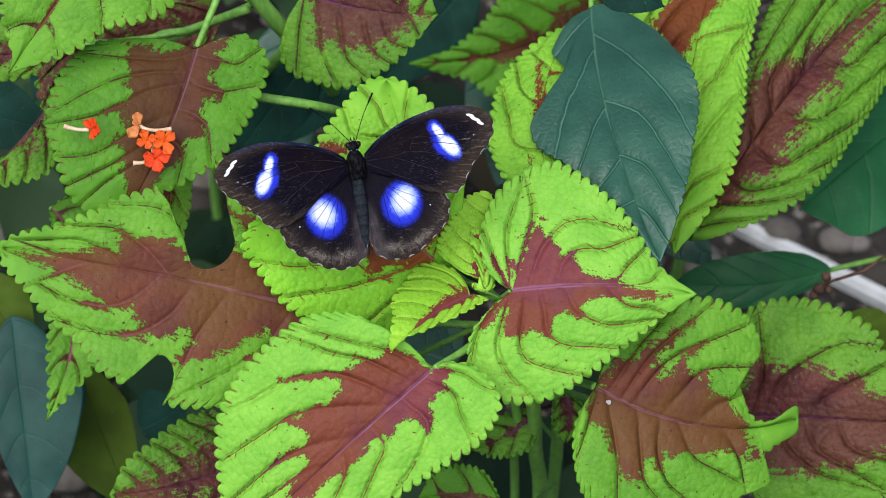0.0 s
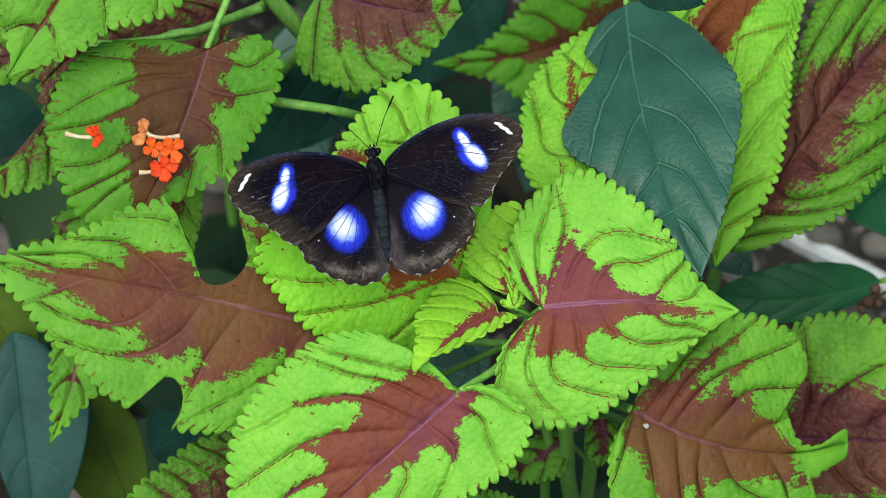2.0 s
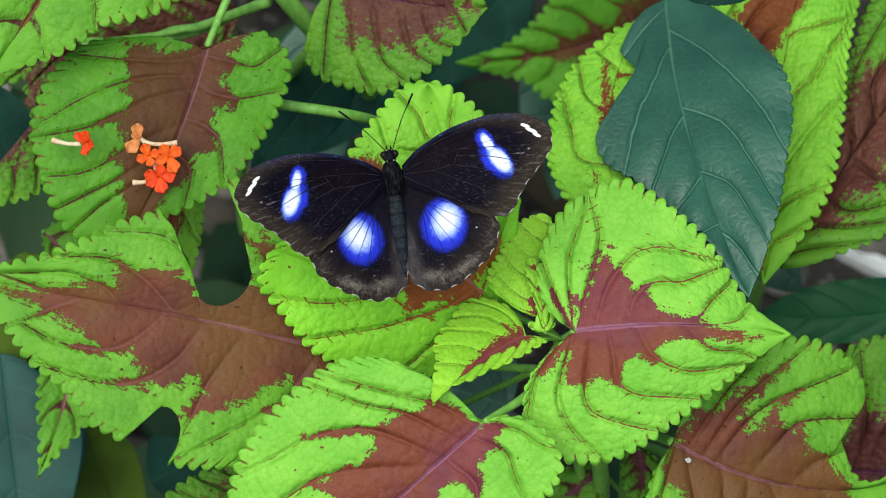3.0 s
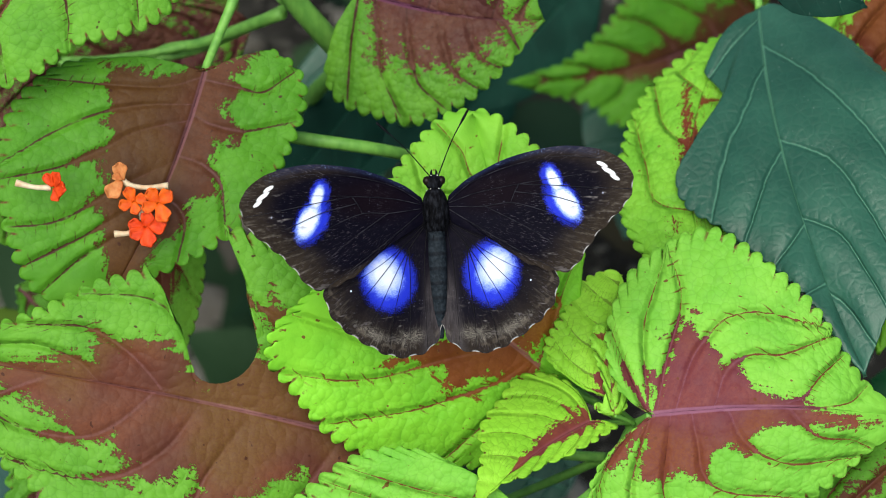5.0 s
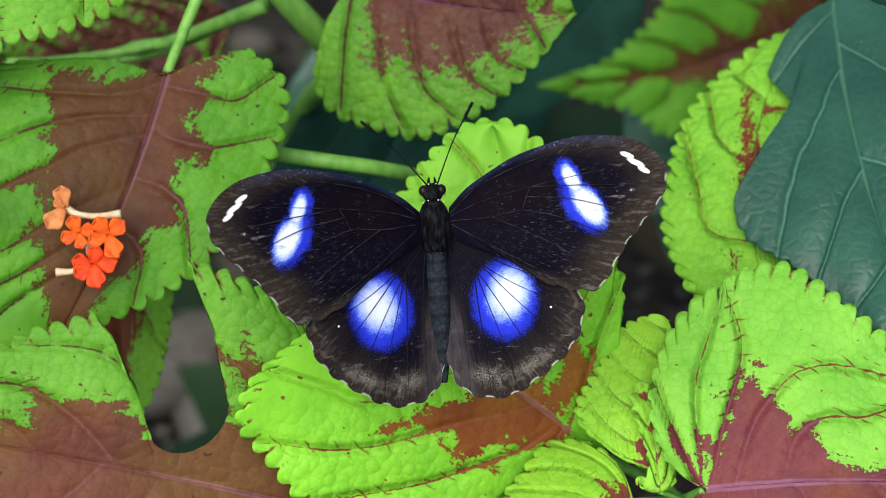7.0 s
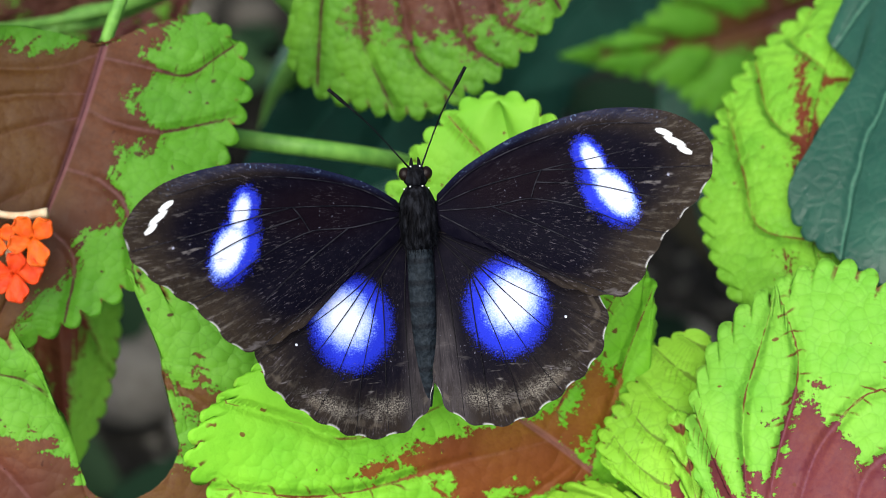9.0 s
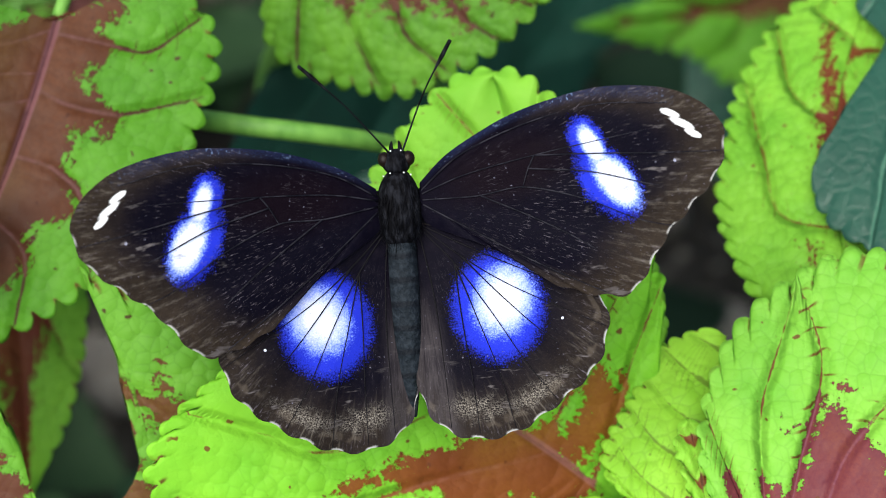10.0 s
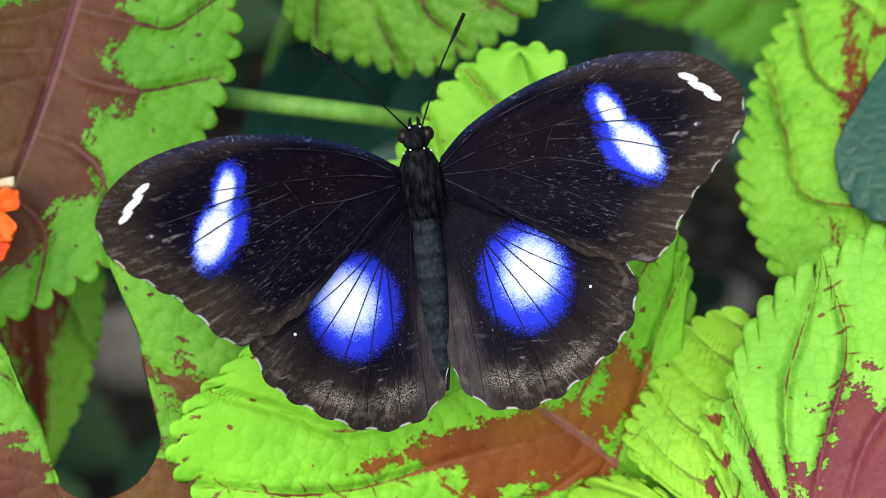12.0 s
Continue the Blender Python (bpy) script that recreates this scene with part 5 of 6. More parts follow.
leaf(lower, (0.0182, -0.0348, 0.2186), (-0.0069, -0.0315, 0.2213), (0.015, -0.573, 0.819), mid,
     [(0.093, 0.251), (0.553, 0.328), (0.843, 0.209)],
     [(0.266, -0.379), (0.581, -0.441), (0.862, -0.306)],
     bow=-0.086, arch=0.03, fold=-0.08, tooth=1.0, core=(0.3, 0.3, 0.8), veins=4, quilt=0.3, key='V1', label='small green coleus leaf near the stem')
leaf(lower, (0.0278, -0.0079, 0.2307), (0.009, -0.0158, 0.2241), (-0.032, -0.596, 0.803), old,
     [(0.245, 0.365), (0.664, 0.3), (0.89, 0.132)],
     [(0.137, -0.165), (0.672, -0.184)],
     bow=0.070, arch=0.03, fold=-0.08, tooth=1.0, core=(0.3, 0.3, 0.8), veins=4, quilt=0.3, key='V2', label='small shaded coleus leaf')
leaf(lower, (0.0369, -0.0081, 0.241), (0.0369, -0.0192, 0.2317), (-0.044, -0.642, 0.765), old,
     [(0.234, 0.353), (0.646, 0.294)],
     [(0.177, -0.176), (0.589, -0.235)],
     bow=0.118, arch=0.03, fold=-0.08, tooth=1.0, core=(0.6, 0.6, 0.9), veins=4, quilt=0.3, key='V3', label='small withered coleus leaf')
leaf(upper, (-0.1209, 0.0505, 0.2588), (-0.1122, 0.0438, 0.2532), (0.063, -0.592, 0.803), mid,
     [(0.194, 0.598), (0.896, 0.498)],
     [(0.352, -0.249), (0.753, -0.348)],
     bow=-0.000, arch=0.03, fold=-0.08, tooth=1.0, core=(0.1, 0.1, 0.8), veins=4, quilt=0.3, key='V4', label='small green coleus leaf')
stalk(lime, 'stem', [(0.0329, 0.0346, -0.01), (0.0329, 0.0246, 0.1327), (0.0291, -0.0023, 0.2041), (0.0262, -0.0178, 0.2538), (0.0165, -0.0112, 0.2906)], 0.00356, 0.00178)
stalk(leaves['A'], 'petiole', [(0.0165, -0.0112, 0.2906), (0.0195, -0.0169, 0.3015)], 0.00097, 0.00081)
stalk(leaves['B'], 'petiole', [(0.0165, -0.0118, 0.2901), (0.0092, -0.0254, 0.2891), (-0.0023, -0.0385, 0.2938)], 0.00162, 0.00081)
stalk(leaves['D1'], 'petiole', [(0.0165, -0.0112, 0.2906), (0.0093, -0.0056, 0.2901), (0.002, -0.0013, 0.2906)], 0.00097, 0.00081)
stalk(leaves['D2'], 'petiole', [(0.0165, -0.0112, 0.2906), (0.011, -0.0024, 0.2823), (0.0012, 0.0030, 0.2895)], 0.00081, 0.00065)
stalk(leaves['E'], 'petiole', [(0.0165, -0.0109, 0.2908), (0.0118, -0.0128, 0.2935), (0.0076, -0.0166, 0.2986)], 0.00065, 0.00048)
stalk(leaves['E2'], 'petiole', [(0.0165, -0.0109, 0.2908), (0.0105, -0.0100, 0.2981)], 0.00065, 0.00048)
stalk(leaves['E3'], 'petiole', [(0.0164, -0.0134, 0.2939), (0.0124, -0.0144, 0.2981)], 0.00048, 0.00040)
stalk(left, 'stem', [(0.0247, 0.0437, -0.01), (0.0247, 0.0337, 0.1195), (0.0226, 0.0024, 0.1976), (0.0219, -0.0107, 0.2388), (0.011, -0.0093, 0.2765)], 0.00178, 0.00129)
stalk(leaves['C'], 'petiole', [(0.011, -0.0093, 0.2765), (-0.0037, -0.0064, 0.2737), (-0.0232, -0.0148, 0.2834)], 0.00113, 0.00097)
stalk(leaves['R'], 'petiole', [(0.011, -0.0093, 0.2765), (-0.0316, 0.0015, 0.2282), (-0.0531, -0.0211, 0.2301)], 0.00097, 0.00081)
stalk(leaves['S'], 'petiole', [(0.011, -0.0093, 0.2765), (-0.0668, 0.0251, 0.2375), (-0.1099, 0.0107, 0.2568)], 0.00097, 0.00065)
stalk(upper, 'stem', [(-0.0194, 0.2576, -0.01), (-0.0194, 0.2476, 0.0378), (-0.0374, 0.1444, 0.2123), (-0.0454, 0.0843, 0.2976), (-0.0576, 0.0798, 0.3251), (-0.0631, 0.0753, 0.3423)], 0.00323, 0.00226)
stalk(leaves['F'], 'petiole', [(-0.0631, 0.0753, 0.3423), (-0.0641, 0.0591, 0.3444), (-0.0676, 0.0517, 0.3392), (-0.0707, 0.0473, 0.3334)], 0.00155, 0.00080)
stalk(leaves['G'], 'petiole', [(-0.0576, 0.0798, 0.3251), (-0.0748, 0.0693, 0.3581), (-0.0884, 0.0708, 0.3698)], 0.00129, 0.00097)
stalk(leaves['X2'], 'petiole', [(-0.0582, 0.0809, 0.3157), (-0.0766, 0.0874, 0.3002), (-0.0909, 0.089, 0.2911), (-0.087, 0.0504, 0.29)], 0.00145, 0.00097)
stalk(leaves['T'], 'petiole', [(-0.0582, 0.0809, 0.3157), (-0.0839, 0.0891, 0.2964), (-0.1084, 0.0781, 0.3028)], 0.00113, 0.00081)
stalk(leaves['T2'], 'petiole', [(-0.0582, 0.0809, 0.3157), (-0.0843, 0.0906, 0.2925), (-0.1094, 0.0843, 0.2976)], 0.00097, 0.00081)
stalk(leaves['X'], 'petiole', [(-0.0582, 0.0816, 0.3162), (-0.0698, 0.1072, 0.2855)], 0.00097, 0.00081)
stalk(leaves['X3'], 'petiole', [(-0.0582, 0.0829, 0.3173), (-0.0668, 0.1039, 0.3037), (-0.0752, 0.1154, 0.2924)], 0.00081, 0.00065)
stalk(leaves['V4'], 'petiole', [(-0.0463, 0.0955, 0.2861), (-0.0587, 0.1385, 0.2073), (-0.0975, 0.1502, 0.165), (-0.1209, 0.0505, 0.2588)], 0.00097, 0.00065)
stalk(top, 'stem', [(-0.0911, 0.2399, -0.01), (-0.0911, 0.2299, 0.0752), (-0.0684, 0.1414, 0.2098), (-0.0561, 0.1059, 0.2635), (-0.0477, 0.0948, 0.2856), (-0.0416, 0.0886, 0.3116), (-0.0509, 0.0875, 0.3316)], 0.00226, 0.00178)
stalk(leaves['H'], 'petiole', [(-0.0509, 0.0875, 0.3316), (-0.0470, 0.0845, 0.3300), (-0.0414, 0.0771, 0.3263)], 0.00129, 0.00097)
stalk(leaves['I'], 'petiole', [(-0.0509, 0.0875, 0.3316), (0.0218, 0.1625, 0.2797), (0.0562, 0.1760, 0.2185)], 0.00129, 0.00097)
stalk(right, 'stem', [(0.0963, 0.2448, -0.01), (0.0963, 0.2348, -0.0251), (0.0944, 0.1502, 0.165), (0.1184, 0.1398, 0.2606), (0.1382, 0.1386, 0.3118)], 0.00259, 0.00194)
stalk(leaves['M'], 'petiole', [(0.1382, 0.1386, 0.3118), (0.1524, 0.1222, 0.2981)], 0.00145, 0.00113)
stalk(leaves['Ll'], 'petiole', [(0.1382, 0.1386, 0.3118), (0.1087, 0.138, 0.3218), (0.0903, 0.12, 0.3171)], 0.00145, 0.00113)
stalk(leaves['J'], 'petiole', [(0.0944, 0.1502, 0.165), (0.0475, 0.0568, 0.2433), (0.0309, 0.0195, 0.3059)], 0.00113, 0.00081)
stalk(lower, 'stem', [(0.0388, 0.0666, -0.01), (0.0388, 0.0566, 0.0864), (0.0373, 0.0212, 0.1716), (0.0355, -0.002, 0.2357)], 0.00259, 0.00194)
stalk(leaves['P'], 'petiole', [(0.0355, -0.0007, 0.2368), (0.0395, -0.0146, 0.2564), (0.044, -0.0304, 0.2745)], 0.00145, 0.00113)
stalk(leaves['Q'], 'petiole', [(0.0355, -0.002, 0.2357), (0.0641, 0.001, 0.2173), (0.0869, -0.0079, 0.2307)], 0.00129, 0.00113)
stalk(leaves['V1'], 'petiole', [(0.0372, 0.0312, 0.1382), (0.0262, -0.0112, 0.1861), (0.0182, -0.0348, 0.2186)], 0.00097, 0.00081)
stalk(leaves['V2'], 'petiole', [(0.0366, 0.0145, 0.1869), (0.0278, -0.0079, 0.2307)], 0.00081, 0.00065)
stalk(leaves['V3'], 'petiole', [(0.0353, 0.0037, 0.2195), (0.0369, -0.0081, 0.241)], 0.00065, 0.00048)
stalk(shrub, 'stem', [(0.0745, 0.2967, -0.01), (0.0745, 0.2867, -0.0338), (0.0771, 0.209, 0.1621), (0.0589, 0.1682, 0.2845), (0.0445, 0.1287, 0.3349)], 0.00226, 0.00145)
stalk(leaves['K'], 'petiole', [(0.0445, 0.1287, 0.3349), (0.0446, 0.1017, 0.3227), (0.0448, 0.0809, 0.3157)], 0.00097, 0.00081)
stalk(upper, 'twig', [(-0.0186, 0.0894, 0.2497), (-0.0307, 0.0518, 0.3017), (-0.0518, 0.0466, 0.313), (-0.0643, 0.0558, 0.3051)], 0.00145, 0.00129)
stalk(shrub, 'twig', [(0.1779, 0.1028, 0.1774), (0.1447, 0.0697, 0.2123), (0.1255, 0.0615, 0.2159)], 0.00113, 0.00081)


# ---- small plants and litter on the ground ----
def understory():
    """Low foliage filling the gaps between plants, deep shade put into its dark colours."""
    rng = random.Random(11)
    verts, faces = [], []
    for k in range(420):
        x, y = rng.uniform(-0.34, 0.36), rng.uniform(-0.16, 0.62)
        z, size, turn, lean = rng.uniform(0.005, 0.09), rng.uniform(0.03, 0.06), rng.uniform(0, 360), rng.uniform(-35, 35)
        if x > 0.09 and y < 0.34:
            continue
        m = pose(x, y, z, lean, rng.uniform(-30, 30), turn)
        first = len(verts)
        for i in range(9):
            s = i / 8
            w = size * 0.34 * math.sin(math.pi * s**0.75) * (1 + 0.1 * (i % 2))
            for v in (-1, -0.5, 0, 0.5, 1):
                verts.append(m @ Vector((size * s, w * v, size * (0.25 * s * (1 - s) + 0.12 * abs(v) * (1 - s)))))
        for i in range(8):
            for j in range(4):
                a = first + 5 * i + j
                faces.append((a, a + 5, a + 6, a + 1))
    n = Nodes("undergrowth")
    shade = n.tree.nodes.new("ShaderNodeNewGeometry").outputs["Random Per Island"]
    # near-black greens stand in for the shade of plants out of view
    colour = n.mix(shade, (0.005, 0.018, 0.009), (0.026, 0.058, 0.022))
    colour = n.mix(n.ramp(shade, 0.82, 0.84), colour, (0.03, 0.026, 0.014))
    n.bump(n.noise(300), 0.0006, 0.6)
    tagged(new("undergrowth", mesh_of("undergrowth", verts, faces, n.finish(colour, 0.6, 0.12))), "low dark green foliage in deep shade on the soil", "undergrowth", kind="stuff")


def gravel():
    rng = random.Random(5)
    verts, faces = [], []
    for k in range(420):
        x, y, r = rng.uniform(-0.3, 0.34), rng.uniform(-0.1, 0.6), rng.uniform(0.004, 0.011)
        if -0.2 < x < 0.0 and 0.1 < y < 0.33:
            r *= 1.9
        v, f = ellipsoid((x, y, r * 0.35), (r, r * rng.uniform(0.6, 0.9), r * 0.6), 6, 9, 0.3)
        first = len(verts)
        verts += v
        faces += [tuple(first + q for q in face) for face in f]
    n = Nodes("gravel")
    shade = n.tree.nodes.new("ShaderNodeNewGeometry").outputs["Random Per Island"]
    colour = n.mix(shade, (0.04, 0.037, 0.032), (0.24, 0.225, 0.20))
    colour = n.mix(n.ramp(n.noise(220), 0.4, 0.7, 0.0, 0.5), colour, (0.05, 0.04, 0.03))
    n.bump(n.noise(500), 0.0006, 0.8)
    tagged(new("gravel", mesh_of("gravel", verts, faces, n.finish(colour, 0.85, 0.2))), "grey pebbles and bark bits on the soil", "gravel", kind="stuff")


def edging():
    """A thin pale strip that borders the bed, set on edge in the soil."""
    a, b = Vector((0.1164, 0.2689, 0)), Vector((0.2126, 0.2022, 0))
    top = 0.007
    a.z = b.z = 0
    x = (b - a).normalized()
    y = Vector((0, 0, 1)).cross(x)
    bm = bmesh.new()
    bmesh.ops.create_cube(bm, size=1)
    bmesh.ops.scale(bm, vec=((b - a).length + 0.02, 0.0068, top + 0.02), verts=bm.verts)
    bmesh.ops.bevel(bm, geom=bm.edges[:], offset=0.0015, segments=2, affect="EDGES")
    me = bpy.data.meshes.new("garden_edging")
    bm.to_mesh(me)
    bm.free()
    n = Nodes("weathered_white")
    grime = n.noise(60, 4)
    n.bump(grime, 0.0005, 0.5)
    me.materials.append(n.finish(n.mix(n.ramp(grime, 0.4, 0.75), (0.56, 0.59, 0.59), (0.36, 0.38, 0.37)), 0.6, 0.3))
    ob = tagged(new("garden_edging", me), "thin weathered white edging strip set in the soil", "edging")
    mid = (a + b) / 2
    ob.matrix_world = Matrix.Translation((mid.x, mid.y, top / 2 - 0.01)) @ Matrix((x, y, Vector((0, 0, 1)))).transposed().to_4x4()


def petal_mesh(size, cup, width):
    verts, faces = [], []
    for i in range(9):
        s = i / 8
        w = size * width * (0.25 + 0.75 * s) * math.sqrt(max(0.02, 1 - max(0, s - 0.55) ** 2 / 0.21))
        for j in range(7):
            v = j / 3 - 1
            verts.append((size * s * (1 - 0.12 * v * v * s), w * v, size * (cup * s * (1 - 0.7 * s) + 0.18 * v * v * s) + size * 0.03 * math.sin(9 * s + 4 * v)))
    for i in range(8):
        for j in range(6):
            a = 7 * i + j
            faces.append((a, a + 7, a + 8, a + 1))
    return verts, faces


def petal_material(name, a, b):
    n = Nodes(name)
    where = n.place()
    far = n.vec("LENGTH", where)
    colour = n.mix(n.ramp(n.noise(700, 3, where), 0.35, 0.7), a, b)
    colour = n.mix(n.ramp(far, 0.0, 0.0018, 0.6, 0.0), colour, (0.85, 0.32, 0.02))
    n.bump(n.noise(1800, 3, where), 0.0002, 0.6)
    return n.finish(colour, 0.5, 0.3, thin=0.25)


orange = petal_material("orange_petal", (0.86, 0.15, 0.010), (0.72, 0.09, 0.008))
redder = petal_material("red_petal", (0.84, 0.080, 0.010), (0.66, 0.045, 0.006))
peach = petal_material("peach_petal", (0.72, 0.30, 0.10), (0.60, 0.18, 0.05))


def floret(tube_points, centre, face, turn, petals, size, material, label):
    """A fallen tubular floret: a pale curved tube and a ring of round lobes."""
    ob = tagged(new("fallen_floret"), label, "flower", "fallen florets on the leaf")
    if tube_points:
        verts, faces = tube(tube_points, (0.00075, 0.0006, 0.0005, 0.00055, 0.0007), 10, 20)
        n = Nodes("floret_tube")
        part("floret_tube", mesh_of("floret_tube", verts, faces, n.finish(n.mix(n.ramp(n.noise(500), 0.3, 0.7), (0.78, 0.70, 0.50), (0.68, 0.42, 0.24)), 0.5, 0.3, thin=0.2)), ob, "pale cream tube")
    up = Vector(face).normalized()
    x = Vector((1, 0, 0))
    x = (x - up * x.dot(up)).normalized()
    frame_m = Matrix.Translation(centre) @ Matrix((x, up.cross(x), up)).transposed().to_4x4() @ pose(0, 0, 0, 0, 0, turn)
    for k, (a, long) in enumerate(petals):
        verts, faces = petal_mesh(size * long, 0.25, 0.52)
        m = frame_m @ pose(0, 0, 0.0002 * k, 0, -12, a)
        p = part("petal", mesh_of("petal", [m @ Vector(v) for v in verts], faces, material), ob)
        thick = p.modifiers.new("thickness", "SOLIDIFY")
        thick.thickness = 0.0002
    return ob


understory()
gravel()
edging()
FACE = (0, -0.6428, 0.766)
floret([(-0.1068, 0.0197, 0.3301), (-0.1033, 0.019, 0.3296), (-0.0997, 0.0189, 0.3295)], (-0.0989, 0.0185, 0.3302), (-0.5, *FACE[1:]), 0, [(-60, 1.0), (-10, 1.2), (50, 1.1), (110, 0.9)], 0.0034, redder, "fallen orange-red floret with a cream tube, lying on a leaf")
floret([(-0.0768, 0.0218, 0.3266), (-0.0806, 0.0215, 0.3264), (-0.0841, 0.0218, 0.3266), (-0.086, 0.0226, 0.3273)], (-0.0861, 0.0221, 0.3279), FACE, 0, [(95, 1.3), (140, 0.7), (235, 1.5)], 0.0030, peach, "wilted peach floret with a long cream tube, lying on a leaf")
floret([(-0.0819, 0.0167, 0.3224), (-0.0825, 0.0182, 0.3236), (-0.0833, 0.0192, 0.3244)], (-0.0837, 0.0188, 0.3251), FACE, 20, [(0, 1.0), (90, 1.1), (180, 1.0), (270, 0.9)], 0.0031, orange, "fallen orange floret with four round lobes")
floret([], (-0.0787, 0.018, 0.3255), FACE, 0, [(40, 1.2), (120, 1.1), (200, 1.0), (300, 1.3)], 0.0034, orange, "fallen orange floret lying face up on a leaf")
floret([(-0.0877, 0.0144, 0.3204), (-0.0851, 0.0145, 0.3205), (-0.0828, 0.015, 0.3209)], (-0.0812, 0.0143, 0.3224), FACE, 0, [(10, 1.3), (75, 1.0), (165, 1.0), (215, 1.0), (290, 1.2)], 0.0036, redder, "fallen orange-red floret with a short pale tube")


def twig_buds():
    ob = tagged(new("dry_twig"), "thin brown twig with small round buds", "twig")
    n = Nodes("bark")
    bark = n.finish(n.mix(n.ramp(n.noise(400), 0.35, 0.7), (0.05, 0.03, 0.02), (0.12, 0.07, 0.05)), 0.8, 0.2)
    foot = Vector((0.1453, 0.0484, 0.2362))
    verts, faces = tube([(foot.x + 0.01, foot.y, -0.005), (foot.x + 0.005, foot.y, foot.z * 0.6), foot, (0.1328, 0.046, 0.2341), (0.124, 0.0439, 0.2324), (0.119, 0.0426, 0.2313)], (0.0012, 0.0009, 0.0006, 0.0005), 8, 40)
    part("stem", mesh_of("stem", verts, faces, bark), ob)
    for p, r in (((0.1208, 0.0446, 0.233), 0.0016), ((0.1183, 0.0416, 0.2305), 0.0018), ((0.1168, 0.0401, 0.2292), 0.0014), ((0.1215, 0.0416, 0.2305), 0.0014)):
        verts, faces = ellipsoid(p, (r, r * 1.1, r), 8, 12, 0.12)
        part("bud", mesh_of("bud", verts, faces, bark), ob, "brown bud")


twig_buds()


def dropping(centre, face, size, label):
    """A dried white splash, a little proud of the leaf."""
    rng = random.Random(2)
    up = Vector(face).normalized()
    x = up.orthogonal().normalized()
    m = Matrix.Translation(centre) @ Matrix((x, up.cross(x), up)).transposed().to_4x4()
    verts, faces = [m @ Vector((0, 0, size * 0.3))], []
    for k in range(16):
        a = 2 * math.pi * k / 16
        r = size * (0.8 + 0.4 * rng.random())
        verts.append(m @ Vector((r * math.cos(a), r * math.sin(a) * 1.3, -size * 0.3)))
    for k in range(16):
        faces.append((0, 1 + k, 1 + (k + 1) % 16))
    n = Nodes("dried_white")
    tagged(new("dropping", mesh_of("dropping", verts, faces, n.finish(n.mix(n.noise(900), (0.26, 0.28, 0.28), (0.46, 0.47, 0.47)), 0.7, 0.3))), label, "dropping")


dropping((0.0475, -0.0347, 0.273), FACE, 0.0006, "dried white speck on the red coleus leaf")
dropping((0.062, 0.0603, 0.3193), FACE, 0.0005, "dried white speck on the dark leaf")


# ---- butterfly ----
K = 0.0000720  # metres per drawing unit


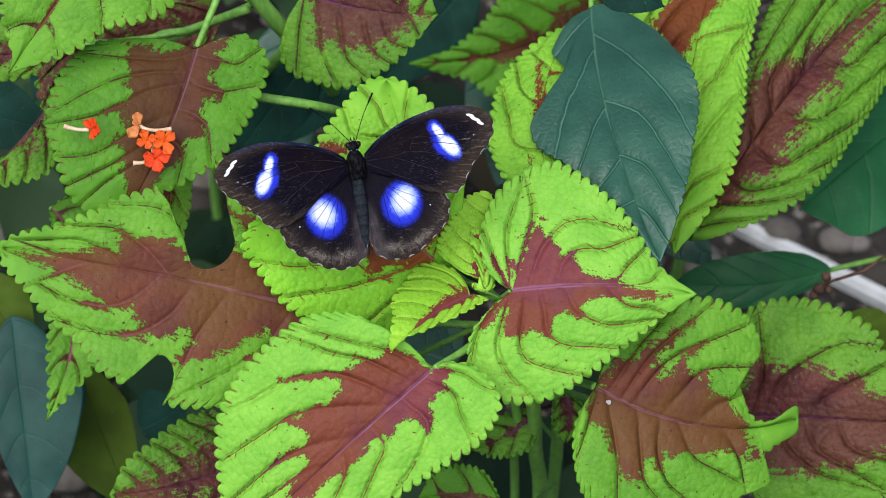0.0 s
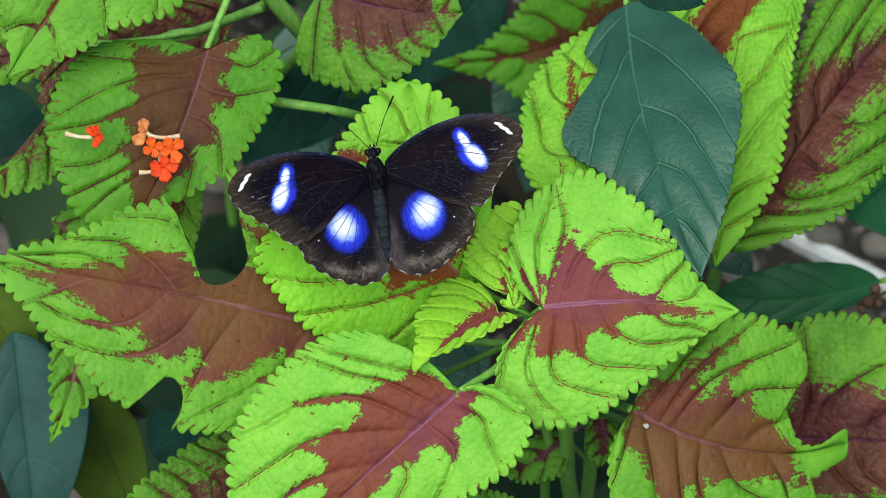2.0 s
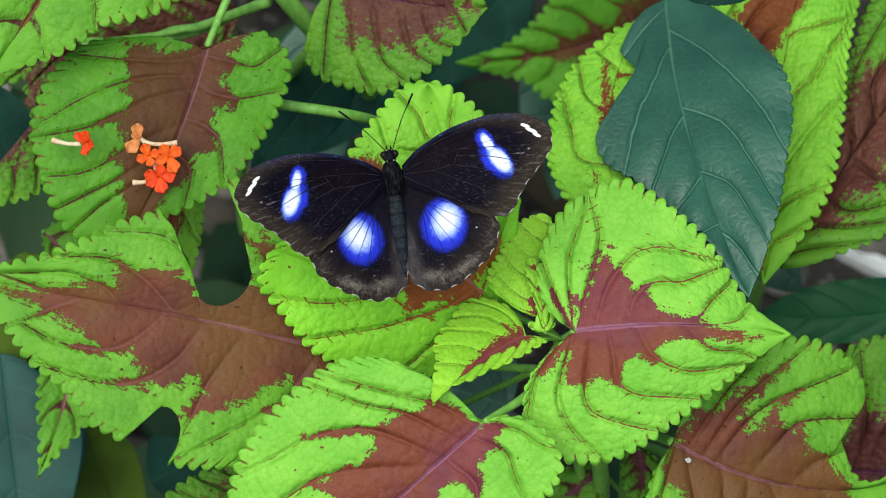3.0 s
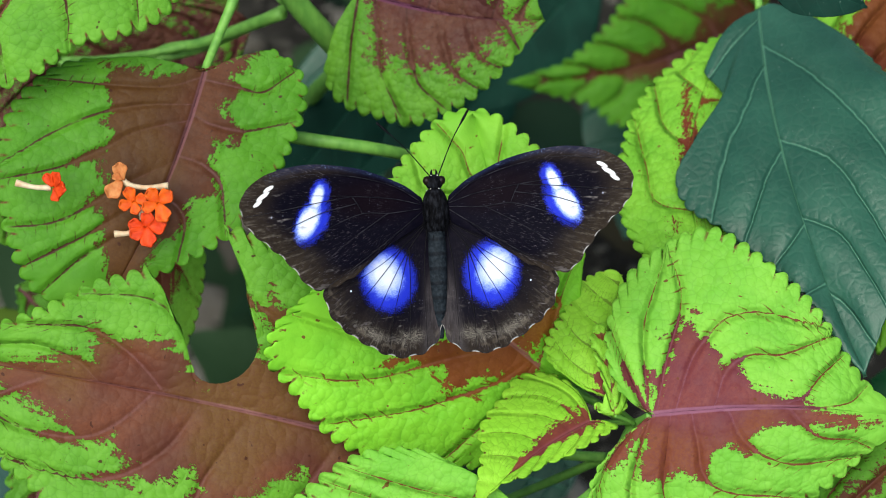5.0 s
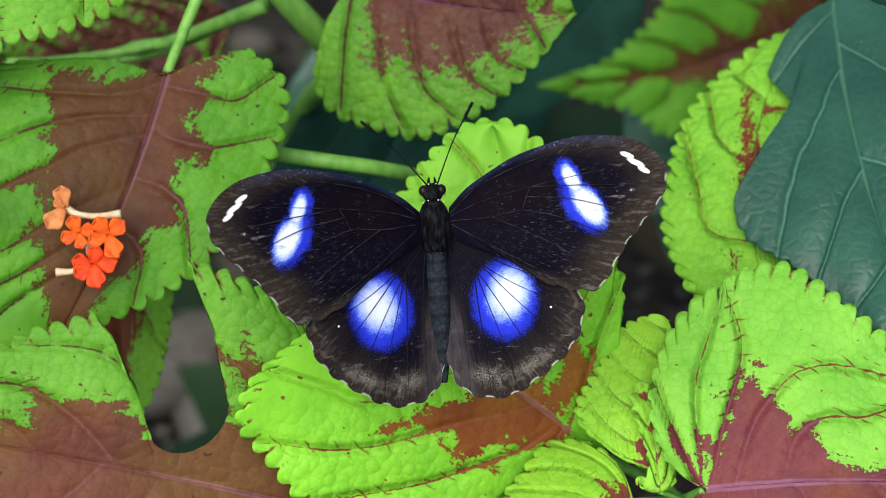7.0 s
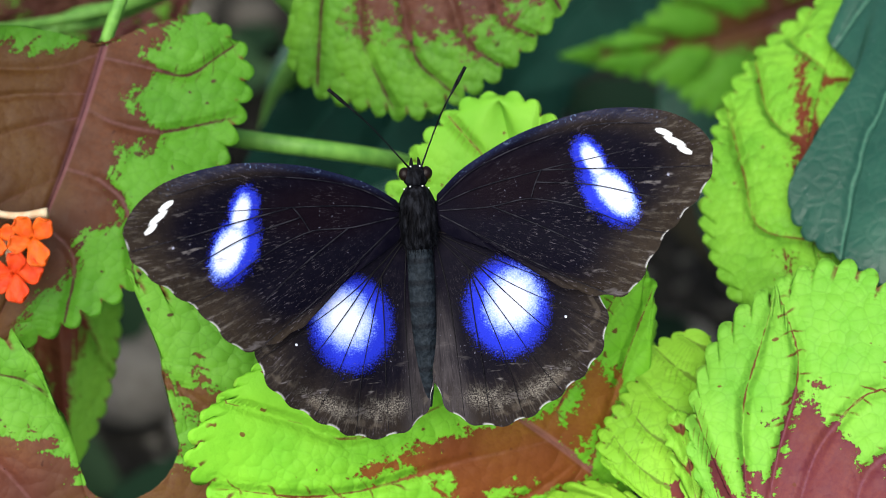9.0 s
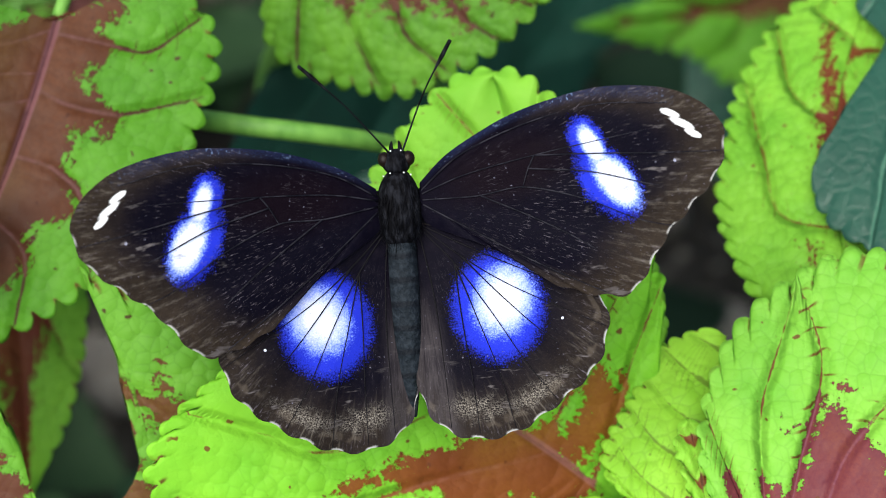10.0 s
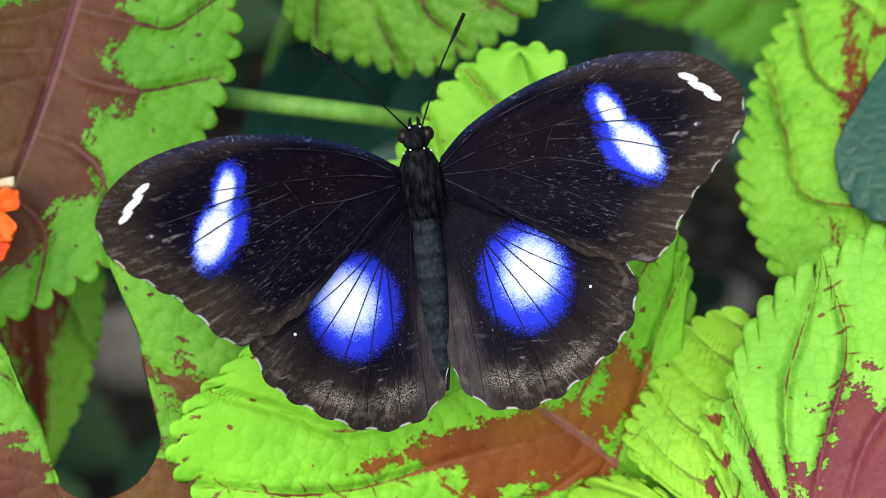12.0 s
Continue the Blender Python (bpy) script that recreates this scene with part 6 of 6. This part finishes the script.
def wing_material(hind):
    n = Nodes("hindwing" if hind else "forewing")
    q = n.attr("wing", 1)
    grain, fine = n.noise(900, 4, q, 0.7), n.noise(5200, 2, q, 0.7)

    def spot(x, y, a, b, turn, rough=0.5):
        m = n.tree.nodes.new("ShaderNodeMapping")
        m.vector_type = "TEXTURE"
        n.put(m.inputs[0], q)
        m.inputs[1].default_value = (x * K, y * K, 0)
        m.inputs[2].default_value = (0, 0, radians(turn))
        m.inputs[3].default_value = (a * K, b * K, 1)
        far = n.vec("LENGTH", n.vec("MULTIPLY", m.outputs[0], (1.0, 1.0, 0.0)))
        return n.math("ADD", far, n.math("MULTIPLY", n.math("ADD", n.math("SUBTRACT", fine, 0.5), n.math("SUBTRACT", grain, 0.5)), rough))

    edge = n.attr("edge")
    out = n.vec("LENGTH", q)
    black, brown = ((0.0036, 0.0031, 0.0072), (0.0105, 0.0085, 0.0135)) if hind else ((0.0026, 0.0022, 0.0064), (0.0068, 0.0053, 0.0110))
    colour = n.mix(n.math("MULTIPLY", n.ramp(grain, 0.45, 0.75), 0.6), black, brown)
    margin = n.math("MULTIPLY", n.ramp(edge, 0.0086, 0.0008, 0.0, 1.0), n.ramp(out, 0.014, 0.026))
    colour = n.mix(n.math("MULTIPLY", margin, n.ramp(grain, 0.1, 0.8, 0.35, 0.9)), colour, (0.024, 0.018, 0.014) if hind else (0.034, 0.025, 0.017))
    colour = n.mix(n.math("MULTIPLY", margin, n.ramp(fine, 0.55, 0.75, 0.0, 0.35)), colour, (0.08, 0.066, 0.054))
    # pale worn scales run outwards between the veins, thickest near the outer margin
    ray = n.noise(1.0, 4, n.vec("MULTIPLY", n.attr("polar", 1), (46.0, 260.0, 1.0)), 0.7)
    worn = n.ramp(n.noise(95, 2, q), 0.42, 0.62)
    colour = n.mix(n.math("MULTIPLY", n.ramp(ray, 0.50, 0.70, 0.0, 0.75), n.math("MULTIPLY", margin, worn)), colour, (0.120, 0.104, 0.088))
    blue, light, white = (0.016, 0.030, 0.50), (0.15, 0.25, 0.90), (0.70, 0.76, 0.96)

    def glow(colour, halo, heart, soft):
        speck = n.math("MULTIPLY", n.math("SUBTRACT", n.noise(4200, 2, q), 0.5), 0.9)
        colour = n.mix(n.ramp(n.math("ADD", halo, n.math("MULTIPLY", speck, 0.5)), 0.74, 1.04, 1.0, 0.0), colour, blue)
        heart = n.math("ADD", heart, n.math("MULTIPLY", speck, 0.5))
        colour = n.mix(n.ramp(heart, 1.0 - soft * 0.4, 1.12, 1.0, 0.0), colour, light)
        return n.mix(n.ramp(heart, 0.95 - soft, 0.98, 1.0, 0.0), colour, white)

    if hind:
        colour = glow(colour, spot(150, -207, 84, 94, -8, 0.30), spot(160, -196, 55, 66, -30, 0.5), 0.72)
        for x, y, r in ((257, -232, 2.6),):
            colour = n.mix(n.ramp(spot(x, y, r, r, 0, 0.2), 0.7, 1.0, 1.0, 0.0), colour, white)
        patch = n.math("MINIMUM", spot(92, -368, 70, 26, -4, 2.6), spot(200, -352, 70, 22, 28, 2.8))
        colour = n.mix(n.math("MULTIPLY", n.ramp(patch, 0.1, 1.3, 1.0, 0.0), n.ramp(fine, 0.46, 0.62, 0.0, 0.8)), colour, (0.34, 0.31, 0.27))
        inner = n.math("MULTIPLY", n.ramp(n.vec("DOT_PRODUCT", q, (1.0, 0.12, 0.0)), 2 * K, 34 * K, 1.0, 0.0), n.ramp(n.vec("DOT_PRODUCT", q, (0.0, -1.0, 0.0)), 150 * K, 260 * K))
        colour = n.mix(n.math("MULTIPLY", inner, n.ramp(ray, 0.3, 0.7, 0.3, 0.9)), colour, (0.055, 0.048, 0.053))
        dash = n.math("MULTIPLY", n.ramp(edge, 0.0010, 0.0014), n.ramp(edge, 0.0019, 0.0024, 1.0, 0.0))
        colour = n.mix(n.math("MULTIPLY", dash, n.ramp(n.noise(500, 1, q), 0.48, 0.60, 0.0, 0.16)), colour, (0.22, 0.18, 0.14))
    else:
        halo = n.math("MINIMUM", spot(357, -33, 73, 45, -58, 0.7), spot(330, 34, 46, 30, -62, 0.8))
        heart = n.math("MINIMUM", spot(368, -34, 56, 28, -56, 0.45), spot(337, 28, 38, 17, -64, 0.55))
        colour = glow(colour, halo, heart, 0.42)
        apex = n.math("MINIMUM", n.math("MINIMUM", spot(471, 61, 18, 6, -28, 0.45), spot(502, 25, 16, 6, -34, 0.45)), spot(487, 43, 24, 6.5, -32, 0.45))
        colour = n.mix(n.ramp(apex, 0.75, 1.0, 1.0, 0.0), colour, (0.80, 0.81, 0.84))
        colour = n.mix(n.ramp(spot(467, -14, 3, 3, 0, 0.2), 0.6, 1.0, 0.8, 0.0), colour, (0.4, 0.42, 0.6))
        # blue sheen and sparkle of the leading edge, painted into the wing colour
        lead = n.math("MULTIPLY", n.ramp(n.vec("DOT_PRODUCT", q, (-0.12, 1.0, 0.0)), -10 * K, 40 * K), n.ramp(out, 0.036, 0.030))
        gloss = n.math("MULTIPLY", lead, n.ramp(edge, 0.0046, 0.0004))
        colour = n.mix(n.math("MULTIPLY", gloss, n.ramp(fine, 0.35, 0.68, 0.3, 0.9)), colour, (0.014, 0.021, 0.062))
        painted_glint = n.math("MULTIPLY", lead, n.math("MULTIPLY", n.ramp(edge, 0.0034, 0.0018), n.ramp(n.noise(2000, 2, q), 0.56, 0.66)))
        colour = n.mix(n.math("MULTIPLY", painted_glint, n.ramp(n.noise(160, 1, q), 0.45, 0.6, 0.05, 0.7)), colour, (0.18, 0.26, 0.45))
        russet = n.ramp(spot(190, 10, 170, 75, 8, 0.3), 0.3, 1.0, 0.4, 0.0)
        colour = n.mix(russet, colour, (0.0075, 0.0026, 0.0030))
    # worn streaks of pale scales along the wing
    streak = n.noise(700, 3, n.vec("MULTIPLY", q, (0.25, 1.0, 1.0)), 0.7)
    colour = n.mix(n.math("MULTIPLY", n.ramp(streak, 0.57, 0.68, 0.0, 0.75), n.math("MULTIPLY", n.ramp(out, 0.016, 0.026), n.ramp(n.noise(110, 2, q), 0.50, 0.62))), colour, (0.15, 0.135, 0.14))
    # scratches where scales have rubbed off between the veins
    scratch = n.noise(1.0, 3, n.vec("MULTIPLY", n.attr("polar", 1), (95.0, 700.0, 1.0)), 0.7)
    rubbed = n.math("MULTIPLY", n.ramp(n.noise(75, 3, n.vec("ADD", q, (0.4, 0.0, 0.0))), 0.45, 0.62), n.ramp(out, 0.006, 0.014))
    colour = n.mix(n.math("MULTIPLY", n.ramp(scratch, 0.58, 0.70, 0.0, 0.6), rubbed), colour, (0.16, 0.14, 0.17))
    scales = n.ramp(n.math("ADD", n.noise(2600, 1, q), n.math("MULTIPLY", n.noise(120, 2, q), 0.25)), 0.84, 0.88)
    colour = n.mix(n.math("MULTIPLY", scales, n.ramp(grain, 0.46, 0.58, 0.0, 0.45)), colour, (0.22, 0.22, 0.30))
    fringe = n.math("MULTIPLY", n.ramp(n.math("ADD", edge, n.math("MULTIPLY", n.math("SUBTRACT", fine, 0.5), 0.0003)), 0.00005, 0.00032, 0.62, 0.0), n.ramp(n.math("ADD", n.attr("dip"), n.math("MULTIPLY", n.noise(260, 1, q), 2.2)), 1.05, 1.6))
    fringe = n.math("MULTIPLY", fringe, n.ramp(n.vec("DOT_PRODUCT", q, (0.45, -1.0, 0.0)), 190 * K, 250 * K))
    fringe = fringe if hind else n.math("MULTIPLY", fringe, n.ramp(out, 0.0285, 0.0310))
    colour = n.mix(fringe, colour, (0.58, 0.58, 0.58))
    n.bump(n.math("ADD", grain, n.math("MULTIPLY", fine, 0.7)), 0.00012, 0.6)
    return n.finish(colour, n.ramp(grain, 0.3, 0.7, 0.45, 0.65), 0.03)


def wing_mesh(name, outline, root, sign, material, scallop, lift):
    """A wing as rings from its root out to a scalloped edge, gently bent, with vein ridges."""
    line, run = curve_through([*outline, outline[0]], 361)
    line = line[:-1]
    slope = np.gradient(line, axis=0)
    slope /= np.linalg.norm(slope, axis=1)[:, None] + 1e-9
    out = np.stack([-slope[:, 1], slope[:, 0]], 1)
    run_at = np.arange(len(line)) / len(line)
    amount, waves = scallop
    outer = np.clip((np.hypot(*(line - root).T) - 180) / 120, 0, 1)
    outer = outer * np.clip(0.35 - 1.6 * out[:, 1], 0, 1) if name == "forewing" else outer
    wave = np.sin(2 * np.pi * waves * run_at) * outer
    line = line + out * (amount * 0.5 * wave)[:, None]
    rings = np.r_[np.linspace(0, 0.9, 26), 0.94, 0.97, 0.985, 1.0]
    verts, faces, wing, edge, polar, dip = [], [], [], [], [], []
    n = len(line)
    for k in rings:
        for j in range(n):
            p = root + (line[j] - root) * k
            far = np.hypot(*(p - root)) * K
            h = lift * far * (1 - far / 0.06) + 0.00035 * math.sin(26 * run_at[j] * 2) * k * k
            verts.append((sign * p[0] * K, p[1] * K, h))
            wing.append((p[0] * K, p[1] * K, 0))
            edge.append(np.hypot(*(line[j] - root)) * (1 - k) * K)
            dip.append(-wave[j])
            polar.append((math.atan2(*(line[j] - root)[::-1]), far, 0))
    for i in range(len(rings) - 1):
        for j in range(n):
            a, b = i * n + j, i * n + (j + 1) % n
            quad = (a, b, b + n, a + n)
            faces.append(quad if sign < 0 else quad[::-1])
    return mesh_of(name, verts, faces, material, {"wing": wing, "edge": edge, "polar": polar, "dip": dip})


FORE = [(40, 6), (110, 54), (222, 97), (350, 117), (453, 105), (517, 76), (548, 38), (550, 6), (532, -42), (487, -86), (438, -130), (378, -207), (321, -213), (240, -181), (142, -112), (38, -60)]
HIND = [(37, -51), (142, -102), (259, -158), (322, -198), (331, -245), (310, -307), (240, -367), (160, -412), (88, -418), (25, -388), (4, -330), (3, -258), (8, -146)]
BODY = [
    (0, (-0.02439, 0.0048, 0.33352), (37.99, -0.34, 9.83)),
    (1.5, (-0.02442, 0.00502, 0.3337), (38.26, -0.41, 9.91)),
    (2.5, (-0.02452, 0.00532, 0.33396), (38.99, -0.38, 9.88)),
    (4.3, (-0.02286, 0.0083, 0.33616), (40.9, 0.83, 8.41)),
    (4.5, (-0.02286, 0.0083, 0.33616), (40.9, 0.83, 8.41)),
    (5, (-0.02262, 0.00922, 0.33687), (40.17, 2.97, 5.8)),
    (5.5, (-0.02242, 0.00997, 0.33745), (39.83, 3.89, 4.68)),
    (6, (-0.02273, 0.01052, 0.33794), (39.83, 3.89, 4.68)),
    (6.5, (-0.02304, 0.01107, 0.33843), (43.44, 2.57, 6.29)),
    (7, (-0.02376, 0.01139, 0.33879), (40.39, 2.36, 6.55)),
    (9, (-0.02437, 0.0123, 0.33961), (43.1, 2.88, 5.92)),
    (9.5, (-0.02402, 0.01239, 0.33964), (43.78, 2.87, 5.93)),
    (10.5, (-0.02399, 0.01247, 0.3397), (42.91, 2.89, 5.9)),
    (12, (-0.02456, 0.01262, 0.3399), (45.68, 0.92, 8.3)),
]
WINGS = [
    (0, 6.1, 9.6, -3.2, 4.2),
    (1.5, 8.3, 10.7, -5.0, 2.7),
    (2.5, 12.3, 13.9, -5.7, 2.0),
    (4.3, 23.8, 25.0, -3.3, 3.2),
    (4.5, 23.8, 25.0, -3.3, 3.2),
    (5, 16.5, 19.4, -2.2, 0.8),
    (5.5, 15.4, 18.2, -2.2, 0.8),
    (6, 15.4, 18.2, -2.2, 0.8),
    (6.5, 33.7, 34.0, -0.4, 1.1),
    (7, 25.1, 25.0, -0.9, 4.1),
    (9, 18.4, 16.6, -4.6, 5.0),
    (9.5, 19.1, 16.9, -4.1, 4.9),
    (10.5, 20.0, 18.0, -4.6, 4.7),
    (12, 20.3, 18.2, -4.0, 5.1),
]


def fur_material():
    n = Nodes("black_fur")
    where = n.place()
    hair = n.noise(1600, 3, n.vec("MULTIPLY", where, (1.0, 0.3, 1.0)))
    colour = n.mix(n.ramp(hair, 0.4, 0.7), (0.002, 0.002, 0.003), (0.014, 0.015, 0.020))
    n.bump(hair, 0.0004, 1.0)
    return n.finish(colour, 0.7, 0.05)


def abdomen_material():
    n = Nodes("abdomen")
    where = n.place()
    rings = n.math("SINE", n.math("MULTIPLY", n.vec("DOT_PRODUCT", where, (0.0, 1.0, 0.0)), 2200))
    hair = n.noise(1500, 3, where)
    colour = n.mix(n.ramp(hair, 0.35, 0.7), (0.010, 0.014, 0.019), (0.022, 0.029, 0.038))
    colour = n.mix(n.ramp(rings, 0.4, 1.0, 0.0, 0.7), colour, (0.006, 0.007, 0.01))
    n.bump(n.math("ADD", n.math("MULTIPLY", hair, 2.0), n.math("MULTIPLY", rings, 0.4)), 0.0002, 0.8)
    return n.finish(colour, 0.65, 0.08)


def butterfly():
    b = tagged(new("butterfly"), "black butterfly with blue-ringed white wing spots, resting on a coleus leaf", "butterfly")
    fur, belly = fur_material(), abdomen_material()
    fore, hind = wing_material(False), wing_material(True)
    wings = []
    ridge, nerve = Nodes("dark_vein"), Nodes("grey_vein")
    ridge = ridge.finish(ridge.mix(ridge.noise(800), (0.002, 0.002, 0.003), (0.010, 0.009, 0.012)), 0.6, 0.1)
    nerve = nerve.finish(nerve.mix(nerve.ramp(nerve.noise(500), 0.4, 0.65), (0.004, 0.004, 0.008), (0.026, 0.025, 0.034)), 0.6, 0.1)
    for sign, side in ((1, "right"), (-1, "left")):
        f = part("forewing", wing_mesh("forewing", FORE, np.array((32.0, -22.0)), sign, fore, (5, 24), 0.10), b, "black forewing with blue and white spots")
        h = part("hindwing", wing_mesh("hindwing", HIND, np.array((28.0, -62.0)), sign, hind, (6, 19), 0.05), b, "black hindwing with a large blue-white spot")
        nerves = {f: [[(40, -8), (110, 38), (222, 74), (350, 91), (465, 78)], [(40, -14), (120, 8), (240, 24), (350, 34), (470, 44)], [(240, 24), (340, 14), (440, 2), (542, -8)], [(228, 4), (330, -14), (425, -46), (512, -66)],
                      [(40, -24), (140, -29), (214, -24), (310, -54), (395, -98), (452, -116)], [(140, -29), (225, -75), (300, -122), (388, -192)], [(40, -32), (120, -84), (225, -150), (328, -208)], [(240, 24), (226, 2), (214, -24)]],
                  h: [[(30, -62), (120, -110), (220, -158), (318, -200)], [(30, -64), (95, -118), (180, -175), (328, -250)], [(95, -118), (160, -190), (230, -258), (306, -308)], [(30, -68), (84, -130), (140, -215), (190, -300), (236, -364)],
                      [(84, -130), (112, -215), (142, -310), (162, -406)], [(84, -130), (88, -220), (96, -320), (100, -410)], [(28, -72), (44, -180), (50, -290), (52, -398)]]}
        for w, lift, z, root in ((f, 0.10, 0.00012, np.array((32.0, -22.0))), (h, 0.05, 0.00012, np.array((28.0, -62.0)))):
            for nerve_line in nerves[w]:
                smooth_line, _ = curve_through(nerve_line, 14)
                line = []
                for p in smooth_line:
                    far = np.hypot(*(p - root)) * K
                    line.append((sign * p[0] * K, p[1] * K, lift * far * (1 - far / 0.06) + z))
                verts, faces = tube(line, (0.00010, 0.00008, 0.00005) if w == f else (0.00009, 0.00006, 0.00004), 6, 24)
                part("wing_vein", mesh_of("wing_vein", verts, faces, nerve if w == f else ridge), w)
        wings.append((f, h, sign))
    verts, faces = ellipsoid((0, -0.0026, 0.0006), (0.0027, 0.0050, 0.0026), 24, 30, 0.10)
    thorax = part("thorax", mesh_of("thorax", verts, faces, fur), b, "furry black thorax")
    rng = random.Random(9)
    hair_v, hair_f = [], []
    for k in range(420):
        a, q = rng.uniform(0.15, math.pi - 0.15), rng.uniform(-1, 1)
        wide = math.sqrt(1 - q * q)
        foot = Vector((0.0026 * wide * math.cos(a), -0.0026 + 0.0049 * q, 0.0006 + 0.0025 * wide * math.sin(a)))
        tip_h = foot + Vector((0.0007 * math.cos(a), -0.0014, 0.0005 * math.sin(a))) * rng.uniform(0.6, 1.3)
        side = Vector((0.00004, 0.00002, 0.00003))
        first = len(hair_v)
        hair_v += [foot - side, foot + side, tip_h, foot + Vector((0, 0.00004, 0.00005))]
        hair_f += [(first, first + 1, first + 2), (first + 1, first + 3, first + 2), (first + 3, first, first + 2)]
    tagged(part("hair", mesh_of("hair", hair_v, hair_f, fur), thorax), kind="stuff")
    line = [(0, -0.006, 0.0006), (0, -0.0125, 0.0008), (0, -0.0195, 0.0004), (0, -0.0272, -0.0004)]
    verts, faces = tube(line, (0.0017, 0.0018, 0.0017, 0.0013, 0.0005), 16, 40)
    part("abdomen", mesh_of("abdomen", verts, faces, belly), b, "slate-black ringed abdomen")
    verts, faces = ellipsoid((0, 0.0031, 0.0008), (0.0017, 0.0016, 0.0015), rough=0.05)
    head = part("head", mesh_of("head", verts, faces, fur), b)
    eye_mat = Nodes("eye")
    eye_mat = eye_mat.finish(eye_mat.mix(eye_mat.noise(3000), (0.004, 0.002, 0.002), (0.012, 0.005, 0.004)), 0.4, 0.2)
    white = Nodes("white_dot")
    white = white.finish(white.mix(white.noise(4000), (0.6, 0.6, 0.62), (0.8, 0.8, 0.8)), 0.6)
    for s in (1, -1):
        verts, faces = ellipsoid((s * 0.0014, 0.0035, 0.0010), (0.0008, 0.0009, 0.0009), 10, 14)
        part("eye", mesh_of("eye", verts, faces, eye_mat), head, "dark brown compound eye")
        for x, y in ((0.0006, 0.0045), (0.0008, 0.0019), (0.0016, 0.0016)):
            verts, faces = ellipsoid((s * x, y, 0.0020 if y > 0.003 else 0.0020), (0.00012, 0.00011, 0.00010), 6, 8)
            part("white_dot", mesh_of("white_dot", verts, faces, white), head)
        verts, faces = tube([(s * 0.0005, 0.0043, 0.0012), (s * 0.0005, 0.0051, 0.0011), (s * 0.0004, 0.0056, 0.0012)], (0.0003, 0.00026, 0.0001), 8, 10)
        part("palp", mesh_of("palp", verts, faces, fur), head)
        tip = (0.0072, 0.0170, 0.0028) if s > 0 else (-0.0107, 0.0151, 0.0028)
        line = [(s * 0.0007, 0.0042, 0.0018), (tip[0] * 0.5, 0.0042 + (tip[1] - 0.0042) * 0.52, 0.0027), (tip[0] * 0.86, 0.0042 + (tip[1] - 0.0042) * 0.87, 0.0029), tip]
        verts, faces = tube(line, (0.00013, 0.00011, 0.00010, 0.00010, 0.00010, 0.00011, 0.00026, 0.00022), 8, 50)
        part("antenna", mesh_of("antenna", verts, faces, fur), head, "thin black clubbed antenna")
    for s in (1, -1):
        for y, reach in ((-0.001, 0.0024), (-0.003, 0.0032), (-0.005, 0.0034)):
            verts, faces = tube([(s * 0.0008, y, -0.0012), (s * reach, y + 0.0005, -0.0025), (s * (reach + 0.0006), y, -0.0075)], (0.00025, 0.00018, 0.00012), 6, 14)
            part("leg", mesh_of("leg", verts, faces, fur), b)
    return b, wings


bug, wings = butterfly()
# the lens is kept sharp on the butterfly, at a small aperture
cam.data.dof.use_dof, cam.data.dof.focus_object, cam.data.dof.aperture_fstop = True, bug, 24


def sway():
    """Two leaves give way a little when the butterfly shifts its feet: the upright one twists, the large one rises."""
    for key, steps in (("D2", ((0, 0, 0, 0), (6.4, 0, 0, 0), (7, 0, -1.6, -14), (9, 0.2, -2.5, -20), (12, 0.3, -3.4, -20))), ("A", ((0, 0, 0, 0), (6, 0, 0, 0), (7, 0, 0.4, 0), (9, 0, 1.1, 0), (10, 0, 1.5, 0), (12, 0, 1.6, 0)))):
        rest = leaves[key].matrix_world.copy()
        walk(leaves[key], [(t, rest @ pose(ahead * 0.001, aside * 0.001, 0, twist)) for t, ahead, aside, twist in steps])


def motions():
    sway()
    walk(bug, [(t, pose(*where, *turn)) for t, where, turn in BODY])
    for f, h, sign in wings:
        rows_f, rows_h = [], []
        for t, flap_l, flap_r, sweep_l, sweep_r in WINGS:
            flap, sweep = (flap_r, sweep_r) if sign > 0 else (flap_l, sweep_l)
            hinge = pose(0, 0, 0, 0, -sign * flap, 0)
            rows_f.append((t, pose(0, 0, 0.0006) @ hinge @ pose(0, 0, 0, 0, 0, sign * sweep)))
            rows_h.append((t, hinge @ pose(0, 0, 0, 0, 0, sign * sweep * 0.5)))
        walk(f, rows_f)
        walk(h, rows_h)


motions()
